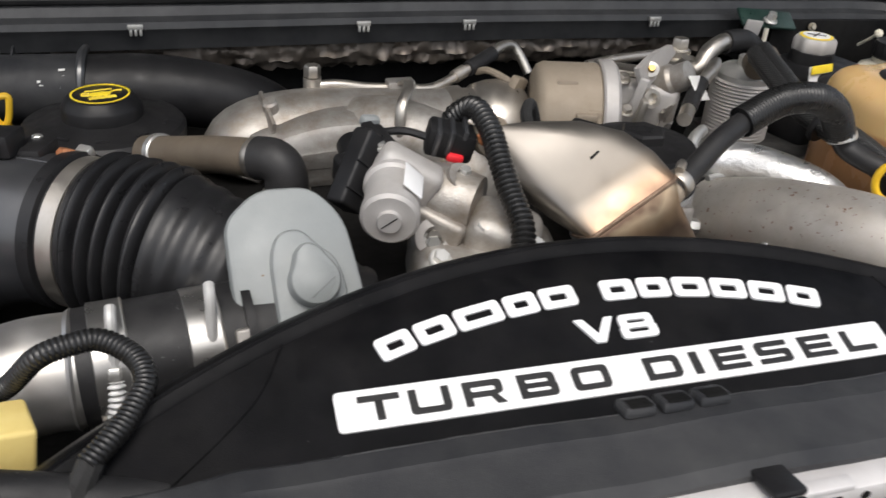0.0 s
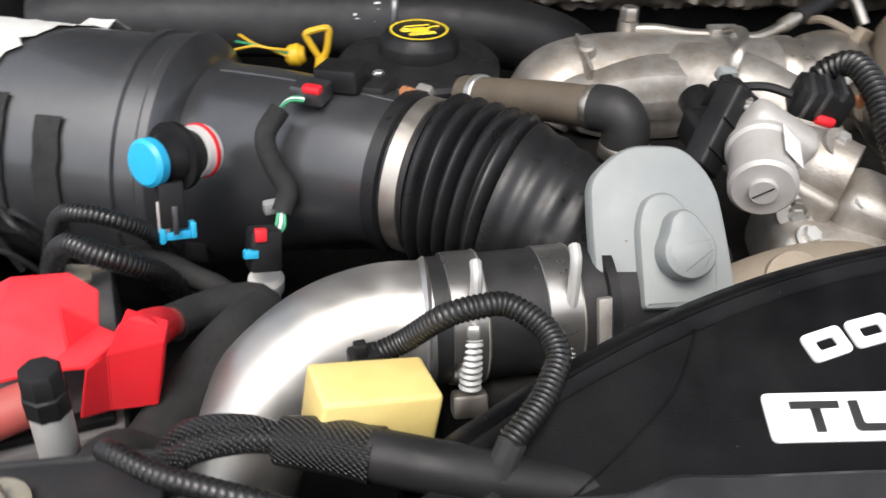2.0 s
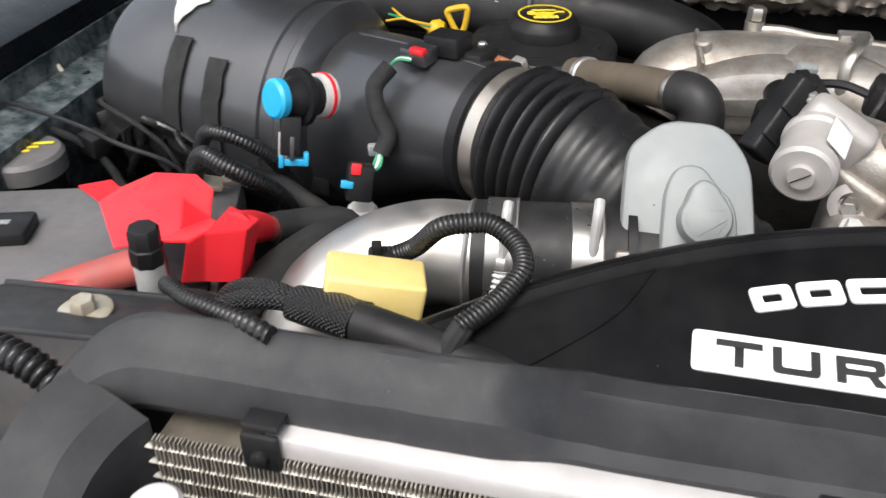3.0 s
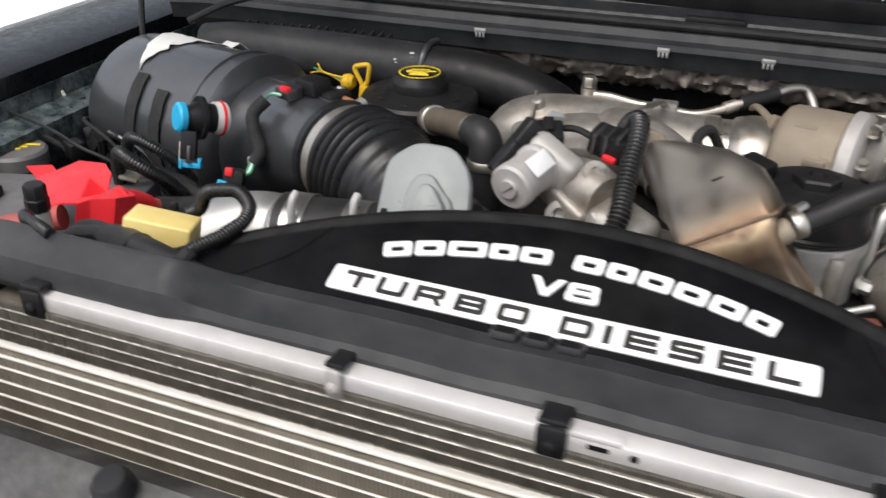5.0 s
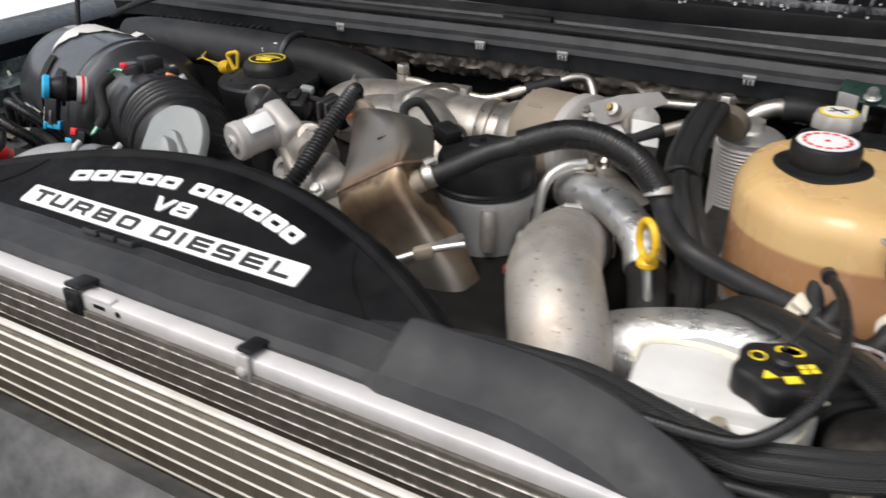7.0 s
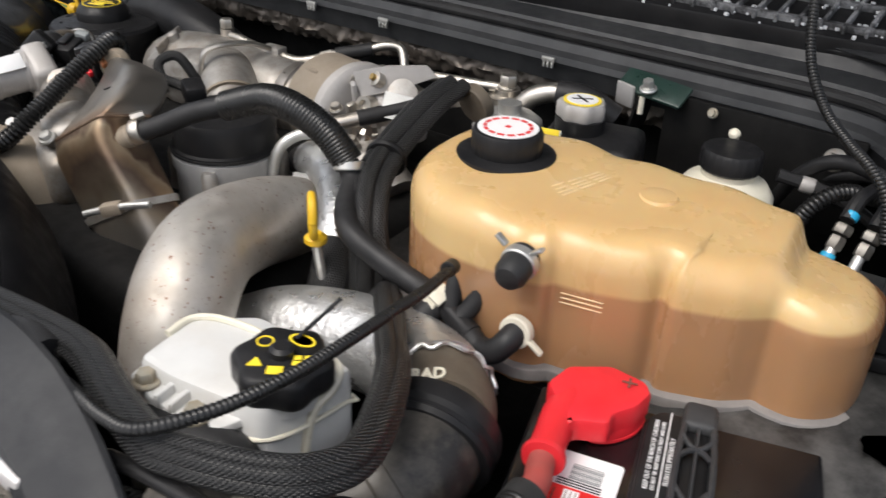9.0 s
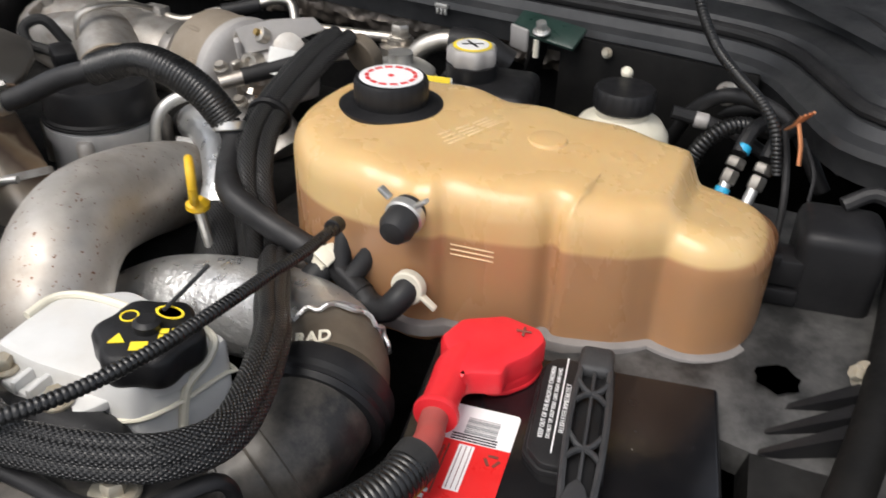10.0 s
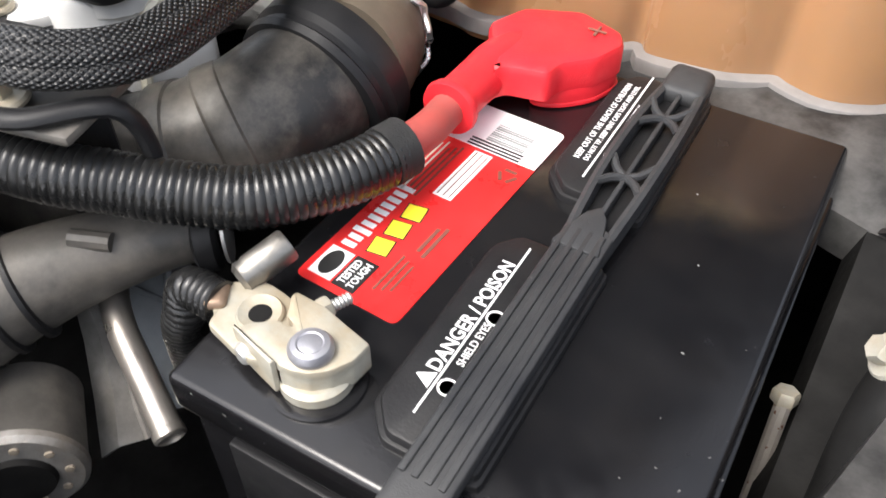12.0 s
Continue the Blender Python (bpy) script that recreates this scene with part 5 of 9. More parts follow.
part("cuff", tube([(-0.466, 0.108, 1.146, 0.014), (-0.466, 0.128, 1.137, 0.013), (-0.465, 0.146, 1.126, 0.0115)], 0.012, 16, 0.004), M_RED, cov)
part("red_sleeve", tube([(-0.465, 0.140, 1.129, 0.0098), (-0.462, 0.160, 1.117, 0.0098)], 0.0098, 14, 0.004), M_RED_CABLE, cov)
capn = thing("stud_cover", "black hexagon cap on a grey post", "cap", (-0.484, 0.032, 1.12))
part("post", lathe([(0.0085, -0.075), (0.0085, -0.050), (0.0095, -0.047), (0.0095, -0.014), (0.009, -0.010)], (-0.4835, 0.032, 1.185), (0.05, 0, 1), 24), M_BOWL, capn)
part("cap", lathe([(0.0100, -0.016), (0.0105, -0.015), (0.0107, -0.004), (0.0098, -0.003), (0.0098, 0.008), (0.0085, 0.010), (0, 0.0105)], (-0.4835, 0.032, 1.185), (0.05, 0, 1), 8), M_PLASTIC, capn)
for k, pts in enumerate((
        [(-0.62, 0.03, 1.10), (-0.575, 0.045, 1.120), (-0.535, 0.062, 1.132), (-0.505, 0.075, 1.138)],
        [(-0.64, 0.02, 1.09), (-0.60, 0.025, 1.115), (-0.565, 0.04, 1.126), (-0.54, 0.06, 1.128)])):
    solo("red_battery_cable", tube(pts, 0.0125 if k == 0 else 0.008, 14, 0.006), M_RED_CABLE if k == 0 else M_RED, "thick faded red battery cable" if k == 0 else "bright red battery cable", "cable", "red cables of the old battery")
for k, (pts, r) in enumerate((
        ([(-0.462, 0.158, 1.118), (-0.450, 0.176, 1.112), (-0.432, 0.188, 1.110), (-0.412, 0.192, 1.105), (-0.40, 0.185, 1.07)], 0.0125),
        ([(-0.412, 0.180, 1.108), (-0.422, 0.155, 1.114), (-0.436, 0.122, 1.114), (-0.450, 0.088, 1.108), (-0.466, 0.055, 1.100), (-0.48, 0.03, 1.09)], 0.0150),
        ([(-0.455, 0.05, 1.115), (-0.460, 0.035, 1.135), (-0.465, 0.02, 1.140), (-0.475, 0.00, 1.12)], 0.0125))):
    solo("taped_cable", tube(pts, r, 16, 0.006), M_TAPE, "thick black taped battery cable", "cable", "taped cables beside the charge pipe")
for k, (pts, r) in enumerate((
        ([(-0.575, 0.240, 1.08), (-0.558, 0.228, 1.122), (-0.540, 0.216, 1.160), (-0.519, 0.207, 1.168), (-0.500, 0.210, 1.160), (-0.488, 0.224, 1.142), (-0.482, 0.245, 1.11)], 0.0062),
        ([(-0.560, 0.215, 1.09), (-0.545, 0.200, 1.135), (-0.525, 0.184, 1.160), (-0.505, 0.176, 1.158), (-0.488, 0.182, 1.146), (-0.478, 0.200, 1.126), (-0.472, 0.225, 1.09)], 0.0075))):
    solo("corrugated_loom", tube(pts, r, 14, rib=(0.003, 0.0006)), M_LOOM, "arched black corrugated wiring loom", "cable", "looms behind the old battery")
lug = thing("cable_lug", "corroded pale cable lug on a black lead", "cable lug", (-0.52, 0.21, 1.12))
part("lug", box((0.022, 0.016, 0.005), pose(-0.536, 0.206, 1.122, 8, 12, 15), 0.002), M_TERMINAL, lug)
part("crimp", tube([(-0.528, 0.212, 1.124), (-0.508, 0.222, 1.124)], 0.0068, 10, 0.005), M_TERMINAL, lug)
part("lead", tube([(-0.510, 0.221, 1.124), (-0.490, 0.228, 1.119), (-0.465, 0.225, 1.106), (-0.440, 0.215, 1.098), (-0.42, 0.21, 1.07)], 0.0078, 12, 0.006), M_TAPE, lug)
solo("brake_line", tube([(-0.80, 0.29, 1.135), (-0.70, 0.262, 1.133), (-0.64, 0.245, 1.125), (-0.60, 0.25, 1.11), (-0.58, 0.26, 1.08)], 0.0021, 8, 0.01), M_RUBBER, "thin dark line across the fender side", "pipe")
wcap = thing("reservoir_cap", "round dusty grey cap with worn gold print", "cap", (-0.749, 0.249, 1.09))
part("cap", lathe([(0.036, -0.02), (0.036, -0.004), (0.033, 0.0), (0.0, 0.001)], (-0.749, 0.249, 1.105), (0, 0, 1), 32), M_BATTERY_OLD, wcap)
part("neck", lathe([(0.030, -0.20), (0.030, -0.018)], (-0.749, 0.249, 1.105), (0, 0, 1), 24), M_PLASTIC, wcap)
for k in range(4):
    part("print_bar", box((0.018 + 0.006 * (k % 2), 0.004, 0.0012), pose(-0.749 + 0.006 * (k - 1.5), 0.249 + 0.010 * (k - 1.5), 1.1065, 0, 0, 20), 0.0003), M_YELLOW_INK, wcap)
clutter = thing("relay_cluster", "jumble of black connectors and leads by the fender", "connectors", (-0.74, 0.34, 1.05))
rnd = random.Random(12)
for k in range(9):
    x, y = rnd.uniform(-0.79, -0.68), rnd.uniform(0.30, 0.40)
    part("connector", box((rnd.uniform(0.018, 0.034), rnd.uniform(0.016, 0.026), rnd.uniform(0.018, 0.03)), pose(x, y, rnd.uniform(1.07, 1.115), rnd.uniform(-30, 30), rnd.uniform(-30, 30), rnd.uniform(0, 180)), 0.003), M_PLASTIC, clutter)
for k in range(6):
    x, y = rnd.uniform(-0.80, -0.70), rnd.uniform(0.29, 0.38)
    j = [rnd.uniform(-0.014, 0.014) for _ in range(6)]
    part("lead", tube([(x, y, 1.04), (x + 0.02 + j[0], y + 0.01 + j[1], 1.085 + j[2]), (x + 0.05 + j[3], y - 0.01 + j[4], 1.108 + j[5]), (x + 0.09 + j[1], y - 0.02 + j[0], 1.095 + j[4]), (x + 0.12, y - 0.02, 1.04)], rnd.uniform(0.0022, 0.0042), 8, 0.008), M_TAPE if k % 2 else M_LOOM, clutter)
part("cream_tag", box((0.010, 0.006, 0.034), pose(-0.791, 0.383, 1.118, 10, -20, 0), 0.002), M_CREAM, clutter, "cream plastic peg")
bracket = thing("support_bracket", "dark steel corner bracket with a flanged bolt", "bracket", (-0.47, -0.03, 1.17))
part("plate", box((0.13, 0.066, 0.004), pose(-0.482, -0.036, 1.181, -20, 3, 8), 0.0015), M_SHROUD, bracket)
part("rim", box((0.13, 0.004, 0.006), pose(-0.486, -0.004, 1.1705, -20, 3, 8), 0.0015), M_SHROUD, bracket)
part("bolt", hexhead(0.007, 0.008, (-0.481, -0.036, 1.184), (0, 0, 1), 0.0150), M_TERMINAL, bracket, "pale flanged bolt")
solo("corrugated_hose", tube([(-0.56, -0.06, 1.16), (-0.51, -0.075, 1.185), (-0.475, -0.082, 1.18), (-0.45, -0.085, 1.15)], 0.008, 12, rib=(0.005, 0.002)), M_LOOM, "black corrugated loom beside the bracket", "cable")
solo("hood_cable", tube([(-0.72, 0.47, 1.12), (-0.735, 0.50, 1.24), (-0.74, 0.56, 1.40), (-0.74, 0.62, 1.6)], 0.0045, 8, 0.02), M_RUBBER, "black cable hanging from the raised hood", "cable")
solo("cowl_wire", tube([(-0.66, 0.50, 1.215), (-0.62, 0.545, 1.235), (-0.55, 0.57, 1.250), (-0.47, 0.585, 1.252), (-0.42, 0.62, 1.275)], 0.005, 8, 0.01), M_RUBBER, "black wire running up over the cowl edge", "cable")

# ---- top of the engine ----
inlet = thing("turbo_housing", "cast aluminium turbo housing with a rust-red gasket", "turbocharger", (-0.05, 0.48, 1.0))
part("main_casting", tube([(-0.185, 0.475, 1.10, 0.030), (-0.170, 0.490, 1.125, 0.044), (-0.12, 0.498, 1.130, 0.050), (-0.04, 0.50, 1.128, 0.050), (0.02, 0.503, 1.126, 0.048), (0.06, 0.508, 1.126, 0.046)], 0.05, 36, 0.006), M_CAST, inlet)


face = [(-0.1735, 0.1470), (-0.1690, 0.1530), (-0.1560, 0.1585), (-0.1410, 0.1610), (-0.1260, 0.1655), (-0.1090, 0.1695), (-0.0900, 0.1720), (-0.0710, 0.1725), (-0.0480, 0.1705), (-0.0340, 0.1645), (-0.0270, 0.1550), (-0.0250, 0.1350), (-0.0320, 0.1080), (-0.0600, 0.0950), (-0.1200, 0.0930), (-0.1560, 0.1020), (-0.1740, 0.1250)]
part("front_cover", prism(rounded([(x, 1.0 + z) for x, z in face], 0.006, 3), 0.0, 0.050, pose(0, 0.4835, 0, 90, 0, 0), 0.022, 6), M_CAST, inlet)
rim = [(-0.1775, 0.1440), (-0.1760, 0.1515), (-0.1690, 0.1585), (-0.1510, 0.1635), (-0.1310, 0.1680), (-0.1110, 0.1718), (-0.0896, 0.1742), (-0.0700, 0.1738), (-0.0460, 0.1705), (-0.0300, 0.1620), (-0.0230, 0.1400), (-0.0300, 0.1050), (-0.1200, 0.0900), (-0.1780, 0.1200)]
part("gasket", prism(rounded([(x, 1.0 + z) for x, z in rim], 0.004, 3), 0.0, 0.0035, pose(0, 0.4870, 0, 90, 0, 0), 0.0006), M_GASKET, inlet, "rust-red gasket edge")
part("bright_sleeve", lathe([(0.047, 0.0), (0.049, 0.004), (0.049, 0.016), (0.046, 0.018), (0.046, 0.030), (0.050, 0.034), (0.054, 0.05), (0.055, 0.075), (0.050, 0.084)], (0.045, 0.506, 1.126), (1, 0.02, 0), 40), M_SHEET, inlet, "dull steel heat shield sleeve")
part("outlet_elbow", tube([(-0.055, 0.478, 1.140, 0.040), (-0.020, 0.452, 1.146, 0.038), (0.020, 0.420, 1.140, 0.034), (0.045, 0.395, 1.118, 0.031), (0.055, 0.380, 1.08, 0.03)], 0.035, 30, 0.006), M_CAST, inlet)
part("elbow_gasket", lathe([(0.036, -0.002), (0.0375, -0.002), (0.0375, 0.002), (0.036, 0.002)], (0.026, 0.416, 1.137), (0.72, -0.55, -0.35), 32), M_CAST_BROWN, inlet)
part("rib", box((0.004, 0.05, 0.02), pose(-0.150, 0.470, 1.168, 20, 0, 10), 0.0015), M_CAST, inlet)
part("bolt_boss", lathe([(0.008, 0), (0.008, 0.010), (0.006, 0.012), (0, 0.012)], (-0.145, 0.475, 1.170), (-0.2, -0.3, 1), 16), M_CAST, inlet)

feed = thing("coolant_tube", "bright steel feed tube along the turbo housing", "pipe", (0.0, 0.52, 1.15))
part("banjo_bolt", hexhead(0.009, 0.012, (-0.097, 0.525, 1.187), (0, 0, 1)), M_BRIGHT, feed)
part("banjo", lathe([(0.0095, -0.016), (0.0095, 0.0)], (-0.097, 0.525, 1.186), (0, 0, 1), 20), M_BRIGHT, feed)
part("tube", tube([(-0.095, 0.524, 1.177), (-0.07, 0.522, 1.178), (-0.04, 0.521, 1.174), (-0.004, 0.521, 1.172), (0.03, 0.524, 1.169), (0.055, 0.534, 1.174), (0.082, 0.547, 1.183)], 0.0055, 12, 0.005), M_BRIGHT, feed)
part("collar", lathe([(0.0075, 0), (0.0075, 0.016)], (0.062, 0.538, 1.176), (0.85, 0.45, 0.28), 16), M_BRIGHT, feed)
part("rubber_sleeve", tube([(0.080, 0.546, 1.182), (0.118, 0.572, 1.191)], 0.0085, 14, 0.01), M_RUBBER, feed)
part("tube_end", tube([(0.116, 0.571, 1.191), (0.132, 0.582, 1.196), (0.148, 0.590, 1.194), (0.158, 0.585, 1.182), (0.166, 0.575, 1.165)], 0.0058, 12, 0.004), M_BRIGHT, feed)
part("clamp_block", box((0.030, 0.018, 0.018), pose(-0.004, 0.519, 1.173, 0, 0, 3), 0.002), M_CAST, feed)
part("strap", tube([(-0.004, 0.512, 1.180), (-0.006, 0.480, 1.193), (-0.0146, 0.445, 1.197), (-0.024, 0.428, 1.192), (-0.0275, 0.421, 1.180), (-0.027, 0.4186, 1.155), (-0.020, 0.425, 1.12)], 0.0055, 10, 0.004, squash=0.6), M_BRIGHT, feed)

# variable vane housing: dusty tan drum with a bright flange and valve body
drum = thing("compressor_housing", "dusty tan cast drum housing with a bright machined flange", "housing", (0.18, 0.45, 1.0))
DA = V((1, -0.28, 0.02)).normalized()
DC = V((0.128, 0.468, 1.158))
part("drum", lathe([(0.045, 0.0), (0.052, 0.004), (0.055, 0.010), (0.055, 0.066), (0.052, 0.070)], DC, DA, 48), M_CAST_BROWN, drum)
part("flange", lathe([(0.057, 0.068), (0.059, 0.070), (0.059, 0.082), (0.055, 0.086), (0.045, 0.088)], DC, DA, 48), M_SILVER, drum, "bright machined flange")
for k, (a, s) in enumerate(((60, 0.03), (112, 0.045), (20, 0.05), (150, 0.02))):
    side = V((DA.y, -DA.x, 0))
    q = DC + DA * s + 0.055 * (math.sin(radians(a)) * V((0, 0, 1)) * 0.9 + math.cos(radians(a)) * -side * -1)
    part("rib", box((0.022, 0.012, 0.008), Matrix.Translation(q) @ pose(0, 0, 0, 0, 0, -15), 0.002), M_CAST_BROWN, drum)
part("lug", box((0.018, 0.014, 0.024), pose(0.172, 0.408, 1.170, 0, 0, -15), 0.003), M_CAST_BROWN, drum)
part("valve_body", box((0.075, 0.050, 0.050), pose(0.246, 0.452, 1.172, 0, 6, -16), 0.008, 3), M_SILVER, drum)
part("top_plate", box((0.085, 0.030, 0.006), pose(0.240, 0.462, 1.203, 0, 5, -16), 0.002), M_BRIGHT, drum)
part("solenoid", lathe([(0.018, 0), (0.018, 0.02), (0.015, 0.024), (0.015, 0.04), (0, 0.042)], (0.262, 0.448, 1.190), (0.35, -0.45, 0.35), 24), M_CAST, drum)
part("port", lathe([(0.010, 0), (0.010, 0.014), (0.006, 0.014), (0.005, 0.008), (0, 0.008)], (0.238, 0.425, 1.186), (0, -1, 0.25), 20), M_BRIGHT, drum)
part("strut", box((0.008, 0.012, 0.075), pose(0.224, 0.414, 1.155, 12, 8, -16), 0.003), M_BRIGHT, drum)
part("lower_casting", tube([(0.215, 0.44, 1.13, 0.03), (0.245, 0.42, 1.11, 0.034), (0.28, 0.41, 1.09, 0.034)], 0.03, 24, 0.01), M_CAST, drum)
for x, y, z in ((0.212, 0.432, 1.205), (0.266, 0.440, 1.206), (0.206, 0.405, 1.18), (0.232, 0.40, 1.15)):
    part("bolt", hexhead(0.006, 0.006, (x, y, z), (0, -0.4, 1), 0.008), M_BRIGHT, drum)
plate_ = [(0.2159, 0.4217, 1.219), (0.2441, 0.4443, 1.2265), (0.2782, 0.4687, 1.2285), (0.2883, 0.4740, 1.2172), (0.2541, 0.4459, 1.201), (0.2275, 0.4215, 1.1948)]
own = bmesh.new()
own.faces.new([own.verts.new(p) for p in plate_])
bmesh.ops.inset_region(own, faces=own.faces[:], thickness=0.007, depth=-0.004)
part("cast_bracket", thicken(own, 0.006), M_SILVER, drum, "pale cast bracket with a sunken web")
part("bracket_boss", lathe([(0.008, -0.004), (0.008, 0.005), (0.004, 0.006), (0, 0.003)], (0.2420, 0.4320, 1.213), (-0.3, -0.8, 0.5), 18), M_BRIGHT, drum)
part("brass_screw", hexhead(0.004, 0.004, (0.2400, 0.4275, 1.2165), (-0.3, -0.8, 0.5)), M_YELLOW_BRASS, drum, "small brass screw")
part("side_strut", box((0.010, 0.006, 0.055), pose(0.2230, 0.4180, 1.185, 8, 14, -40), 0.002), M_SILVER, drum)
crumple = []
for i in range(7):
    crumple.append([(0.240 + 0.031 * j / 7, 0.398 + 0.022 * j / 7 + 0.006 * noise.noise(V((i * 0.9, j * 0.8, 2.0))), 1.180 - 0.024 * i / 6 + 0.004 * noise.noise(V((i * 1.1, j * 1.3, 7.0)))) for j in range(8)])
part("crumpled_shield", thicken(loft(crumple, close=False), 0.0012), M_SHEET, drum, "crumpled thin heat shield", smooth=20)
part("clevis", box((0.020, 0.012, 0.020), pose(0.122, 0.498, 1.178, 10, 20, 30), 0.003), M_CAST_BROWN, drum)
part("link_rod", tube([(0.118, 0.50, 1.18), (0.10, 0.53, 1.185), (0.092, 0.548, 1.178)], 0.004, 8, 0.006), M_CAST_BROWN, drum)

# throttle actuator with its black connector
act = thing("throttle_actuator", "cast metal throttle actuator motor with a round end cap", "actuator", (-0.07, 0.22, 1.1))
FA = V((0.28, 0.92, 0.12)).normalized()
FC = V((-0.0925, 0.186, 1.1945))
can = part("motor_can", lathe([(0.0, -0.003), (0.0085, -0.003), (0.009, -0.002), (0.009, 0.0), (0.010, 0.0005), (0.019, 0.0005), (0.0215, 0.003), (0.0215, 0.012), (0.0205, 0.013), (0.0205, 0.040), (0.023, 0.042), (0.023, 0.047)], FC, FA, 36), M_SILVER, act, "dull silver motor can")
part("scored_line", box((0.015, 0.0006, 0.0008), frame_of(FC - FA * 0.0032, FA) @ pose(0, 0, 0, 0, 0, -40), 0), M_HOLLOW, can)
part("sticker", box((0.030, 0.018, 0.0008), frame_of(FC + FA * 0.027 + V((0.014, -0.006, 0.0176)), V((0.62, -0.28, 0.74)), FA) @ pose(0, 0, 0, 0, 0, 90), 0.0002), M_WHITE, can, "small white sticker")
part("gear_case", box((0.052, 0.026, 0.054), frame_of(FC + FA * 0.058 + V((0.004, 0, -0.006)), FA) @ pose(0, 0, 0, 90, 0, 0) @ pose(0, 0, 0, 0, 28, 0), 0.008, 3), M_SILVER, act)
AU = V((0.47, 0.51, 0.72)).normalized()
AN = V((-0.596, 0.785, -0.166)).normalized()
am = Matrix((AU.cross(AN), AU, AN)).transposed().to_4x4()
am.translation = V((-0.1030, 0.2480, 1.2060))
gear = part("gear_cover", box((0.026, 0.062, 0.018), am, 0.003, 3), M_PLASTIC, act, "black plastic gear cover")
for k in range(2):
    part("cover_rib", box((0.028, 0.0016, 0.003), am @ Matrix.Translation((0, -0.018 + 0.022 * k, -0.0090)), 0.0006), M_PLASTIC, gear)
part("socket_body", box((0.032, 0.046, 0.026), pose(-0.096, 0.272, 1.188, 12, 0, 14), 0.005, 3), M_PLASTIC, act)
part("connector_socket", lathe([(0.0145, -0.012), (0.0145, 0.0), (0.0128, 0.002), (0.0128, 0.030), (0.0120, 0.0315), (0, 0.0315)], (-0.0895, 0.2990, 1.1855), (-0.12, 0.90, 0.26), 28), M_PLASTIC, act)
part("socket_ring", lathe([(0.0130, 0.005), (0.0142, 0.006), (0.0142, 0.010), (0.0130, 0.011)], (-0.0895, 0.2990, 1.1855), (-0.12, 0.90, 0.26), 28), M_PLASTIC, act)
plug2 = part("connector", box((0.026, 0.030, 0.024), pose(-0.0835, 0.284, 1.2085, 16, 0, 20), 0.003), M_PLASTIC, act, "black plastic connector")
part("latch", box((0.010, 0.020, 0.005), pose(-0.0850, 0.284, 1.2225, 16, 0, 20), 0.0012), M_PLASTIC, plug2)
part("pale_clip", box((0.016, 0.010, 0.010), pose(-0.0830, 0.303, 1.2230, 16, 10, 20), 0.003), M_GREY, plug2, "pale grey clip")
part("cap_screw", hexhead(0.004, 0.004, (-0.0844, 0.2554, 1.2215), (0, -0.2, 1), 0.0055), M_ZINC, act)
part("throttle_bore", tube([(-0.058, 0.262, 1.175, 0.026), (-0.035, 0.245, 1.180, 0.027), (-0.012, 0.228, 1.178, 0.024)], 0.026, 24, 0.005), M_CAST, act)
part("arm", box((0.058, 0.020, 0.022), pose(-0.050, 0.226, 1.170, 0, 18, -32), 0.006, 3), M_CAST, act)
part("ear", lathe([(0.012, 0), (0.012, 0.014), (0.006, 0.014), (0.006, 0.0)], (-0.030, 0.240, 1.193), (0.3, -0.5, 0.6), 20), M_CAST, act)
part("bolt", hexhead(0.006, 0.006, (-0.052, 0.214, 1.158), (0.1, -0.9, 0.3), 0.008), M_ZINC, act)
part("bolt", hexhead(0.005, 0.006, (-0.022, 0.236, 1.203), (0.1, -0.3, 0.9), 0.007), M_ZINC, act)

manifold2 = thing("intake_manifold", "rough cast intake manifold behind the cover", "manifold", (0.0, 0.18, 1.0))
part("runner", tube([(-0.135, 0.150, 1.105, 0.028), (-0.09, 0.160, 1.125, 0.030), (-0.045, 0.168, 1.132, 0.030), (-0.01, 0.174, 1.122, 0.030), (0.005, 0.180, 1.085, 0.03)], 0.03, 28, 0.008), M_CAST_BROWN, manifold2)
part("body", box((0.12, 0.09, 0.06), pose(-0.005, 0.220, 1.125, 0, 4, -10), 0.016, 4), M_CAST, manifold2)
part("body", box((0.06, 0.05, 0.05), pose(0.005, 0.215, 1.155, 10, 14, -25), 0.014, 4), M_CAST, manifold2)
part("pad", lathe([(0.020, 0), (0.020, 0.006), (0.012, 0.008), (0, 0.008)], (-0.075, 0.152, 1.147), (0, -0.75, 0.65), 24), M_CAST_BROWN, manifold2)
part("bolt_eye", lathe([(0.0150, -0.006), (0.0150, 0.003), (0.0085, 0.004), (0.0078, -0.002)], (-0.0500, 0.2150, 1.1620), (-0.1, -0.9, 0.35), 26), M_SILVER, manifold2)
part("eye_bolt", hexhead(0.0065, 0.005, (-0.0500, 0.2160, 1.1615), (-0.1, -0.9, 0.35)), M_FITTING, manifold2)
for x, y, z in ((-0.052, 0.188, 1.158), (0.020, 0.182, 1.165), (-0.015, 0.205, 1.172)):
    part("bolt", hexhead(0.0065, 0.006, (x, y, z), (0.1, -0.5, 0.8), 0.009), M_ZINC, manifold2)
# block coloured near-black so the gaps above it read as shade
solo("engine_block", box((0.62, 0.50, 0.26), pose(0.02, 0.36, 0.97), 0.03, 3), M_HOLLOW, "grimy engine block below the manifolds, coloured near-black for shade", "engine")

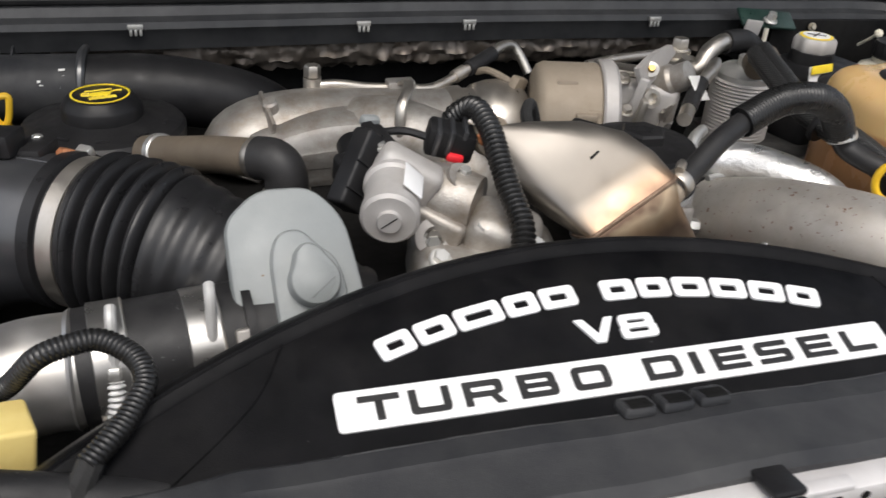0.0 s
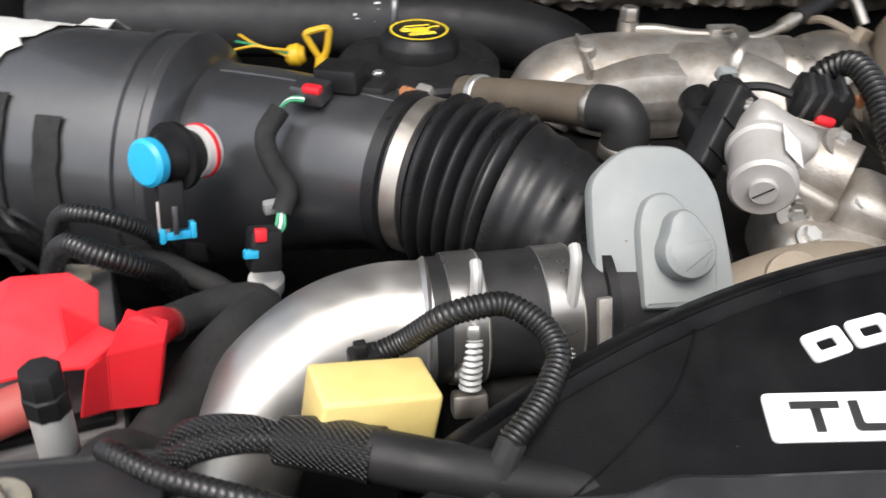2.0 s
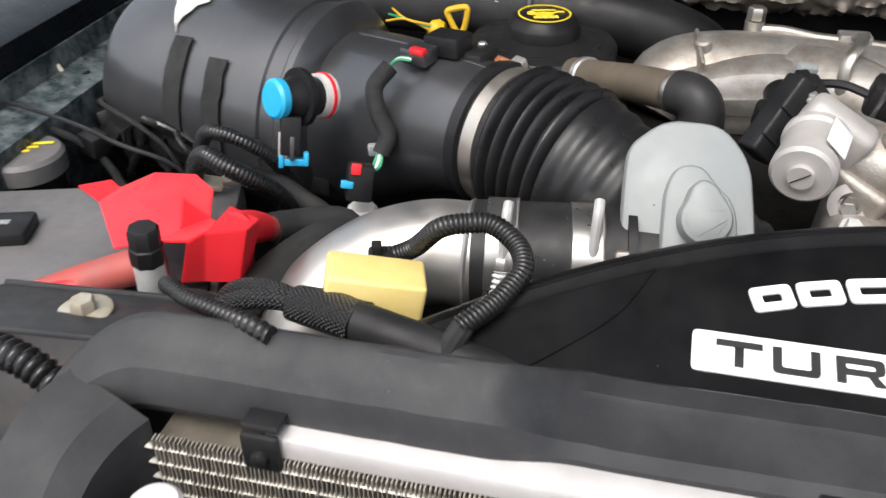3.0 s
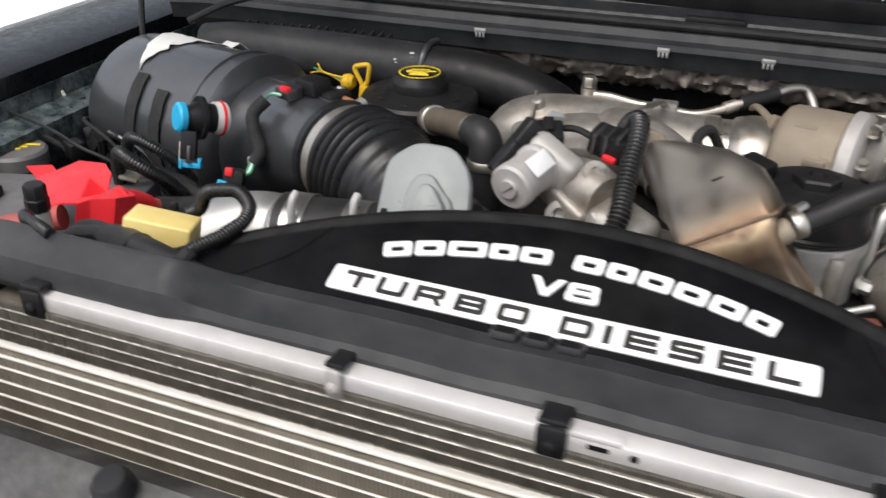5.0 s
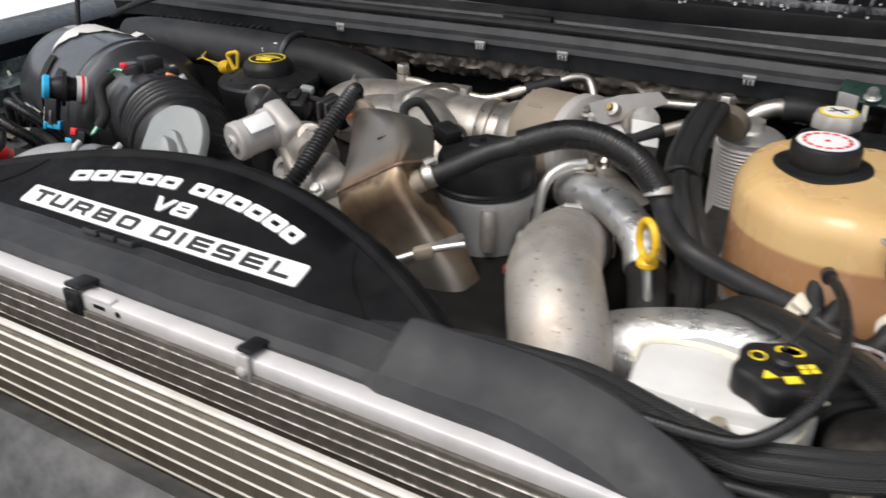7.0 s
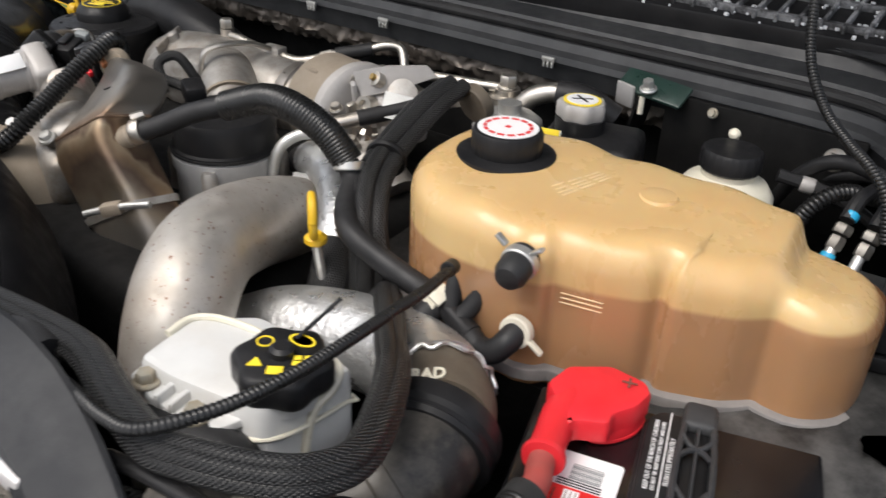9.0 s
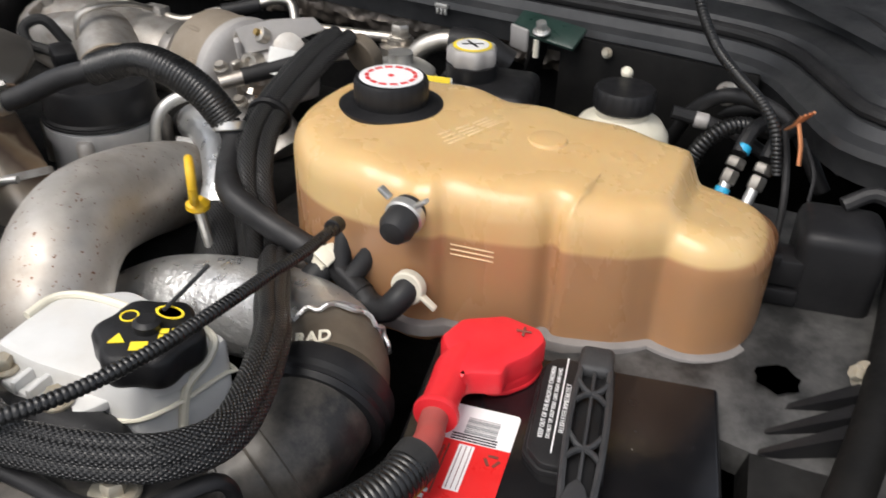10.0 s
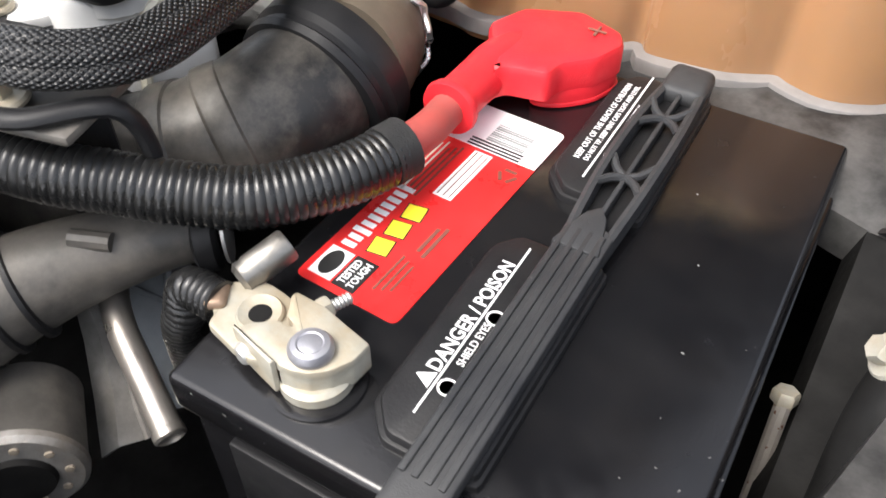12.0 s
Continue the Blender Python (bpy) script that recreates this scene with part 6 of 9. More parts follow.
wire_plug = thing("harness_plug", "black harness plug with a red lock and corrugated lead", "connector", (-0.01, 0.26, 1.15))
part("plug", box((0.040, 0.024, 0.026), pose(-0.022, 0.278, 1.214, 10, 12, -12), 0.004), M_PLASTIC, wire_plug)
for k in range(3):
    part("ridge", box((0.004, 0.026, 0.022), pose(-0.034 + 0.011 * k, 0.276, 1.218, 10, 12, -12), 0.001), M_SATIN, wire_plug)
part("lock_tab", box((0.014, 0.006, 0.007), pose(-0.021, 0.2655, 1.2035, 10, 12, -12), 0.002), M_RED, wire_plug, "red lock tab")
part("bare_end", box((0.012, 0.010, 0.014), pose(0.001, 0.272, 1.216, 10, 30, -12), 0.004), M_COPPER, wire_plug)
part("side_wire", tube([(-0.040, 0.282, 1.216), (-0.058, 0.290, 1.219), (-0.078, 0.30, 1.214)], 0.0035, 8, 0.004), M_RUBBER, wire_plug)
part("corrugated_lead", tube([(-0.018, 0.305, 1.205), (-0.012, 0.300, 1.226), (-0.001, 0.285, 1.238), (0.004, 0.258, 1.230), (0.004, 0.230, 1.215), (0.005, 0.205, 1.200), (0.006, 0.176, 1.184), (-0.004, 0.155, 1.165), (-0.03, 0.145, 1.15)], 0.0085, 16, rib=(0.0046, 0.0022)), M_LOOM, wire_plug)

# stainless gas pipe with heat tint, down to its band clamp
egr = thing("exhaust_gas_pipe", "flattened stainless pipe with straw and brown heat tint", "pipe", (0.1, 0.2, 1.05))
# rows of four corners: front left, front right (the ridge), back right, back left; corner rounding
SECT = [((0.001, 0.276, 1.219), (0.024, 0.271, 1.229), (0.027, 0.294, 1.217), (0.004, 0.298, 1.207), 0.48),
        ((0.002, 0.266, 1.212), (0.042, 0.263, 1.234), (0.049, 0.294, 1.218), (0.009, 0.294, 1.195), 0.44),
        ((0.010, 0.250, 1.203), (0.079, 0.247, 1.239), (0.090, 0.288, 1.218), (0.020, 0.285, 1.178), 0.36),
        ((0.025, 0.225, 1.194), (0.107, 0.225, 1.237), (0.117, 0.270, 1.214), (0.036, 0.264, 1.165), 0.27),
        ((0.043, 0.194, 1.185), (0.121, 0.202, 1.229), (0.130, 0.245, 1.206), (0.052, 0.236, 1.158), 0.20),
        ((0.0565, 0.1685, 1.1765), (0.127, 0.178, 1.2185), (0.135, 0.229, 1.2045), (0.067, 0.218, 1.153), 0.13),
        ((0.058, 0.166, 1.1735), (0.128, 0.1755, 1.2150), (0.1345, 0.226, 1.2015), (0.068, 0.216, 1.151), 0.13),
        ((0.060, 0.162, 1.167), (0.130, 0.1705, 1.2060), (0.134, 0.221, 1.196), (0.070, 0.212, 1.148), 0.16),
        ((0.067, 0.158, 1.157), (0.1325, 0.168, 1.1965), (0.137, 0.219, 1.189), (0.076, 0.209, 1.140), 0.15),
        ((0.078, 0.157, 1.142), (0.1435, 0.1675, 1.1795), (0.149, 0.218, 1.173), (0.088, 0.208, 1.125), 0.15),
        ((0.101, 0.156, 1.108), (0.1665, 0.167, 1.1460), (0.174, 0.217, 1.139), (0.112, 0.206, 1.092), 0.20),
        ((0.110, 0.156, 1.095), (0.1755, 0.167, 1.1330), (0.183, 0.216, 1.126), (0.121, 0.205, 1.079), 0.24),
        ((0.133, 0.155, 1.062), (0.1985, 0.166, 1.1000), (0.206, 0.214, 1.093), (0.144, 0.204, 1.046), 0.32),
        ((0.165, 0.154, 1.014), (0.2305, 0.165, 1.0520), (0.238, 0.212, 1.045), (0.176, 0.202, 0.998), 0.40)]


def quad_ring(quad, share, seg=7):
    """The four corners of a duct's section, rounded by a share of its sides."""
    out = []
    for i in range(4):
        a, b, c = (V(quad[(i + k) % 4]) for k in (-1, 0, 1))
        p, q = b.lerp(a, share), b.lerp(c, share)
        for k in range(seg):
            t = k / (seg - 1)
            out.append((p * (1 - t) ** 2 + b * 2 * t * (1 - t) + q * t * t)[:])
    return out


rings = [quad_ring(row[:4], row[4]) for row in SECT]
part("pipe", loft(rings), M_HEAT, egr, smooth=32)
part("weld_bead", tube([*[V(p).lerp(V(q), 0.5)[:] for p, q in zip(rings[5], rings[6])], V(rings[5][0]).lerp(V(rings[6][0]), 0.5)[:]], 0.0018, 8, 0.002), M_WELD, egr, "brown weld bead")
part("stamped_mark", box((0.018, 0.002, 0.001), pose(0.082, 0.222, 1.2215, 12, -24, 25), 0.0003), M_HOLLOW, egr)
part("collar", lathe([(0.016, -0.006), (0.017, -0.004), (0.017, 0.004), (0.014, 0.008)], (0.012, 0.277, 1.216), (-0.2, 0.8, -0.1), 24), M_CAST_BROWN, egr)
band = []
for share, grow in ((0.0, 1.0), (0.0, 1.07), (0.45, 1.07), (0.45, 1.0)):
    row = [V(p).lerp(V(q), share) for p, q in zip(rings[10], rings[11])]
    mid = sum(row, V((0, 0, 0))) / len(row)
    band.append([(mid + (p - mid) * grow)[:] for p in row])
vb = part("band_clamp", loft(band), M_CAST, egr, "band clamp with a long bolt", smooth=28)
part("clamp_bolt", tube([(0.152, 0.130, 1.143), (0.180, 0.146, 1.153), (0.209, 0.159, 1.160)], 0.0032, 10, 0.006), M_ZINC, vb)
part("trunnion", box((0.020, 0.012, 0.012), pose(0.174, 0.144, 1.150, 0, -15, 30), 0.003), M_CAST_BROWN, vb)

# oil filter housing
filt = thing("oil_filter_housing", "cast oil filter housing under a black hex cap", "oil filter", (0.160, 0.290, 1.0))
FO = V((0.160, 0.290, 1.161))
part("housing", lathe([(0.050, -0.12), (0.051, -0.02), (0.054, -0.014), (0.054, -0.002), (0.051, 0.0)], FO, (0, 0, 1), 40), M_BOWL, filt, "rough cast aluminium bowl")
fcap = part("cap", lathe([(0.052, 0.0), (0.0535, 0.002), (0.0535, 0.005), (0.051, 0.007), (0.051, 0.031), (0.048, 0.036), (0.020, 0.039)], FO, (0, 0, 1), 48), M_PLASTIC, filt, "black plastic screw cap")
part("hexagon", lathe([(0.021, 0.037), (0.021, 0.046), (0.019, 0.048), (0.009, 0.048), (0.008, 0.044), (0, 0.044)], FO, (0, 0, 1), 6), M_PLASTIC, fcap)
part("o_ring", lathe([(0.0520, 0.0), (0.0545, 0.001), (0.0545, 0.003), (0.0520, 0.004)], FO, (0, 0, 1), 48), M_RUBBER, filt)
for a in (-60, 40, -150):
    q = FO + V((0.054 * math.cos(radians(a)), 0.054 * math.sin(radians(a)), -0.03))
    part("boss", lathe([(0.008, -0.02), (0.008, 0.02), (0.006, 0.024), (0, 0.024)], q, (0, 0, 1), 14), M_CAST, filt)
part("side_plug", hexhead(0.007, 0.012, (0.213, 0.272, 1.118), (0.9, -0.4, 0), 0.009), M_ZINC, filt)
part("sensor_plug", box((0.030, 0.022, 0.020), pose(0.1085, 0.298, 1.2035, 0, 8, -30), 0.004), M_PLASTIC, filt, "black sensor plug")
part("sensor_lead", tube([(0.098, 0.300, 1.203), (0.080, 0.302, 1.203), (0.060, 0.297, 1.208), (0.052, 0.302, 1.222), (0.062, 0.318, 1.226), (0.075, 0.33, 1.20)], 0.0052, 10, 0.004), M_TAPE, filt)
part("drain_tab", box((0.02, 0.012, 0.012), pose(0.222, 0.232, 1.10, 0, 0, 20), 0.002), M_GASKET, filt, "rust-red plug")

# coolant hose over the filter: plain rubber, corrugated sleeve, plain again
hose = thing("coolant_hose", "black coolant hose in a corrugated sleeve", "hose", (0.3, 0.24, 1.1))
part("first_run", tube([(0.140, 0.198, 1.196), (0.165, 0.212, 1.206), (0.195, 0.228, 1.222), (0.226, 0.243, 1.232)], 0.0095, 16, 0.005), M_RUBBER, hose)
part("worm_clamp", lathe([(0.0115, -0.005), (0.012, -0.004), (0.012, 0.004), (0.0115, 0.005)], (0.146, 0.201, 1.199), (0.8, 0.45, 0.3), 20), M_BRIGHT, hose, "bright worm clamp")
part("clamp_screw", hexhead(0.004, 0.012, (0.142, 0.198, 1.212), (0.5, 0.6, 0.2)), M_BRIGHT, hose)
part("fitting", lathe([(0.011, -0.02), (0.011, 0.004), (0.008, 0.008)], (0.137, 0.196, 1.193), (0.7, 0.3, 0.4), 16), M_CAST_BROWN, hose)
part("sleeve", tube([(0.222, 0.242, 1.231), (0.262, 0.250, 1.245), (0.298, 0.250, 1.246), (0.328, 0.257, 1.230), (0.348, 0.263, 1.205)], 0.0134, 20, rib=(0.0030, 0.0007)), M_LOOM, hose)
part("second_run", tube([(0.347, 0.263, 1.206), (0.356, 0.258, 1.192), (0.372, 0.232, 1.184), (0.396, 0.208, 1.179), (0.430, 0.204, 1.168), (0.470, 0.206, 1.155), (0.49, 0.208, 1.150)], 0.0098, 16, 0.005), M_RUBBER, hose)
part("spring_clip", lathe([(0.0125, -0.004), (0.0135, -0.003), (0.0135, 0.003), (0.0125, 0.004)], (0.349, 0.262, 1.203), (0.25, -0.3, -0.9), 18), M_ZINC, hose)

# foil covered coolant pipe and steel return line behind the hot pipe
foilp = thing("foil_pipe", "bright foil wrapped coolant pipe", "pipe", (0.29, 0.3, 1.1))
part("pipe", tube([(0.232, 0.338, 1.150), (0.262, 0.322, 1.158), (0.300, 0.298, 1.160), (0.338, 0.262, 1.150), (0.352, 0.238, 1.135)], 0.0195, 22, 0.005), M_FOIL, foilp)
part("braided_end", tube([(0.350, 0.242, 1.138), (0.362, 0.222, 1.118), (0.368, 0.20, 1.085)], 0.0185, 20, 0.005), M_BRAID, foilp)
part("hose_end", tube([(0.205, 0.352, 1.135), (0.220, 0.345, 1.145), (0.234, 0.337, 1.151)], 0.017, 18, 0.005), M_RUBBER, foilp)
solo("steel_line", tube([(0.212, 0.29, 1.06), (0.216, 0.295, 1.12), (0.220, 0.302, 1.165), (0.232, 0.318, 1.182), (0.252, 0.335, 1.185)], 0.0058, 12, 0.006), M_ZINC, "thin grey steel line beside the oil filter", "pipe")

# hot side charge pipe: large rust-specked steel elbow with clamp
hot = thing("hot_charge_pipe", "large rust-specked steel charge pipe elbow", "pipe", (0.28, 0.18, 0.95))
part("pipe", tube([(0.257, 0.296, 1.108), (0.268, 0.250, 1.129), (0.281, 0.205, 1.145), (0.299, 0.153, 1.157), (0.318, 0.115, 1.155), (0.335, 0.086, 1.138), (0.345, 0.068, 1.105), (0.350, 0.060, 1.05), (0.35, 0.06, 0.98)], 0.0405, 40, 0.006), M_STEEL_PIPE, hot)
part("coupler", tube([(0.246, 0.335, 1.088), (0.258, 0.292, 1.110)], 0.0425, 36, 0.01), M_RUBBER, hot)
hc = part("band_clamp", lathe([(0.0432, -0.007), (0.0440, -0.006), (0.0440, 0.006), (0.0432, 0.007)], (0.2545, 0.305, 1.104), (-0.24, 0.88, -0.42), 36), M_BRIGHT, hot)
part("t_bolt", tube([(0.245, 0.300, 1.150), (0.272, 0.305, 1.150), (0.296, 0.306, 1.142)], 0.0035, 8, 0.006), M_ZINC, hc)

dip = thing("oil_dipstick", "yellow oil dipstick ring handle on a steel tube", "dipstick", (0.37, 0.21, 1.0))
ringp = []
for k in range(17):
    a = 2 * math.pi * k / 16
    ringp.append((0.362 + 0.0100 * math.cos(a), 0.202 - 0.0096 * math.cos(a), 1.1830 + 0.0175 * math.sin(a)))
part("ring_pull", tube(ringp, 0.0035, 10, 0.003, cap=False), M_YELLOW, dip)
part("stopper", lathe([(0.0075, 0.0), (0.0095, 0.002), (0.0095, 0.006), (0.005, 0.010), (0, 0.010)], (0.363, 0.204, 1.1570), (0, 0, 1), 18), M_YELLOW, dip)
part("tube", tube([(0.363, 0.204, 1.158), (0.366, 0.208, 1.12), (0.370, 0.215, 1.05)], 0.0045, 10, 0.01), M_ZINC, dip)

# braided bundle that drops beside the tank
bundle = thing("braided_bundle", "thick bundle of black braided harnesses", "cable", (0.38, 0.3, 1.0))
BP = [(0.353, 0.412, 1.2355), (0.3505, 0.375, 1.225), (0.353, 0.325, 1.207), (0.369, 0.272, 1.194), (0.390, 0.237, 1.175), (0.402, 0.226, 1.147), (0.404, 0.222, 1.09)]
for dx, dy, dz in ((-0.0085, -0.004, 0.002), (0.0, -0.005, 0.006), (0.0085, 0.004, 0.002), (0.0, 0.004, -0.006)):
    part("strand", tube([(x + dx, y + dy, z + dz) for x, y, z in BP], 0.0080, 16, 0.005), M_BRAID, bundle)
part("tie", lathe([(0.0185, -0.003), (0.0195, 0.0), (0.0185, 0.003)], (0.3590, 0.3000, 1.2000), (0.3, -0.9, -0.25), 24), M_PLASTIC, bundle)

# air conditioning fittings, accumulator bellows and hose stubs at the firewall
ac = thing("refrigerant_fitting", "bright refrigerant pipe fittings at the firewall", "fitting", (0.34, 0.53, 1.1))
part("manifold_block", lathe([(0.018, -0.045), (0.018, -0.02), (0.022, -0.018), (0.022, -0.008), (0.014, -0.006), (0.014, 0.0)], (0.339, 0.537, 1.200), (0, 0, 1), 28), M_BRIGHT, ac)
part("bolt", hexhead(0.010, 0.013, (0.339, 0.537, 1.202), (0, 0, 1), 0.012), M_BRIGHT, ac)
part("inlet_pipe", tube([(0.205, 0.505, 1.196), (0.25, 0.515, 1.199), (0.30, 0.527, 1.199), (0.334, 0.536, 1.199)], 0.0058, 12, 0.006), M_BRIGHT, ac)
part("outlet_pipe", tube([(0.350, 0.520, 1.180), (0.362, 0.522, 1.186), (0.374, 0.528, 1.200), (0.392, 0.535, 1.208), (0.405, 0.54, 1.208)], 0.0105, 16, 0.005), M_BRIGHT, ac)
part("hose_stub", tube([(0.400, 0.538, 1.208), (0.43, 0.545, 1.207), (0.46, 0.555, 1.19)], 0.014, 16, 0.006), M_RUBBER, ac)
part("service_port", lathe([(0.009, 0), (0.009, 0.02), (0.007, 0.022), (0.007, 0.03), (0, 0.03)], (0.318, 0.500, 1.178), (0.1, -0.3, 1), 16), M_BRIGHT, ac)
part("hose_line", tube([(0.246, 0.360, 1.186), (0.262, 0.380, 1.190)], 0.0075, 12, 0.006), M_BRIGHT, ac)
part("sleeved_line", tube([(0.260, 0.377, 1.190), (0.285, 0.408, 1.196), (0.300, 0.424, 1.200)], 0.0085, 14, 0.006), M_RUBBER, ac)
part("line_end", tube([(0.298, 0.422, 1.199), (0.325, 0.445, 1.206), (0.345, 0.470, 1.206)], 0.007, 12, 0.006), M_BRIGHT, ac)
part("paper_tag", box((0.030, 0.0012, 0.028), pose(0.2875, 0.4065, 1.201, -40, 12, 35), 0.0003), M_PAPER, ac, "white paper tag")
part("hose_clamp", lathe([(0.0185, -0.006), (0.0195, -0.005), (0.0195, 0.005), (0.0185, 0.006)], (0.370, 0.425, 1.220), (0.2, 0.9, 0.3), 22), M_BROWN_HOSE, ac)
bell = thing("accumulator", "corrugated silver accumulator bellows", "accumulator", (0.385, 0.465, 1.05))
prof = []
for k in range(61):
    h = -0.10 + 0.12 * k / 60
    prof.append((0.036 + (0.0010 if k % 2 else -0.0010), h))
part("bellows", lathe(prof, (0.385, 0.465, 1.170), (0, 0, 1), 36), M_SILVER, bell)
part("lid", lathe([(0.034, 0.02), (0.034, 0.026), (0.026, 0.032), (0.012, 0.034), (0.012, 0.044), (0, 0.044)], (0.385, 0.465, 1.170), (0, 0, 1), 30), M_ZINC, bell)

# ---- driver side: coolant tank, reservoirs, battery ----
tank = thing("coolant_tank", "large amber translucent plastic coolant tank, half full", "coolant tank", (0.58, 0.3, 1.1))
PLAN = [(0.404, 0.330), (0.4055, 0.300), (0.413, 0.271), (0.428, 0.246), (0.452, 0.225), (0.485, 0.2115), (0.515, 0.2090), (0.538, 0.2125), (0.545, 0.2125), (0.553, 0.2120), (0.566, 0.2165), (0.5715, 0.2235), (0.5770, 0.2250),
        (0.590, 0.2275), (0.612, 0.2345), (0.630, 0.2430), (0.6375, 0.2520), (0.6425, 0.2525), (0.650, 0.2475), (0.668, 0.2535), (0.688, 0.2620), (0.701, 0.2725), (0.709, 0.2790), (0.718, 0.2770), (0.735, 0.2770), (0.750, 0.2850), (0.762, 0.2990),
        (0.7680, 0.3180), (0.7690, 0.345), (0.765, 0.372), (0.752, 0.392), (0.730, 0.400), (0.690, 0.402), (0.640, 0.402), (0.580, 0.400), (0.520, 0.398), (0.460, 0.394), (0.425, 0.382), (0.409, 0.360), (0.404, 0.330)]
plan, _ = spline([(x, y, 0) for x, y in PLAN], 0.0028)
plan = plan[:-1, :2]


def tank_top(x, y):
    """The height of the tank's upper face: high at the neck, a step down to the low nose at its end."""
    main = 1.2335 - 0.0035 * blend(x, 0.510, 0.545) - 0.006 * blend(x, 0.60, 0.70) - 0.0012 * math.cos((x - 0.605) * 95)
    main -= 0.005 * blend(x, 0.670, 0.702) ** 2 + 0.05 * max(0.0, y - 0.35)
    nose = 1.2115 - 0.10 * (x - 0.71) - 0.16 * max(0.0, y - 0.285)
    return main + (nose - main) * blend(x + 0.10 * (y - 0.28), 0.699, 0.7145)


def tank_skin():
    """Upright fluted walls under a softly rounded top; the rows close in on the tank's middle line."""
    n = len(plan)
    d = np.roll(plan, -1, 0) - np.roll(plan, 1, 0)
    d /= np.linalg.norm(d, axis=1)[:, None]
    inward = np.stack([-d[:, 1], d[:, 0]], 1)
    for _ in range(3):
        inward = (np.roll(inward, 1, 0) + inward + np.roll(inward, -1, 0)) / 3
    rows = [[(*p, z) for p in plan] for z in (1.104, 1.112, 1.150, 1.180)]
    soft = plan.copy()
    for _ in range(40):
        soft = (np.roll(soft, 1, 0) + 2 * soft + np.roll(soft, -1, 0)) / 4
    mid = np.stack([np.clip(plan[:, 0], 0.455, 0.725), np.interp(plan[:, 0], [0.40, 0.72], [0.310, 0.335])], 1)
    R = 0.024
    for inset in (0.0, 0.0012, 0.0035, 0.007, 0.0115, 0.017, 0.024):
        # the flutes fade out over the shoulder
        fade = max(0.0, (inset - 0.006) / (R - 0.006))
        base = plan * (1 - fade) + soft * fade
        p = base + inward * inset
        drop = R - math.sqrt(R * R - (R - inset) ** 2)
        rows.append([(x, y, tank_top(x, y) - drop) for x, y in p.tolist()])
    edge = soft + inward * R
    for u in (0.2, 0.45, 0.7, 0.88, 1.0):
        p = edge * (1 - u) + mid * u
        rows.append([(x, y, tank_top(x, y)) for x, y in p.tolist()])
    return rows


rows = tank_skin()
bm = bmesh.new()
vs = [[bm.verts.new(p) for p in row] for row in rows]
for a, b in zip(vs, vs[1:]):
    for k in range(len(a)):
        j = (k + 1) % len(a)
        bm.faces.new((a[k], a[j], b[j], b[k]))
bm.faces.new(vs[0])
bmesh.ops.remove_doubles(bm, verts=vs[-1], dist=2e-4)
part("body", bm, M_AMBER, tank, smooth=70)
lip = [(p[0], p[1], 0) for p in plan[::3]]
out = []
for k in range(len(lip)):
    a, b = V(lip[k - 1]), V(lip[(k + 1) % len(lip)])
    t_ = (b - a).normalized()
    out.append((lip[k][0] + t_.y * 0.0075, lip[k][1] - t_.x * 0.0075))
part("seam_flange", prism(out, 1.1120, 1.1215, bevel=0.002), M_FLANGE, tank, "pale moulded seam flange")
TC = V((0.474, 0.311, 1.231))
part("neck_flange", lathe([(0.039, 0.0), (0.0405, 0.001), (0.0405, 0.004), (0.038, 0.005), (0.028, 0.006)], TC, (0, 0, 1), 48), M_PLASTIC, tank, "glossy black neck flange")
tcap = part("cap", lathe([(0.0275, 0.004), (0.0285, 0.006), (0.0285, 0.022), (0.027, 0.0245), (0.0255, 0.025), (0, 0.025)], TC, (0, 0, 1), 72, lobes=24, depth=0.012), M_PLASTIC, tank, "black ribbed pressure cap")
part("cap_label", lathe([(0.0245, 0.0248), (0.0245, 0.0256), (0, 0.0256)], TC, (0, 0, 1), 40), M_WHITE, tcap, "white round label with red print")
for k in range(14):
    a = 2 * math.pi * k / 14
    q = TC + V((0.0185 * math.cos(a), 0.0185 * math.sin(a), 0.0258))
    part("print_bar", box((0.0058, 0.0030, 0.0005), Matrix.Translation(q) @ pose(0, 0, 0, 0, 0, math.degrees(a) + 90), 0), M_RED_INK, tcap)
part("print_bar", box((0.004, 0.004, 0.0005), Matrix.Translation(TC + V((0, 0, 0.0258))), 0), M_RED_INK, tcap)
NP = V((0.5515, 0.2140, 1.2105))
part("nipple", lathe([(0.009, -0.014), (0.009, 0.006)], NP, (0.10, -1, -0.20), 20), M_AMBER, tank)
part("rubber_cap", lathe([(0.0115, 0.0), (0.012, 0.004), (0.012, 0.022), (0.009, 0.028), (0.004, 0.030), (0, 0.030)], NP, (0.10, -1, -0.20), 24), M_RUBBER, tank, "black rubber blanking cap")
part("spring_clip", lathe([(0.0125, 0.004), (0.0135, 0.005), (0.0135, 0.011), (0.0125, 0.012)], NP, (0.10, -1, -0.20), 24), M_ZINC, tank)
for s in (-1, 1):
    part("clip_ear", box((0.010, 0.006, 0.003), pose(NP.x + 0.014 * s, NP.y - 0.009, NP.z + 0.012, 0, -35 * s, 0), 0.001), M_ZINC, tank)
part("outlet", lathe([(0.008, -0.012), (0.008, 0.012)], (0.557, 0.217, 1.152), (0.05, -1, 0.1), 18), M_AMBER, tank)
oc = part("outlet_clamp", lathe([(0.0115, -0.004), (0.0125, -0.003), (0.0125, 0.003), (0.0115, 0.004)], (0.556, 0.205, 1.1535), (0.05, -1, 0.1), 20), M_CREAM, tank, "pale spring clamp")
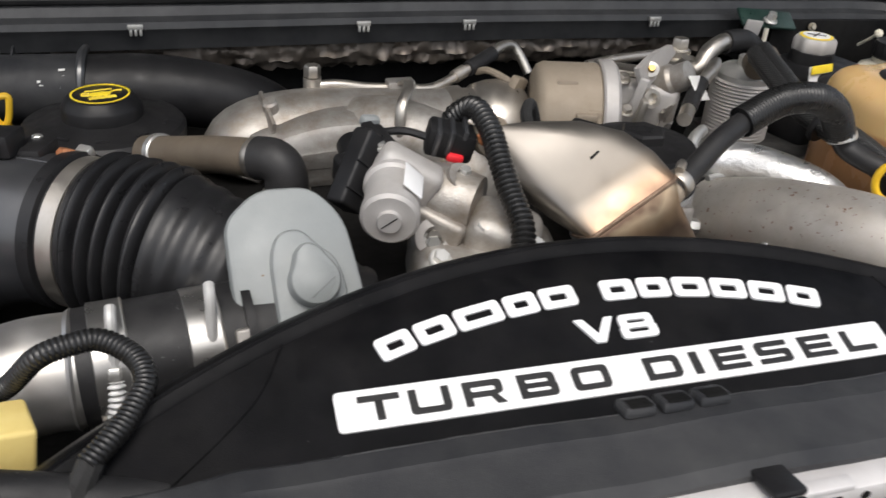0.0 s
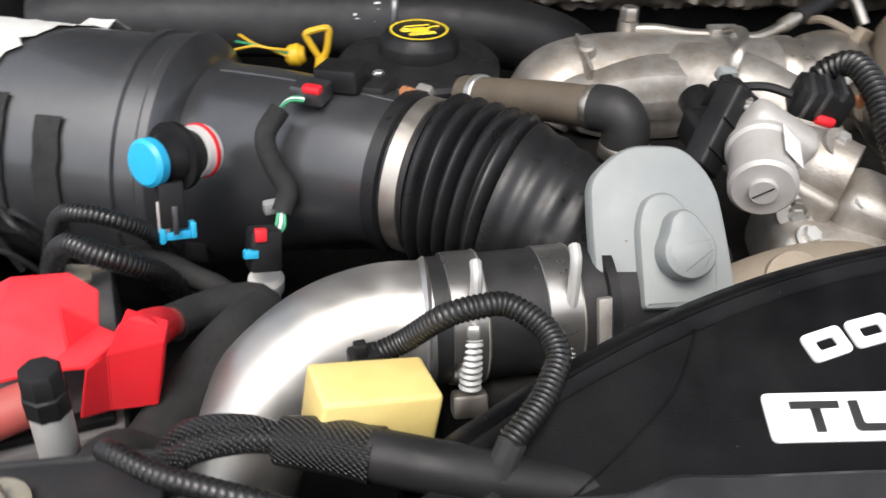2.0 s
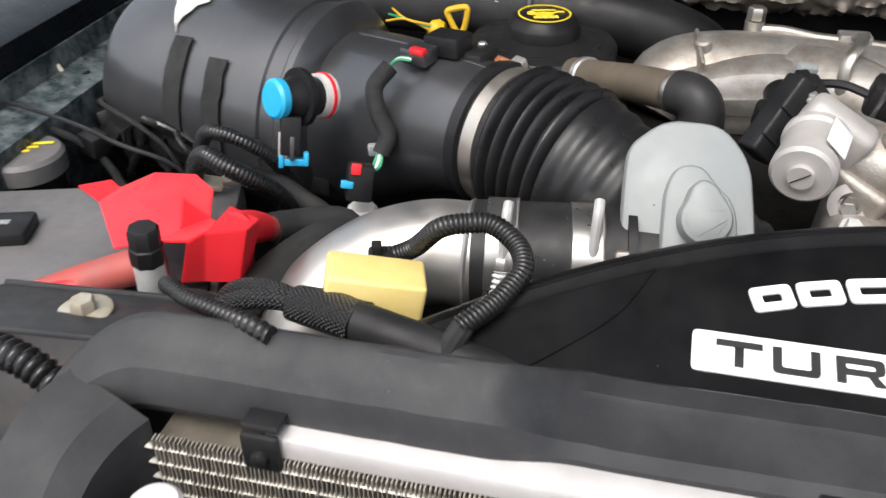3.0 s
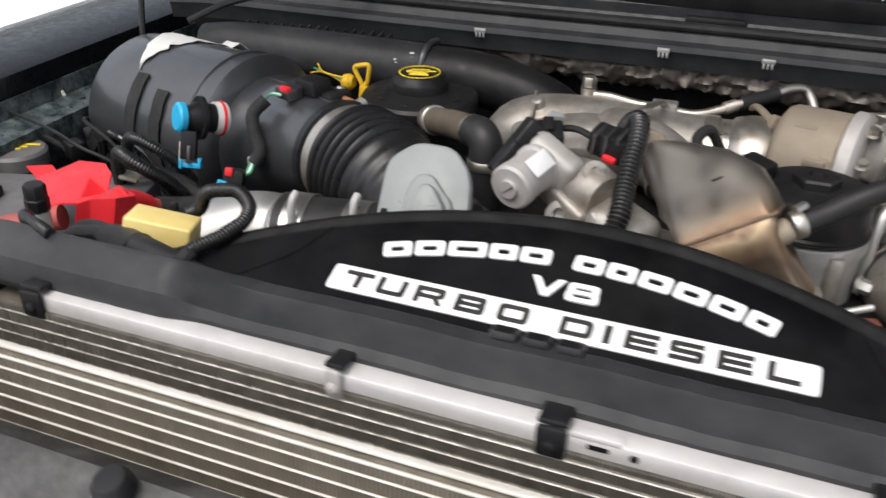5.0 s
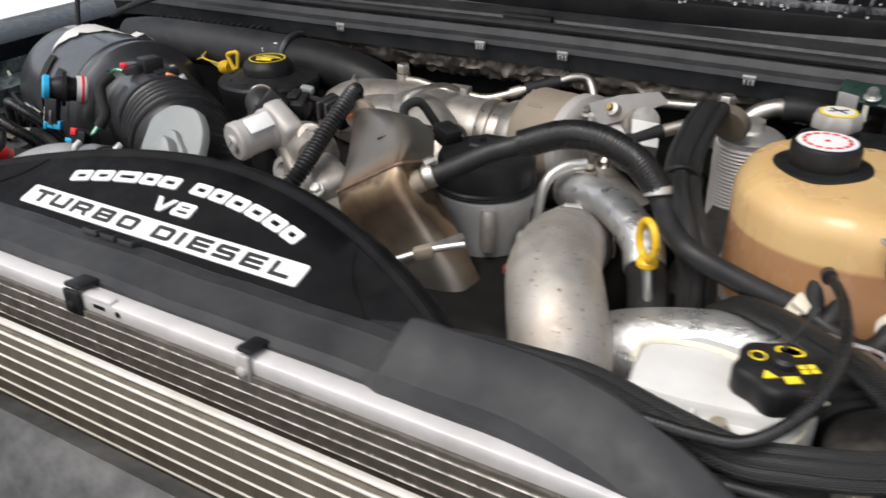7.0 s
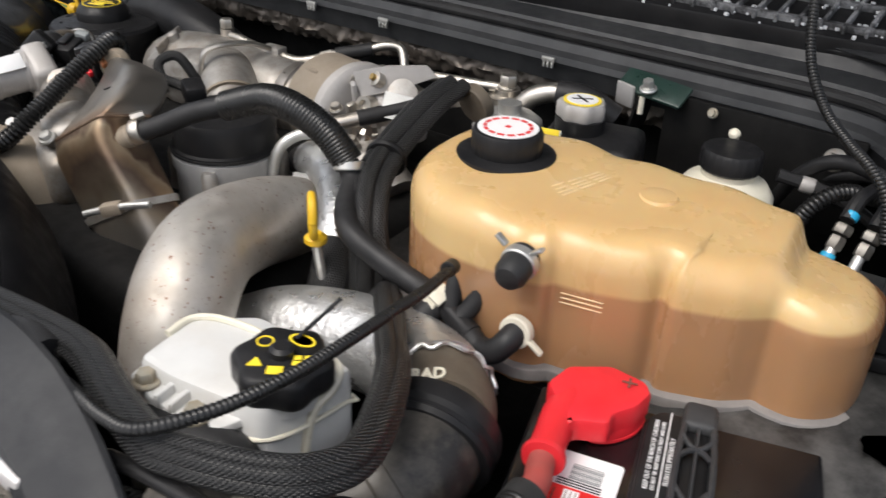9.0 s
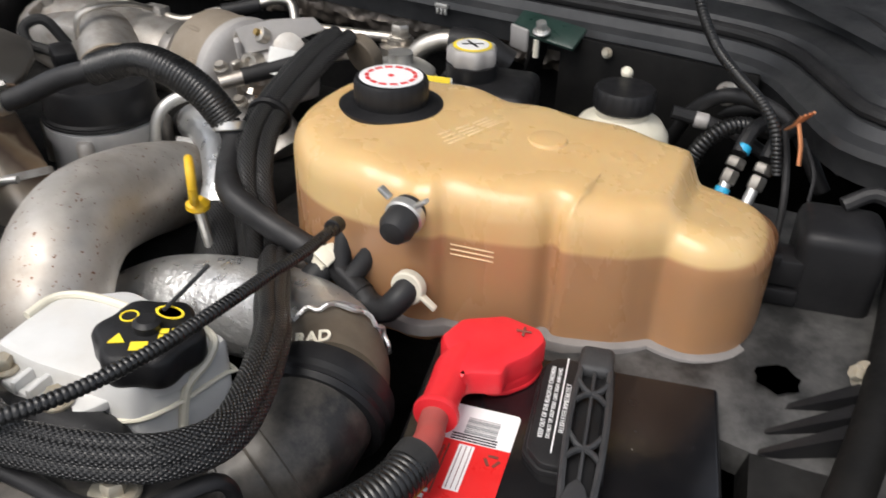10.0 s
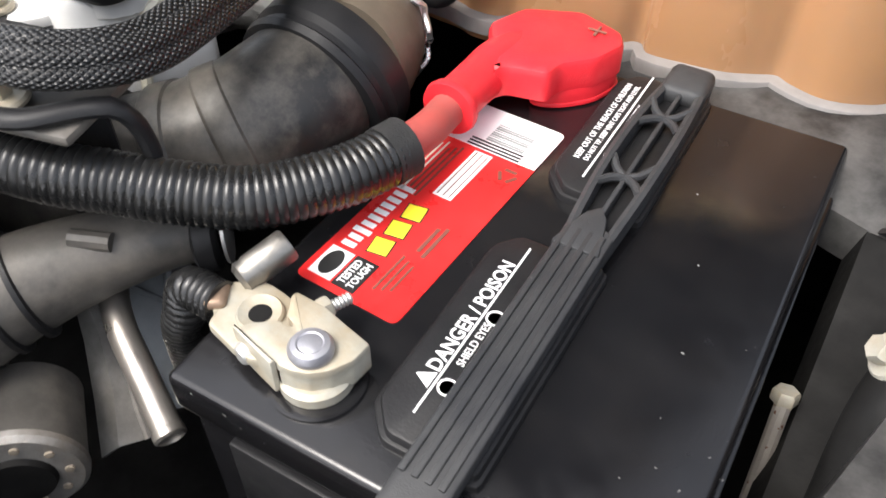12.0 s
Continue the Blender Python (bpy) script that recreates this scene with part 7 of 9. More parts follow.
part("clamp_ear", box((0.016, 0.006, 0.003), pose(0.571, 0.205, 1.147, 0, 40, 10), 0.001), M_CREAM, oc)
for k in range(4):
    for q in range(3):
        ex, ey = 0.531 + 0.0045 * k + 0.0055 * q, 0.292 + 0.019 * q - 0.001 * k
        ez = tank_top(ex, ey)
        part("embossed_line", box((0.0165, 0.0013, 0.0006), pose(ex, ey, ez, 0, 0, 74), 0.0002), M_EMBOSS, tank, "faint embossed print line" if k + q == 0 else "")
for k in range(3):
    part("embossed_line", box((0.030, 0.0005, 0.0011), pose(0.592, 0.2277, 1.185 - 0.0038 * k, 0, 4, 17), 0.0003), M_EMBOSS, tank)
part("moulded_button", lathe([(0.016, -0.001), (0.014, 0.002), (0.006, 0.003), (0, 0.003)], (0.60, 0.325, tank_top(0.60, 0.325)), (0, 0, 1), 24), M_AMBER, tank)

tee = thing("hose_tee", "black plastic hose tee with rubber hoses and a pale clamp", "hose", (0.50, 0.20, 1.1))
part("body", tube([(0.488, 0.208, 1.151), (0.505, 0.202, 1.146), (0.524, 0.196, 1.141)], 0.009, 14, 0.004), M_PLASTIC, tee)
part("barb", tube([(0.500, 0.203, 1.148), (0.496, 0.215, 1.172), (0.494, 0.219, 1.180)], 0.0075, 12, 0.004), M_RUBBER, tee)
part("barb", tube([(0.510, 0.200, 1.146), (0.516, 0.212, 1.160), (0.517, 0.216, 1.168)], 0.0075, 12, 0.004), M_RUBBER, tee)
part("hose", tube([(0.520, 0.197, 1.141), (0.532, 0.194, 1.135), (0.545, 0.192, 1.138), (0.553, 0.195, 1.147), (0.556, 0.206, 1.1535)], 0.0095, 14, 0.004), M_RUBBER, tee)
tc = part("clamp", lathe([(0.0118, -0.006), (0.0128, -0.005), (0.0128, 0.005), (0.0118, 0.006)], (0.487, 0.207, 1.151), (0.8, -0.2, -0.3), 18), M_CREAM, tee, "pale spring clamp")
part("clamp_ear", box((0.014, 0.010, 0.004), pose(0.490, 0.198, 1.160, 20, 30, 0), 0.001), M_CREAM, tc)
part("lower_hose", tube([(0.488, 0.207, 1.150), (0.478, 0.190, 1.135), (0.468, 0.172, 1.115), (0.46, 0.16, 1.08)], 0.0105, 14, 0.006), M_RUBBER, tee)

# master cylinder reservoir and clutch reservoir
brake = thing("brake_reservoir", "black brake fluid reservoir with a grey ribbed cap", "reservoir", (0.46, 0.45, 1.05))
part("body", box((0.092, 0.080, 0.09), pose(0.478, 0.465, 1.162, 0, 0, 12), 0.010, 3), M_PLASTIC, brake)
part("neck", lathe([(0.024, 0), (0.024, 0.014)], (0.464, 0.463, 1.206), (0, 0, 1), 24), M_PLASTIC, brake)
bcap = part("cap", lathe([(0.0215, 0.0), (0.0225, 0.002), (0.0225, 0.012), (0.0205, 0.0155), (0, 0.016)], (0.464, 0.463, 1.220), (0, 0, 1), 48, lobes=7, depth=0.06), M_SILVER, brake, "grey ribbed cap")
part("cap_label", lathe([(0.0180, 0.0158), (0.0180, 0.0166), (0, 0.0166)], (0.464, 0.463, 1.220), (0, 0, 1), 32), M_YELLOW_INK, bcap, "yellow round label")
part("label_centre", lathe([(0.0150, 0.0166), (0.0150, 0.0172), (0, 0.0172)], (0.464, 0.463, 1.220), (0, 0, 1), 28), M_WHITE, bcap)
for a in (35, -35):
    part("cross_mark", box((0.020, 0.0022, 0.0005), pose(0.464, 0.463, 1.2374, 0, 0, a), 0), M_BLACK_INK, bcap)
part("warning_label", box((0.034, 0.0012, 0.030), pose(0.447, 0.4215, 1.200, -12, 0, 14), 0.0003), M_WHITE, brake, "white warning label with a yellow head")
part("label_head", box((0.034, 0.0012, 0.009), pose(0.4465, 0.4200, 1.212, -12, 0, 14), 0.0003), M_YELLOW_INK, brake)
part("union_nut", lathe([(0.013, 0), (0.013, 0.014), (0.008, 0.014), (0.007, 0.004), (0, 0.004)], (0.470, 0.418, 1.188), (0.3, -0.9, 0.3), 6), M_ZINC, brake)
clutch = thing("clutch_reservoir", "cream plastic fluid bottle with a black ribbed cap", "reservoir", (0.605, 0.48, 1.1))
part("bottle", lathe([(0.042, -0.08), (0.044, -0.03), (0.043, -0.012), (0.036, -0.002), (0.024, 0.004), (0.024, 0.012)], (0.605, 0.485, 1.190), (0, 0, 1), 36), M_CREAM, clutch)
part("cap", lathe([(0.0255, 0.010), (0.027, 0.012), (0.027, 0.026), (0.025, 0.029), (0, 0.029)], (0.605, 0.485, 1.190), (0, 0, 1), 96, lobes=24, depth=0.012), M_PLASTIC, clutch, "black ribbed cap")

# power steering reservoir
ps = thing("power_steering_reservoir", "milky white power steering reservoir with a black cap", "reservoir", (0.46, 0.03, 1.1))
out = rounded([(0.419, -0.0075), (0.450, -0.008), (0.513, 0.0020), (0.527, 0.0640), (0.4435, 0.0690), (0.411, 0.0395)], [0.006, 0.01, 0.008, 0.008, 0.008, 0.008], 4)
pm = pose(0, 0, 1.158)
part("tank", prism(out, -0.075, 0.034, pm, 0.005), M_WHITE_TANK, ps)
part("seam", tube([(pm @ V((0.470 + (p[0] - 0.470) * 1.006, 0.030 + (p[1] - 0.030) * 1.006, 0.012)))[:] for p in [*out[::3], out[0]]], 0.0014, 6, 0.006), M_CREAM, ps)
part("raised_rib", tube([(0.4145, 0.018, 1.1915), (0.4135, 0.036, 1.1925), (0.424, 0.046, 1.1930), (0.442, 0.051, 1.1930), (0.460, 0.053, 1.1925), (0.474, 0.051, 1.1915)], 0.0026, 8, 0.004), M_CREAM, ps)
part("side_rib", tube([(0.495, 0.064, 1.1915), (0.519, 0.058, 1.1915), (0.5245, 0.046, 1.186), (0.5215, 0.031, 1.173), (0.519, 0.022, 1.12)], 0.0028, 8, 0.004), M_CREAM, ps, "tan moulded rib")
PC = V((0.5015, 0.0300, 1.191))
part("neck", lathe([(0.022, -0.010), (0.022, 0.006)], PC, (0.03, 0, 1), 24), M_WHITE_TANK, ps)
pcap = part("cap", lathe([(0.0265, 0.0), (0.028, 0.003), (0.028, 0.015), (0.0265, 0.018), (0.024, 0.0195), (0, 0.0195)], PC, (0.03, 0, 1), 60, lobes=6, depth=0.07), M_PLASTIC, ps, "black lobed cap with yellow symbols")
part("hub", lathe([(0.0075, 0.019), (0.0075, 0.0235), (0.005, 0.0255), (0, 0.0255)], PC, (0.03, 0, 1), 20), M_PLASTIC, pcap)
cm2 = Matrix.Translation(PC + V((0, 0, 0.0198))) @ pose(0, 0, 0, 0, 0, 35)
tri_ = rounded([(-0.0045, -0.004), (0.0045, -0.004), (0, 0.004)], 0.0006, 2)
part("warning_symbol", prism(tri_, 0, 0.0006, cm2 @ Matrix.Translation((-0.013, -0.009, 0))), M_YELLOW_INK, pcap)
part("book_symbol", box((0.009, 0.007, 0.0006), cm2 @ Matrix.Translation((-0.001, -0.016, 0)), 0.0002), M_YELLOW_INK, pcap)
for dx in (0.010, 0.016):
    for dy in (-0.009, -0.004):
        part("symbol_cell", box((0.0048, 0.004, 0.0006), cm2 @ Matrix.Translation((dx, dy, 0)), 0.0002), M_YELLOW_INK, pcap)
part("wheel_symbol", lathe([(0.0042, 0.0), (0.0042, 0.0006), (0.0052, 0.0006), (0.0052, 0.0)], cm2 @ V((-0.011, 0.010, 0)), (0, 0, 1), 20), M_YELLOW_INK, pcap)
oval = part("badge_oval", lathe([(0.0042, 0.0), (0.0042, 0.0006), (0.0052, 0.0006), (0.0052, 0.0)], (0, 0, 0), (0, 0, 1), 24), M_YELLOW_INK, pcap)
oval.data.transform(cm2 @ Matrix.Translation((0.010, 0.012, 0)) @ pose(0, 0, 0, 0, 0, -30) @ Matrix.Diagonal((1.7, 1, 1, 1)))
part("mount_ear", prism(rounded([(0.414, 0.004), (0.417, -0.014), (0.440, -0.019), (0.486, -0.022), (0.496, -0.010), (0.500, 0.004)], 0.005, 3), 1.176, 1.181, bevel=0.0015), M_WHITE_TANK, ps)
for x in (0.450, 0.462):
    part("ear_rib", box((0.004, 0.018, 0.008), pose(x, -0.012, 1.183, 0, 0, 8), 0.0015), M_WHITE_TANK, ps)
for x, y in ((0.432, -0.0125), (0.478, -0.0150)):
    part("bolt", hexhead(0.006, 0.007, (x, y, 1.1830), (0, 0, 1), 0.0085), M_TERMINAL, ps)
part("hose_boot", tube([(0.425, -0.020, 1.150, 0.014), (0.452, -0.024, 1.160, 0.017), (0.480, -0.020, 1.164, 0.018), (0.505, -0.012, 1.160, 0.015), (0.515, -0.010, 1.13, 0.012)], 0.016, 18, 0.005), M_RUBBER, ps, "black rubber hose boot")
solo("cable_tail", tube([(0.4985, 0.045, 1.211), (0.505, 0.057, 1.221), (0.512, 0.069, 1.232)], 0.0013, 6, 0.003), M_RUBBER, "thin black cable tie tail", "cable tie")

# braided loop and thin corrugated cable across the reservoir
loopb = thing("braided_loop", "wide loop of black braided harness round the reservoir", "cable", (0.5, 0.0, 1.1))
LP = [(0.240, -0.030, 1.182), (0.312, -0.030, 1.196), (0.378, -0.027, 1.199), (0.410, -0.030, 1.200), (0.455, -0.0455, 1.202), (0.4978, -0.0554, 1.203), (0.522, -0.0527, 1.206), (0.5405, -0.0475, 1.207), (0.5555, -0.0410, 1.207), (0.570, -0.0325, 1.207), (0.5765, -0.0228, 1.205), (0.5818, -0.0094, 1.203), (0.5800, 0.0077, 1.200), (0.5705, 0.0315, 1.198), (0.557, 0.0565, 1.195), (0.538, 0.085, 1.189), (0.514, 0.112, 1.181), (0.490, 0.142, 1.172), (0.464, 0.172, 1.160), (0.445, 0.195, 1.146), (0.420, 0.214, 1.12)]
for k, (du, dz) in enumerate(((-0.0052, 0.000), (-0.0018, 0.0050), (0.0036, 0.0028), (0.0062, -0.0030), (0.0, -0.0052))):
    pts = []
    for i, p in enumerate(LP):
        a, b = np.array(LP[max(i - 1, 0)]), np.array(LP[min(i + 1, len(LP) - 1)])
        d = (b - a)[:2] / np.linalg.norm((b - a)[:2])
        pts.append((p[0] + d[1] * du, p[1] - d[0] * du, p[2] + dz))
    part("strand", tube(pts, 0.0054, 14, 0.005), M_BRAID, loopb)
tl = thing("thin_loom", "thin black corrugated cable over the reservoir", "cable", (0.48, 0.0, 1.19))
part("sleeve", tube([(0.24, -0.036, 1.165), (0.300, -0.040, 1.180), (0.3447, -0.0480, 1.189), (0.405, -0.0526, 1.200), (0.445, -0.0610, 1.211), (0.478, -0.0670, 1.217), (0.502, -0.0630, 1.220), (0.521, -0.0300, 1.221), (0.530, 0.012, 1.221), (0.531, 0.062, 1.219), (0.526, 0.102, 1.213), (0.521, 0.135, 1.206), (0.513, 0.168, 1.199), (0.505, 0.196, 1.192)], 0.0038, 12, rib=(0.0030, 0.0006)), M_LOOM, tl)
part("end_clip", lathe([(0.0052, -0.006), (0.0060, -0.005), (0.0060, 0.005), (0.0052, 0.006)], (0.5055, 0.191, 1.1935), (-0.2, 0.9, -0.2), 14), M_PLASTIC, tl)
solo("rubber_conduit", tube([(0.18, -0.026, 1.166), (0.24, -0.024, 1.176), (0.30, -0.028, 1.187), (0.36, -0.036, 1.196), (0.385, -0.042, 1.197)], 0.0105, 14, 0.008), M_RUBBER, "grey-black rubber conduit behind the shield", "cable")

# intercooler hose: foil wrap, lettered coupler, plastic elbow to the radiator
foilb = thing("foil_hose", "silver foil wrapped hose with a lettered rubber coupler", "hose", (0.45, 0.15, 1.0))
FP = [(0.335, 0.160, 1.075), (0.365, 0.168, 1.090), (0.410, 0.177, 1.100), (0.460, 0.177, 1.109), (0.506, 0.162, 1.119), (0.533, 0.143, 1.127)]
part("foil_wrap", tube(FP, 0.038, 36, 0.006), M_FOIL, foilb)
frill = []
fm = frame_of((0.534, 0.142, 1.1275), (0.62, -0.76, 0.06))
for k in range(41):
    a = 2 * math.pi * k / 40
    r = 0.0388 + 0.0010 * math.sin(k * 2.7)
    frill.append((fm @ V((r * math.cos(a), r * math.sin(a), 0.003 * math.sin(k * 1.9))))[:])
part("frayed_edge", tube(frill, 0.0016, 6, 0.003, cap=False), M_FOIL, foilb)
part("coupler", tube([(0.529, 0.145, 1.126), (0.539, 0.137, 1.128), (0.550, 0.124, 1.131), (0.558, 0.108, 1.133)], 0.0362, 36, 0.005), M_BROWN_HOSE, foilb)
rm = frame_of((0.5465, 0.1110, 1.1686), (-0.06, -0.20, 0.97), (-0.53, 0.84, 0))
part("lettering", letters("RAD", 0.0125, rm, 0.0006, 1, 0.0004, fit=(0.022, 0.0095)), M_CREAM, foilb, "worn pale lettering")
part("ring", lathe([(0.0385, -0.010), (0.042, -0.009), (0.0435, -0.004), (0.0435, 0.004), (0.041, 0.007), (0.041, 0.010), (0.043, 0.012), (0.042, 0.016), (0.036, 0.018)], (0.560, 0.102, 1.133), (0.22, -0.92, -0.20), 44), M_PLASTIC, foilb, "black plastic coupling ring")
part("elbow", tube([(0.561, 0.100, 1.132, 0.0355), (0.566, 0.079, 1.133, 0.036), (0.5665, 0.0555, 1.129, 0.036), (0.558, 0.033, 1.122, 0.0355), (0.5425, 0.0155, 1.114, 0.0355), (0.517, 0.003, 1.103, 0.0355), (0.490, -0.008, 1.088, 0.036), (0.46, -0.02, 1.07, 0.036)], 0.036, 40, 0.005), M_ELBOW, foilb)
for c0, d0, r0 in (((0.5615, 0.0395, 1.1245), (-0.38, -0.88, -0.28), 0.0368), ((0.5475, 0.0200, 1.1165), (-0.62, -0.72, -0.31), 0.0368)):
    part("moulded_ring", lathe([(r0 - 0.002, -0.012), (r0, -0.0105), (r0 + 0.0006, 0.0), (r0, 0.001), (r0 - 0.002, 0.0025)], c0, d0, 44), M_ELBOW, foilb)
cuff = part("retaining_band", lathe([(0.0365, -0.007), (0.0388, -0.006), (0.0388, 0.006), (0.0365, 0.007)], (0.5270, 0.0075, 1.1075), (-0.82, -0.47, -0.32), 44), M_ELBOW, foilb)
part("band_edge", lathe([(0.0386, 0.0045), (0.0400, 0.005), (0.0400, 0.0075), (0.0386, 0.008)], (0.5270, 0.0075, 1.1075), (-0.82, -0.47, -0.32), 44), M_PLASTIC, cuff)
tray = thing("radiator_bracket", "dusty black plastic radiator bracket with a pale bolt", "bracket", (0.50, -0.06, 1.05))
part("arm", tube([(0.470, -0.066, 1.186), (0.4956, -0.0639, 1.189), (0.5217, -0.0618, 1.190), (0.5446, -0.0609, 1.190), (0.564, -0.0542, 1.190), (0.5773, -0.0444, 1.190), (0.5851, -0.0276, 1.190), (0.5905, -0.0167, 1.188), (0.5925, -0.0110, 1.178), (0.591, -0.008, 1.162)], 0.0050, 12, 0.005, squash=0.75), M_PLASTIC, tray)
part("plate", box((0.092, 0.044, 0.005), pose(0.542, -0.040, 1.1840, 0, 0, 28), 0.002), M_NECK, tray)
part("web", box((0.09, 0.004, 0.05), pose(0.529, -0.034, 1.159, 0, 0, 28), 0.002), M_PLASTIC, tray)
part("bolt", hexhead(0.006, 0.007, (0.5565, -0.0455, 1.1900), (0, 0, 1), 0.0120), M_TERMINAL, tray, "pale flanged bolt")

# ---- the new battery ----
BU, BW = V((0.272, -0.962, 0)), V((-0.962, -0.272, 0))
BO = V((0.764, 0.252, 1.122))
bat = thing("battery", "black car battery with a red label and carrying strap", "battery", (0.71, 0.09, 0.93))


def bp(s, w, h=0.0):
    """A point on the battery: s from its back edge, w from its outer edge, h above the lid."""
    return BO + BU * s + BW * w + V((0, 0, h))


def bframe(s, w, h=0.0, turn=0.0):
    """A pose on the lid: x towards the back, y to the inner side."""
    x, y = -BU, BW
    m = Matrix((x, y, V((0, 0, 1)))).transposed().to_4x4()
    m.translation = bp(s, w, h)
    return m @ pose(0, 0, 0, 0, 0, turn)


part("case", box((0.255, 0.182, 0.165), bframe(0.132, 0.0940, -0.098), 0.004), M_BATTERY, bat)
part("lid", box((0.264, 0.188, 0.020), bframe(0.132, 0.0935, -0.010), 0.003, 3), M_BATTERY, bat)
part("lid_step", box((0.266, 0.004, 0.008), bframe(0.132, -0.001, -0.016), 0.001), M_BATTERY, bat)
part("front_recess", box((0.004, 0.11, 0.05), bframe(0.2610, 0.11, -0.055), 0.001), M_PLASTIC, bat)
for s0, s1 in ((0.006, 0.104), (0.140, 0.247)):
    out = rounded([(-(s1 - s0) / 2, -0.019), ((s1 - s0) / 2, -0.019), ((s1 - s0) / 2, 0.018), ((s1 - s0) / 2 - 0.010, 0.026), (-(s1 - s0) / 2 + 0.012, 0.026), (-(s1 - s0) / 2, 0.016)], 0.003, 2)
    v = part("vent_cover", prism(out, -0.001, 0.0075, bframe((s0 + s1) / 2, 0.086), 0.0015), M_PLASTIC, bat, "black vent cap strip with white warning print")
    part("vent_foot", prism([(p[0] * 1.03, p[1] * 1.08) for p in out], -0.001, 0.0035, bframe((s0 + s1) / 2, 0.086), 0.001), M_PLASTIC, bat)
# white warning print on the vent strips, read from the inner side
lm = bframe(0.193, 0.1015, 0.0078)
part("warning_print", letters("DANGER / POISON", 0.0088, bframe(0.1870, 0.1013, 0.0078), 0.00015, 1, 0.00012, fit=(0.0600, 0.0058)), M_LETTER, bat, "white warning lettering")
part("warning_line", box((0.0900, 0.0008, 0.0004), bframe(0.191, 0.0974, 0.0078), 0), M_LETTER, bat)
part("warning_print", letters("SHIELD EYES", 0.0045, bframe(0.200, 0.0935, 0.0078), 0.00015, 0.9, 0.0), M_LETTER, bat)
part("warning_triangle", prism(rounded([(-0.0038, -0.0032), (0.0038, -0.0032), (0, 0.0036)], 0.0004, 2), 0, 0.0003, bframe(0.2215, 0.1018, 0.0078)), M_LETTER, bat)
for k in range(2):
    part("symbol", lathe([(0.0030, 0.0), (0.0030, 0.0003), (0.0038, 0.0003), (0.0038, 0.0)], bp(0.2215 - 0.036 * k, 0.0925, 0.0078), (0, 0, 1), 18), M_LETTER, bat)
lm = bframe(0.050, 0.1010, 0.0078)
part("warning_print", letters("KEEP OUT OF THE REACH OF CHILDREN", 0.0042, lm @ Matrix.Translation((0, 0.0042, 0)), 0.00015, 0.86, 0.0), M_LETTER, bat)
part("warning_print", letters("DO NOT TIP. KEEP VENT CAPS TIGHT AND LEVEL", 0.0036, lm @ Matrix.Translation((0, -0.0002, 0)), 0.00015, 0.82, 0.0), M_LETTER, bat)
part("warning_line", box((0.088, 0.0009, 0.0004), lm @ Matrix.Translation((0, -0.0038, 0)), 0), M_LETTER, bat)
part("warning_print", letters("FLUSH EYES IMMEDIATELY", 0.0045, lm @ Matrix.Translation((-0.004, -0.0075, 0)), 0.00015, 0.86, 0.0), M_LETTER, bat)
# label
label = part("label", prism(rounded([(-0.070, -0.025), (0.070, -0.025), (0.070, 0.025), (-0.070, 0.025)], 0.0035, 3), 0, 0.0004, bframe(0.133, 0.1465, 0.0001)), M_RED_INK, bat, "red and white battery label")
part("white_panel", prism(rounded([(-0.0155, -0.025), (0.0155, -0.025), (0.0155, 0.025), (-0.0155, 0.025)], [0.0005, 0.0035, 0.0035, 0.0005], 3), 0, 0.0003, bframe(0.0785, 0.1465, 0.0005)), M_WHITE, label, "white price panel")
for k in range(9):
    part("code_bar", box((0.0006 + 0.0004 * (k % 3), 0.020, 0.0002), bframe(0.0735 + 0.0016 * k, 0.1420, 0.0009), 0), M_GREY, label)
for k in range(3):
    part("print_bar", box((0.0012, 0.028, 0.0002), bframe(0.0885 + 0.0022 * k, 0.1445, 0.0009), 0), M_BLACK_INK, label)
for k in range(10):
    part("wordmark_bar", box((0.0030, 0.0088 if k in (0, 7) else 0.0066, 0.0003), bframe(0.1365 + 0.0046 * k, 0.1632, 0.0007), 0.0001, 1), M_LETTER, label, "white maker's wordmark bar" if k == 0 else "")
for k in range(3):
    part("name_bar", box((0.0090, 0.0088, 0.0003), bframe(0.1475 + 0.0122 * k, 0.1510, 0.0007, 10), 0.0001, 1), M_YELLOW_INK, label, "yellow product name bar" if k == 0 else "")
    part("name_edge", box((0.0102, 0.0100, 0.0002), bframe(0.1475 + 0.0122 * k, 0.1510, 0.0005, 10), 0), M_BLACK_INK, label)
part("badge_panel", box((0.017, 0.0115, 0.0003), bframe(0.1905, 0.1625, 0.0007), 0), M_LETTER, label)
ov = part("badge_oval", lathe([(0.0042, 0), (0.0042, 0.0003), (0, 0.0003)], (0, 0, 0), (0, 0, 1), 24), M_BLACK_INK, label)
ov.data.transform(bframe(0.1905, 0.1625, 0.0009) @ Matrix.Diagonal((1.7, 1, 1, 1)))
part("slogan_panel", box((0.018, 0.011, 0.0003), bframe(0.1905, 0.1502, 0.0007), 0), M_BLACK_INK, label)
part("slogan", letters("TESTED", 0.0048, bframe(0.1905, 0.1526, 0.0010), 0.0001, 0.85, 0.0001), M_LETTER, label)
part("slogan", letters("TOUGH", 0.0048, bframe(0.1905, 0.1478, 0.0010), 0.0001, 0.85, 0.0001), M_LETTER, label)
part("form_panel", box((0.036, 0.0095, 0.0003), bframe(0.1145, 0.1470, 0.0007), 0), M_WHITE, label)
for k in range(3):
    part("form_line", box((0.034, 0.0005, 0.0003), bframe(0.1145, 0.1440 + 0.003 * k, 0.0009), 0), M_GASKET, label)
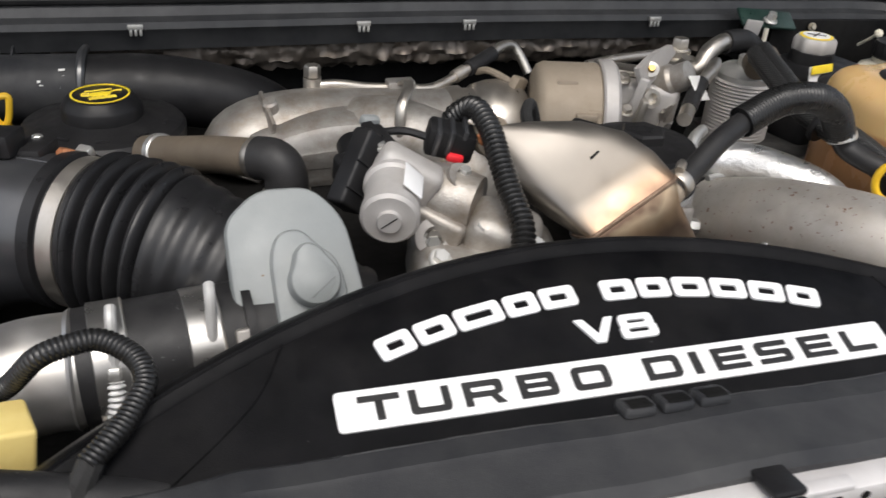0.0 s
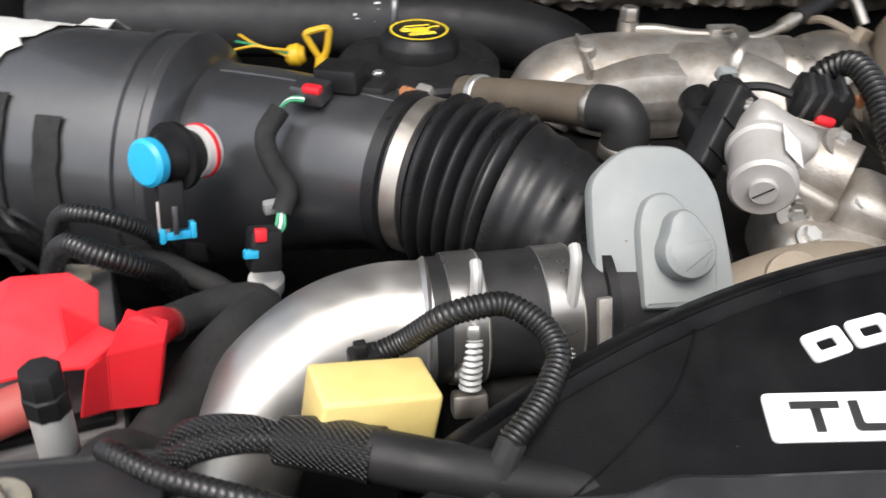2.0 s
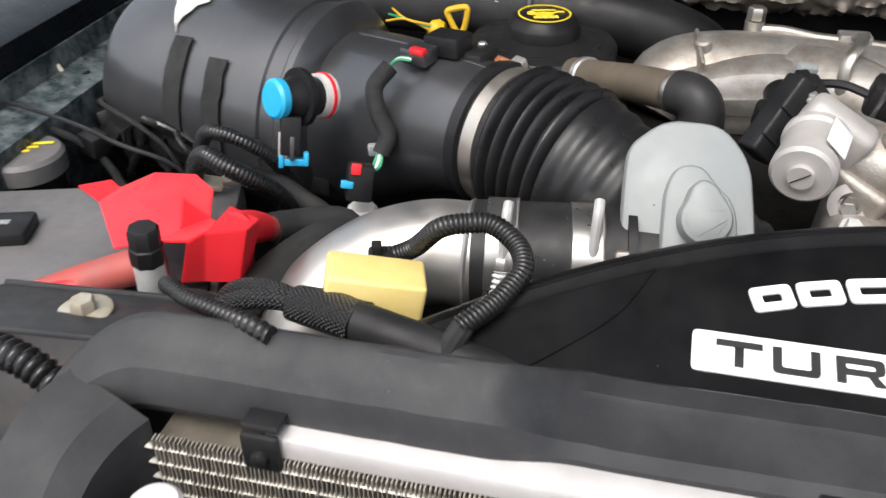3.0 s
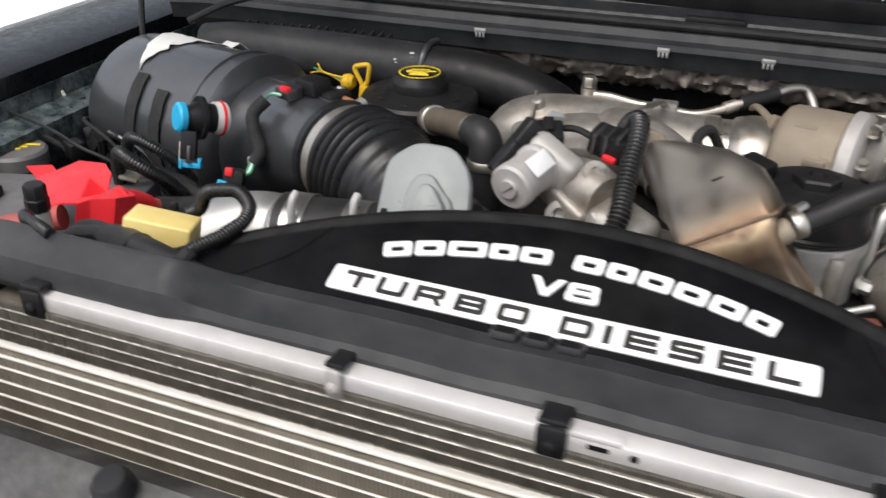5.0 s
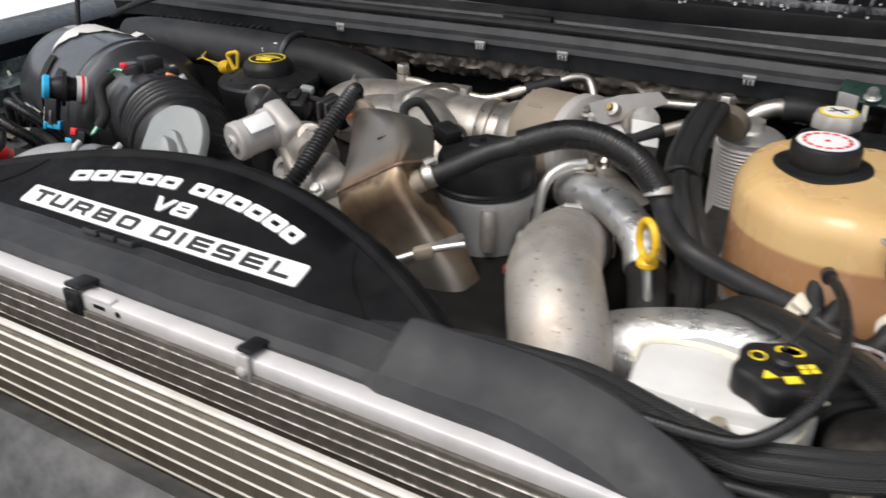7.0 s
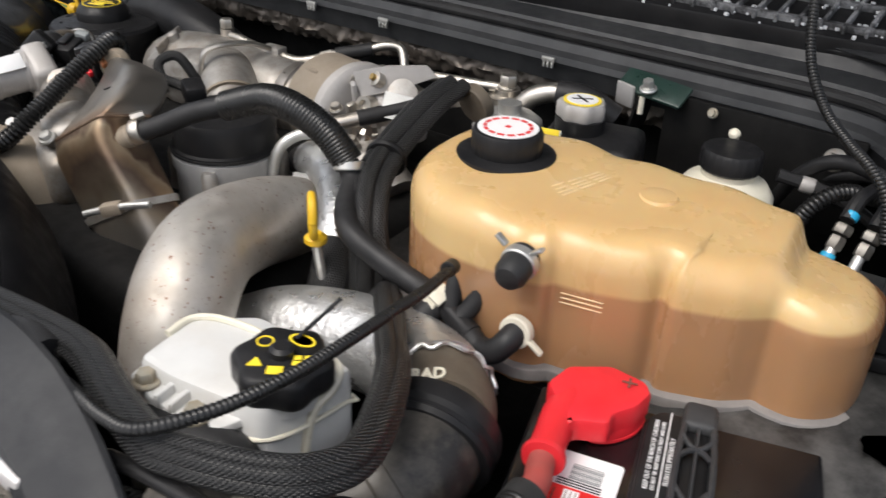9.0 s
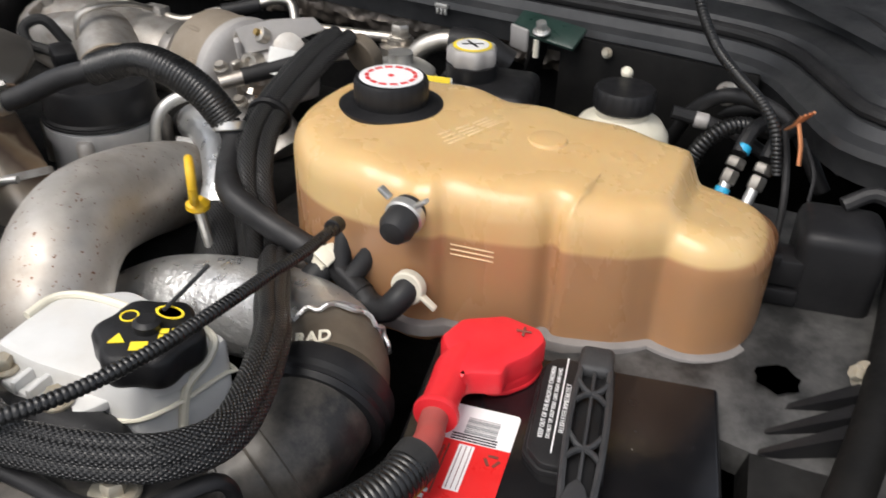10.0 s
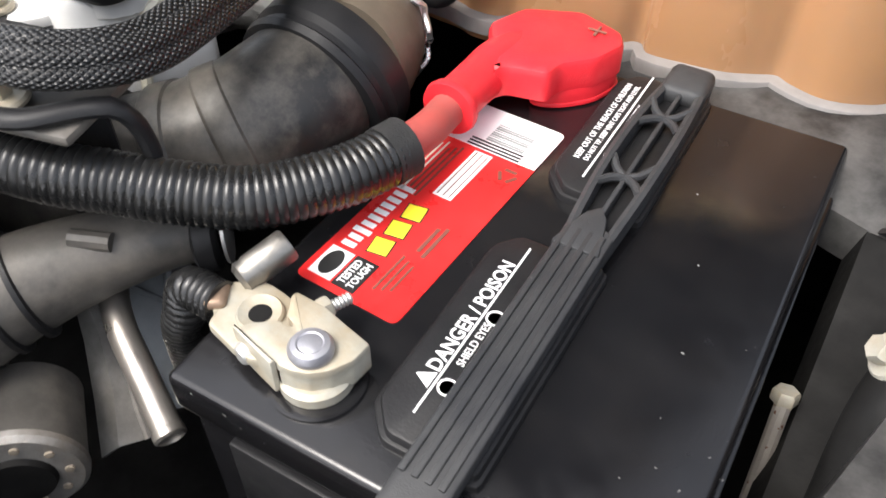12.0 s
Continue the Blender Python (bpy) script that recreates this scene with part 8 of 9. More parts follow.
for k in range(5):
    part("print_bar", box((0.040 - 0.004 * (k % 3), 0.0009, 0.0003), bframe(0.118, 0.1575 + 0.0026 * k, 0.0007), 0), M_CREAM if k > 2 else M_GASKET, label)
for k in range(3):
    part("print_bar", box((0.022 - 0.003 * k, 0.0011, 0.0003), bframe(0.182, 0.1395 - 0.0032 * k, 0.0007), 0), M_GASKET, label)
for k in range(3):
    a = radians(120 * k)
    part("recycling_mark", box((0.0060, 0.0018, 0.0003), bframe(0.104, 0.1300, 0.0007) @ pose(0.0034 * math.cos(a), 0.0034 * math.sin(a), 0, 0, 0, math.degrees(a) + 90), 0), M_GASKET, label)
part("print_bar", box((0.016, 0.0018, 0.0003), bframe(0.158, 0.1365, 0.0007), 0), M_GASKET, label)
part("print_bar", box((0.020, 0.0018, 0.0003), bframe(0.158, 0.1330, 0.0007), 0), M_GASKET, label)
# the label sits slightly askew on the lid
skew = Matrix.Translation(bp(0.131, 0.1478)) @ Matrix.Rotation(radians(-3.3), 4, "Z") @ Matrix.Translation(-bp(0.133, 0.1465))
for ob in (label, *label.children):
    ob.data.transform(skew)
# carrying strap: solid ribbed grip in front, open truss behind
strap = part("strap", prism(rounded([(-0.014, -0.0105), (0.135, -0.0105), (0.135, 0.0105), (-0.014, 0.0105)], 0.003, 2), 0, 0.006, bframe(0.262, 0.0790, 0.0085), 0.0015), M_SHROUD, bat, "ribbed black carrying strap")
for k in range(4):
    part("grip_rib", box((0.128, 0.0026, 0.0016), bframe(0.196, 0.0726 + 0.0049 * k, 0.0148), 0.0006), M_SHROUD, strap)
for side in (-1, 1):
    rail = []
    for k in range(13):
        s0 = 0.004 + 0.136 * k / 12
        off = 0.0078 + 0.0034 * math.sin(math.pi * k / 12)
        rail.append((s0, 0.079 + side * off, 0.0105 + 0.0045 * math.sin(math.pi * k / 12)))
    rows = [[bp(s0, w0 - 0.0021, h0 - 0.006)[:], bp(s0, w0 - 0.0019, h0 + 0.0022)[:], bp(s0, w0, h0 + 0.0032)[:], bp(s0, w0 + 0.0019, h0 + 0.0022)[:], bp(s0, w0 + 0.0021, h0 - 0.006)[:]] for s0, w0, h0 in rail]
    part("truss_side", loft(rows), M_SHROUD, strap)
part("truss_floor", box((0.128, 0.016, 0.003), bframe(0.068, 0.079, 0.0072), 0.001), M_PLASTIC, strap)
part("truss_middle", box((0.120, 0.0024, 0.006), bframe(0.070, 0.079, 0.0112), 0.001), M_SHROUD, strap)
for s0 in (0.044, 0.092):
    for side in (-1, 1):
        for end in (-1, 1):
            part("truss_web", tube([bp(s0 + 0.010 * end, 0.079 + 0.0098 * side, 0.0150)[:], bp(s0 + 0.003 * end, 0.079 + 0.0050 * side, 0.0140)[:], bp(s0, 0.079, 0.0132)[:]], 0.0020, 8, 0.003), M_SHROUD, strap)
part("truss_root", prism(rounded([(-0.012, -0.0105), (0.010, -0.0050), (0.016, 0.0), (0.010, 0.0050), (-0.012, 0.0105)], 0.002, 2), 0, 0.0075, bframe(0.132, 0.080, 0.0080), 0.001), M_SHROUD, strap)
part("truss_end", box((0.026, 0.0225, 0.011), bframe(0.010, 0.079, 0.0110), 0.0045, 3), M_SHROUD, strap)
part("strap_tail", box((0.010, 0.020, 0.022), bframe(-0.002, 0.079, -0.001), 0.004, 3), M_SHROUD, strap)
# negative terminal clamp
term = thing("terminal_clamp", "cream-stained metal battery terminal clamp with a lead post", "terminal", bp(0.238, 0.136)[:])
part("post_ring", lathe([(0.0185, 0.0), (0.0185, 0.0012), (0.016, 0.0016)], bp(0.2375, 0.1375), (0, 0, 1), 32), M_BATTERY, term)
def bl(s0, w0, h0):
    return bp(s0, w0, h0)


lower = rounded([(0.237, 0.1855), (0.2285, 0.1865), (0.2250, 0.1870), (0.2177, 0.1745), (0.2180, 0.1690), (0.2195, 0.1600), (0.2275, 0.1500), (0.2440, 0.1440), (0.2500, 0.1560), (0.2497, 0.1625), (0.2451, 0.1792), (0.2430, 0.1805), (0.2395, 0.1812)], [0.002, 0.003, 0.003, 0.004, 0.004, 0.004, 0.003, 0.003, 0.002, 0.003, 0.002, 0.002, 0.002], 3)
tw = Matrix((BU, BW, V((0, 0, 1)))).transposed().to_4x4()
tw.translation = BO
part("lower_plate", prism(lower, 0.0105, 0.0140, tw, 0.0012), M_TERMINAL, term)
upper = rounded([(0.2305, 0.1540), (0.2215, 0.1590), (0.2188, 0.1580), (0.2196, 0.1442), (0.2222, 0.1350), (0.2257, 0.1212), (0.2345, 0.1222), (0.2420, 0.1265), (0.2468, 0.1320), (0.2488, 0.1380), (0.2491, 0.1435), (0.2472, 0.1515), (0.2445, 0.1618), (0.2425, 0.1658), (0.2392, 0.1640), (0.2364, 0.1599), (0.2330, 0.1562), (0.2335, 0.1500), (0.2318, 0.1500)], 0.0014, 3)
part("upper_plate", prism(upper, 0.0150, 0.0186, tw, 0.0009), M_TERMINAL, term)
wall_in = [(0.2235, 0.1330), (0.2262, 0.1240), (0.2340, 0.1250), (0.2405, 0.1288), (0.2446, 0.1336), (0.2462, 0.1388), (0.2464, 0.1440)]
wall_out = [(0.2222, 0.1350), (0.2251, 0.1216), (0.2345, 0.1226), (0.2420, 0.1269), (0.2468, 0.1324), (0.2487, 0.1382), (0.2490, 0.1440)]
part("fold", prism(rounded([*wall_out, *wall_in[::-1]], 0.0008, 2), 0.0050, 0.0165, tw, 0.0006), M_TERMINAL, term)
part("side_flange", prism(rounded([(0.2432, 0.1672), (0.2450, 0.1668), (0.2512, 0.1450), (0.2490, 0.1442)], 0.0007, 2), 0.0040, 0.0205, tw, 0.0008), M_TERMINAL, term)
part("eye_rim", lathe([(0.0078, 0.0138), (0.0090, 0.0152), (0.0082, 0.0162), (0.0044, 0.0148)], bl(0.2320, 0.1655, 0.0), (0, 0, 1), 24), M_TERMINAL, term)
part("eye", lathe([(0.0046, 0.0141), (0.0044, 0.0150), (0, 0.0150)], bl(0.2320, 0.1655, 0.0), (0, 0, 1), 20), M_HOLLOW, term)
part("lower_ring", lathe([(0.0125, 0.0015), (0.0140, 0.002), (0.0140, 0.0065), (0.0120, 0.008)], bp(0.2375, 0.1375), (0, 0, 1), 28), M_TERMINAL, term)
part("lead_post", lathe([(0.0076, 0.0180), (0.0083, 0.0200), (0.0083, 0.0212), (0.0070, 0.0232), (0.0050, 0.0237), (0.0044, 0.0233), (0.0030, 0.0238), (0, 0.0240)], bp(0.2388, 0.1368), (0, 0, 1), 32), M_LEAD, term, "dull lead post")
part("rivet", lathe([(0.0046, 0), (0.0046, 0.0015), (0.0032, 0.0036), (0, 0.0038)], bl(0.2462, 0.1605, 0.0115), BU + BW * 0.28, 18), M_ZINC, term)
part("clamp_bolt", tube([bl(0.2200, 0.1480, 0.0130)[:], bl(0.2075, 0.1425, 0.0130)[:]], 0.0022, 8, 0.004, rib=(0.0016, 0.0006)), M_ZINC, term)
part("nut", hexhead(0.0048, 0.005, bl(0.2195, 0.1485, 0.0130), -BU - BW * 0.4), M_TERMINAL, term)
part("crimp_sleeve", lathe([(0.0045, 0.0), (0.0066, 0.002), (0.0062, 0.0045), (0.0068, 0.006), (0.0068, 0.0225), (0.0062, 0.0235), (0.0056, 0.0225), (0.0052, 0.016), (0, 0.016)], bl(0.2235, 0.1828, 0.0150), -BU * 0.92 - BW * 0.39 + V((0, 0, 0.28)), 24), M_FITTING, term, "grey crimp sleeve")
part("stud", box((0.013, 0.009, 0.005), bframe(0.2330, 0.1855, 0.0145, 30), 0.0024, 3), M_WELD, term, "brown oxidised stud")
part("ground_lead", tube([bl(0.233, 0.184, 0.011)[:], (0.6352, -0.0265, 1.132), (0.6330, -0.0300, 1.121), (0.6284, -0.0317, 1.105), (0.618, -0.029, 1.06)], 0.0085, 14, rib=(0.0030, 0.0006)), M_LOOM, term)
# positive terminal: red boot, red cable, ribbed loom
boot = thing("terminal_boot", "bright red rubber positive terminal boot", "terminal cover", bp(0.03, 0.15)[:])
bo = rounded([(0.0203, -0.0327), (0.0094, -0.0379), (-0.0083, -0.0308), (-0.0212, -0.0178), (-0.0324, -0.0167), (-0.0368, 0.0043), (-0.0442, 0.0074), (-0.0045, 0.0304), (0.0178, 0.021), (0.0295, -0.0072)], 0.004, 3)
part("hood", prism(bo, 0.0105, 0.027, bframe(0.0235, 0.150), 0.004), M_RED, boot)
bs = rounded([(0.0181, -0.0331), (0.0088, -0.0367), (-0.0083, -0.0308), (-0.0212, -0.0178), (-0.0257, -0.0041), (0.0005, 0.0041), (0.0215, -0.0101)], 0.006, 3)
part("skirt", prism(bs, 0.0005, 0.0125, bframe(0.0235, 0.150), 0.002), M_RED, boot)
part("hem", prism([(p[0] * 1.03, p[1] * 1.03) for p in bs], 0.0008, 0.003, bframe(0.0235, 0.150), 0.001), M_RED, boot)
part("plus_mark", box((0.010, 0.0016, 0.0006), bframe(0.012, 0.128, 0.0283), 0.0002), M_GASKET, boot)
part("plus_mark", box((0.0016, 0.010, 0.0006), bframe(0.012, 0.128, 0.0285), 0.0002), M_GASKET, boot)
part("neck", tube([(*bp(0.024, 0.160, 0.013), 0.0135), (*bp(0.045, 0.165, 0.015), 0.0135), (*bp(0.066, 0.1665, 0.017), 0.0115), (*bp(0.090, 0.1665, 0.018), 0.0115)], 0.012, 20, 0.004), M_RED, boot)
part("lip", lathe([(0.0115, -0.003), (0.0135, -0.0025), (0.0142, 0.0), (0.0135, 0.0025), (0.0105, 0.003)], bp(0.091, 0.1665, 0.018), (0.25, -0.96, -0.02), 24), M_RED, boot)
pcable = thing("positive_cable", "red positive cable entering a thick black ribbed loom", "cable", (0.55, 0.0, 1.1))
part("red_cable", tube([bp(0.080, 0.1665, 0.018)[:], bp(0.100, 0.1665, 0.018)[:], (0.637, 0.096, 1.143), (0.640, 0.076, 1.145), (0.639, 0.060, 1.145)], 0.0085, 16, 0.005), M_RED_CABLE, pcable)
part("ribbed_loom", tube([(0.6405, 0.074, 1.145), (0.638, 0.047, 1.146), (0.625, 0.014, 1.147), (0.606, -0.007, 1.150), (0.587, -0.0245, 1.154), (0.568, -0.0415, 1.158), (0.547, -0.054, 1.161), (0.523, -0.065, 1.164), (0.496, -0.0735, 1.166), (0.455, -0.084, 1.168), (0.40, -0.090, 1.160), (0.36, -0.088, 1.14)], 0.0128, 24, rib=(0.0036, 0.0008)), M_LOOM, pcable)
part("tape_end", tube([(0.6400, 0.080, 1.145), (0.6398, 0.068, 1.145)], 0.0136, 20, 0.003), M_TAPE, pcable)
hold = thing("hold_down_rod", "long threaded battery hold-down rod with a hex head", "bolt", (0.82, 0.11, 1.0))
part("rod", tube([(0.812, 0.134, 1.080), (0.818, 0.122, 1.04), (0.825, 0.11, 0.98)], 0.0036, 10, 0.01), M_STEEL_PIPE, hold)
part("head", hexhead(0.0058, 0.006, (0.8115, 0.135, 1.0785), (-0.15, 0.3, 1)), M_TERMINAL, hold)
part("foot_bracket", box((0.030, 0.024, 0.012), pose(0.824, 0.112, 1.0, 0, 0, 15), 0.003), M_PLASTIC, hold)

# ---- inner fender platform, box and lines behind the tank ----
apron = thing("tank_platform", "dusty black sheet platform beside battery and tank", "panel", (0.80, 0.3, 1.05), kind="structure")
rows = []
for k in range(26):
    y = -0.10 + 0.62 * k / 25
    z = 1.108 + 0.010 * min(1, max(0, (y - 0.2) / 0.15)) + 0.002 * noise.noise(V((y * 20, 0, 2)))
    drop = 0.14 * max(0.0, (0.23 - y) / 0.33)
    x0 = 0.786 + 0.28 * (0.245 - y) if y < 0.245 else 0.36
    rows.append([(x0, y, z - 0.02 - drop), (x0 + 0.004, y, z - drop), ((x0 + 0.86) / 2, y, z - drop), (0.868, y, z + 0.006 - drop * 0.7), (0.885, y, z + 0.05 - drop * 0.4), (0.897, y, z + 0.085)])
part("sheet", thicken(loft(rows[13:], close=False), 0.003), M_APRON, apron)
# front rows of the same sheet, blackened for the shade beside the battery
part("splash_liner", thicken(loft(rows[:14], close=False), 0.003), M_HOLLOW, apron, "front of the platform sheet, coloured near-black for shade")
for k, (ty, tz) in enumerate(((0.257, 1.1165), (0.236, 1.1150), (0.219, 1.1120))):
    own = bmesh.new()
    wedge = [[own.verts.new((0.799, ty + dy * 0.3, tz)), own.verts.new((0.852, ty + 0.030 + dy, tz - 0.012)), own.verts.new((0.850, ty + 0.026 + dy, tz + 0.024))] for dy in (-0.0075, 0.0075)]
    own.faces.new(wedge[0]), own.faces.new(wedge[1])
    for i in range(3):
        own.faces.new((wedge[0][i], wedge[0][(i + 1) % 3], wedge[1][(i + 1) % 3], wedge[1][i]))
    part("gusset", own, M_PLASTIC, apron)
# rail takes the same near-black, with that shade in its colour
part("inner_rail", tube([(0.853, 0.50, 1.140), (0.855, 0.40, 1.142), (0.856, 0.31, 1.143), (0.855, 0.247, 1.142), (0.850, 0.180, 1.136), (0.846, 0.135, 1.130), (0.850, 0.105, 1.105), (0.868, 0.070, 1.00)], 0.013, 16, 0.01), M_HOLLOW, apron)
for p, ax in (((0.842, 0.291, 1.140), (-0.8, -0.45, 0.4)), ((0.8365, 0.128, 1.141), (-0.75, -0.5, 0.45))):
    b = part("flange_bolt", hexhead(0.0055, 0.007, p, ax, 0.0098), M_TERMINAL, apron, "pale flanged bolt")
own = bmesh.new()
rnd = random.Random(31)
ring = [own.verts.new((0.796 + (0.013 + 0.006 * rnd.random()) * math.cos(2 * math.pi * k / 14), 0.281 + (0.011 + 0.006 * rnd.random()) * math.sin(2 * math.pi * k / 14), 1.1232)) for k in range(14)]
own.faces.new(ring)
bmesh.ops.solidify(own, geom=own.faces[:], thickness=0.001)
part("bare_patch", own, M_HOLLOW, apron, "patch of bare black sheet")
rbox = thing("relay_box", "black plastic relay box behind the tank", "relay box", (0.80, 0.40, 1.1))
part("body", box((0.060, 0.060, 0.075), pose(0.805, 0.402, 1.150, 0, 0, 12), 0.010, 3), M_PLASTIC, rbox)
part("connector", box((0.030, 0.028, 0.022), pose(0.772, 0.378, 1.152, 0, 0, 12), 0.003), M_PLASTIC, rbox)
part("connector", box((0.028, 0.026, 0.014), pose(0.774, 0.376, 1.132, 0, 0, 12), 0.003), M_PLASTIC, rbox)
part("latch", box((0.014, 0.006, 0.008), pose(0.766, 0.363, 1.163, 0, 0, 12), 0.001), M_PLASTIC, rbox)
part("lead", tube([(0.80, 0.42, 1.19), (0.82, 0.43, 1.20), (0.845, 0.42, 1.19), (0.86, 0.40, 1.15), (0.85, 0.38, 1.12)], 0.006, 10, 0.006), M_RUBBER, rbox)
for k, (x, y) in enumerate(((0.7085, 0.4625), (0.7310, 0.4625))):
    ln = thing("hydraulic_line", "zinc hydraulic line fitting with a blue band" if k == 0 else "zinc hydraulic line fitting", "fitting", (x, y, 1.1), "fittings behind the tank")
    part("line", tube([(x - 0.006, y - 0.035, 1.10), (x - 0.003, y - 0.018, 1.145), (x, y, 1.166)], 0.0048, 12, 0.005), M_ZINC, ln)
    part("nut", hexhead(0.0072, 0.012, (x, y, 1.164), (0.15, 0.5, 0.8)), M_FITTING, ln)
    part("collar", hexhead(0.0082, 0.009, (x + 0.002, y + 0.007, 1.176), (0.15, 0.5, 0.8)), M_FITTING, ln)
    part("hose", tube([(x + 0.003, y + 0.012, 1.187), (x + 0.006, y + 0.03, 1.20), (x + 0.012, y + 0.06, 1.20)], 0.0065, 10, 0.006), M_RUBBER, ln)
    if k == 0:
        part("blue_band", lathe([(0.0060, 0.0), (0.0062, 0.001), (0.0062, 0.008), (0.0060, 0.009)], (x - 0.0018, y - 0.010, 1.154), (0.12, 0.6, 0.8), 14), M_BLUE, ln, "blue band")
        part("blue_band", lathe([(0.0066, 0.0), (0.0068, 0.001), (0.0068, 0.005), (0.0066, 0.006)], (x + 0.004, y + 0.014, 1.188), (0.15, 0.6, 0.6), 14), M_BLUE, ln)
wires = thing("spliced_wires", "loose spliced wires with bare copper ends", "cable", (0.74, 0.47, 1.15))
for k in range(4):
    part("copper_strand", tube([(0.742, 0.474, 1.216), (0.747 + 0.002 * k, 0.470, 1.222 + 0.002 * k), (0.752 + 0.003 * k, 0.468 - 0.003 * k, 1.232 + 0.003 * k)], 0.0012, 5, 0.003), M_COPPER, wires)
part("lead", tube([(0.751, 0.470, 1.226), (0.757, 0.465, 1.210), (0.760, 0.460, 1.195)], 0.0018, 6, 0.004), M_COPPER, wires)
part("lead", tube([(0.742, 0.474, 1.216), (0.75, 0.47, 1.19), (0.757, 0.455, 1.16), (0.76, 0.44, 1.12)], 0.003, 8, 0.005), M_RUBBER, wires)
part("lead", tube([(0.757, 0.48, 1.21), (0.772, 0.465, 1.19), (0.775, 0.45, 1.17)], 0.0015, 6, 0.005), M_RUBBER, wires)
solo("washer_hose", tube([(0.600, 0.66, 1.42), (0.615, 0.61, 1.335), (0.632, 0.575, 1.285), (0.660, 0.545, 1.253), (0.690, 0.512, 1.240), (0.718, 0.482, 1.232), (0.735, 0.472, 1.215), (0.745, 0.468, 1.18)], 0.0045, 12, rib=(0.0036, 0.0008)), M_LOOM, "black corrugated hose hanging down from the hood", "hose")
for k, pts in enumerate((
        [(0.63, 0.56, 1.14), (0.655, 0.54, 1.19), (0.69, 0.53, 1.215), (0.74, 0.53, 1.20), (0.78, 0.52, 1.15)],
        [(0.66, 0.50, 1.10), (0.668, 0.49, 1.15), (0.68, 0.485, 1.185), (0.70, 0.50, 1.20), (0.73, 0.53, 1.19)],
        [(0.61, 0.60, 1.12), (0.67, 0.585, 1.175), (0.73, 0.575, 1.19), (0.79, 0.55, 1.16)])):
    solo("black_line", tube(pts, 0.0068, 12, 0.008) if k != 1 else tube(pts, 0.0070, 12, rib=(0.004, 0.0014)), M_RUBBER if k != 1 else M_LOOM, "black hose in the corner behind the tank", "hose", "hoses in the rear corner")
solo("hose_band", lathe([(0.0068, -0.006), (0.0074, -0.005), (0.0074, 0.005), (0.0068, 0.006)], (0.6655, 0.5275, 1.1865), (0.9, 0.2, -0.1), 16), M_SILVER, "grey metal ferrule on a thin black hose", "clip")
solo("thin_hose", tube([(0.640, 0.520, 1.192), (0.668, 0.528, 1.1863), (0.700, 0.532, 1.178), (0.735, 0.535, 1.16)], 0.0062, 10, 0.008), M_RUBBER, "thin black hose with a grey ferrule", "hose")
solo("wall_bolt", hexhead(0.007, 0.006, (0.678, 0.552, 1.2065), (-0.2, -0.9, 0.3), 0.011), M_CAST, "dull flanged bolt in the dark corner", "bolt")
solo("panel_bolt", hexhead(0.004, 0.004, (0.553, 0.578, 1.213), (-0.1, -0.9, 0.3), 0.0055), M_TERMINAL, "small pale bolt on the firewall panel", "bolt")
pin = thing("push_pin", "pale push pin in the firewall", "fastener", (0.596, 0.51, 1.2))
part("head", lathe([(0.0055, 0), (0.005, 0.003), (0.003, 0.005), (0, 0.005)], (0.596, 0.512, 1.222), (0, -0.8, 0.6), 14), M_CREAM, pin)
part("shaft", tube([(0.596, 0.513, 1.221), (0.597, 0.54, 1.20)], 0.002, 6, 0.01), M_CREAM, pin)
hinge = thing("cowl_bracket", "dark green bracket with a zinc stud under the cowl", "bracket", (0.50, 0.58, 1.18))
part("plate", box((0.075, 0.030, 0.005), pose(0.486, 0.585, 1.222, 30, 4, -6), 0.002), M_GREEN_PAINT, hinge, "dark green painted plate")
part("ear", box((0.022, 0.004, 0.026), pose(0.460, 0.574, 1.212, 10, 6, -10), 0.002), M_SILVER, hinge)
part("stud", hexhead(0.006, 0.010, (0.484, 0.574, 1.224), (0, -0.3, 1), 0.009), M_ZINC, hinge)
part("pin", tube([(0.480, 0.572, 1.214), (0.480, 0.572, 1.196)], 0.003, 8, 0.006), M_CREAM, hinge)
part("web", box((0.004, 0.05, 0.05), pose(0.470, 0.60, 1.19, 0, 12, 0), 0.001), M_HOLLOW, hinge)
solo("cowl_wall_panel", box((0.20, 0.006, 0.10), pose(0.60, 0.585, 1.17, 0, 0, -3), 0.002), M_HOLLOW, "dark stamped panel on the firewall", "panel")

# ---- below the loom in front of the battery: hose neck, bracket, tubes, horn ----
low = thing("headlamp_bracket", "pale grey moulded bracket beside the battery", "bracket", (0.60, -0.02, 0.85))
rows = [[(0.5173, -0.0266, 1.0546), (0.5234, -0.0077, 1.0584), (0.5300, 0.0187, 1.0546)], [(0.5357, -0.0304, 1.0414), (0.5418, -0.0134, 1.0451), (0.5480, 0.0074, 1.0395)], [(0.5574, -0.0361, 1.0206), (0.5650, -0.0228, 1.0234), (0.5726, -0.0115, 1.0187)], [(0.5650, -0.0417, 0.9828), (0.5726, -0.0285, 0.9856), (0.5801, -0.0172, 0.9809)]]
part("web", thicken(loft(rows, close=False), 0.004), M_BLUE_GREY, low)
part("rib", tube([(0.5390, 0.0017, 1.0584), (0.5508, -0.0077, 1.0414), (0.5631, -0.0172, 1.0234)], 0.0028, 8, 0.006), M_BLUE_GREY, low)
part("rib", tube([(0.5272, -0.0247, 1.0508), (0.5423, -0.0162, 1.0451), (0.5555, -0.0058, 1.0357)], 0.0016, 8, 0.006), M_BLUE_GREY, low)
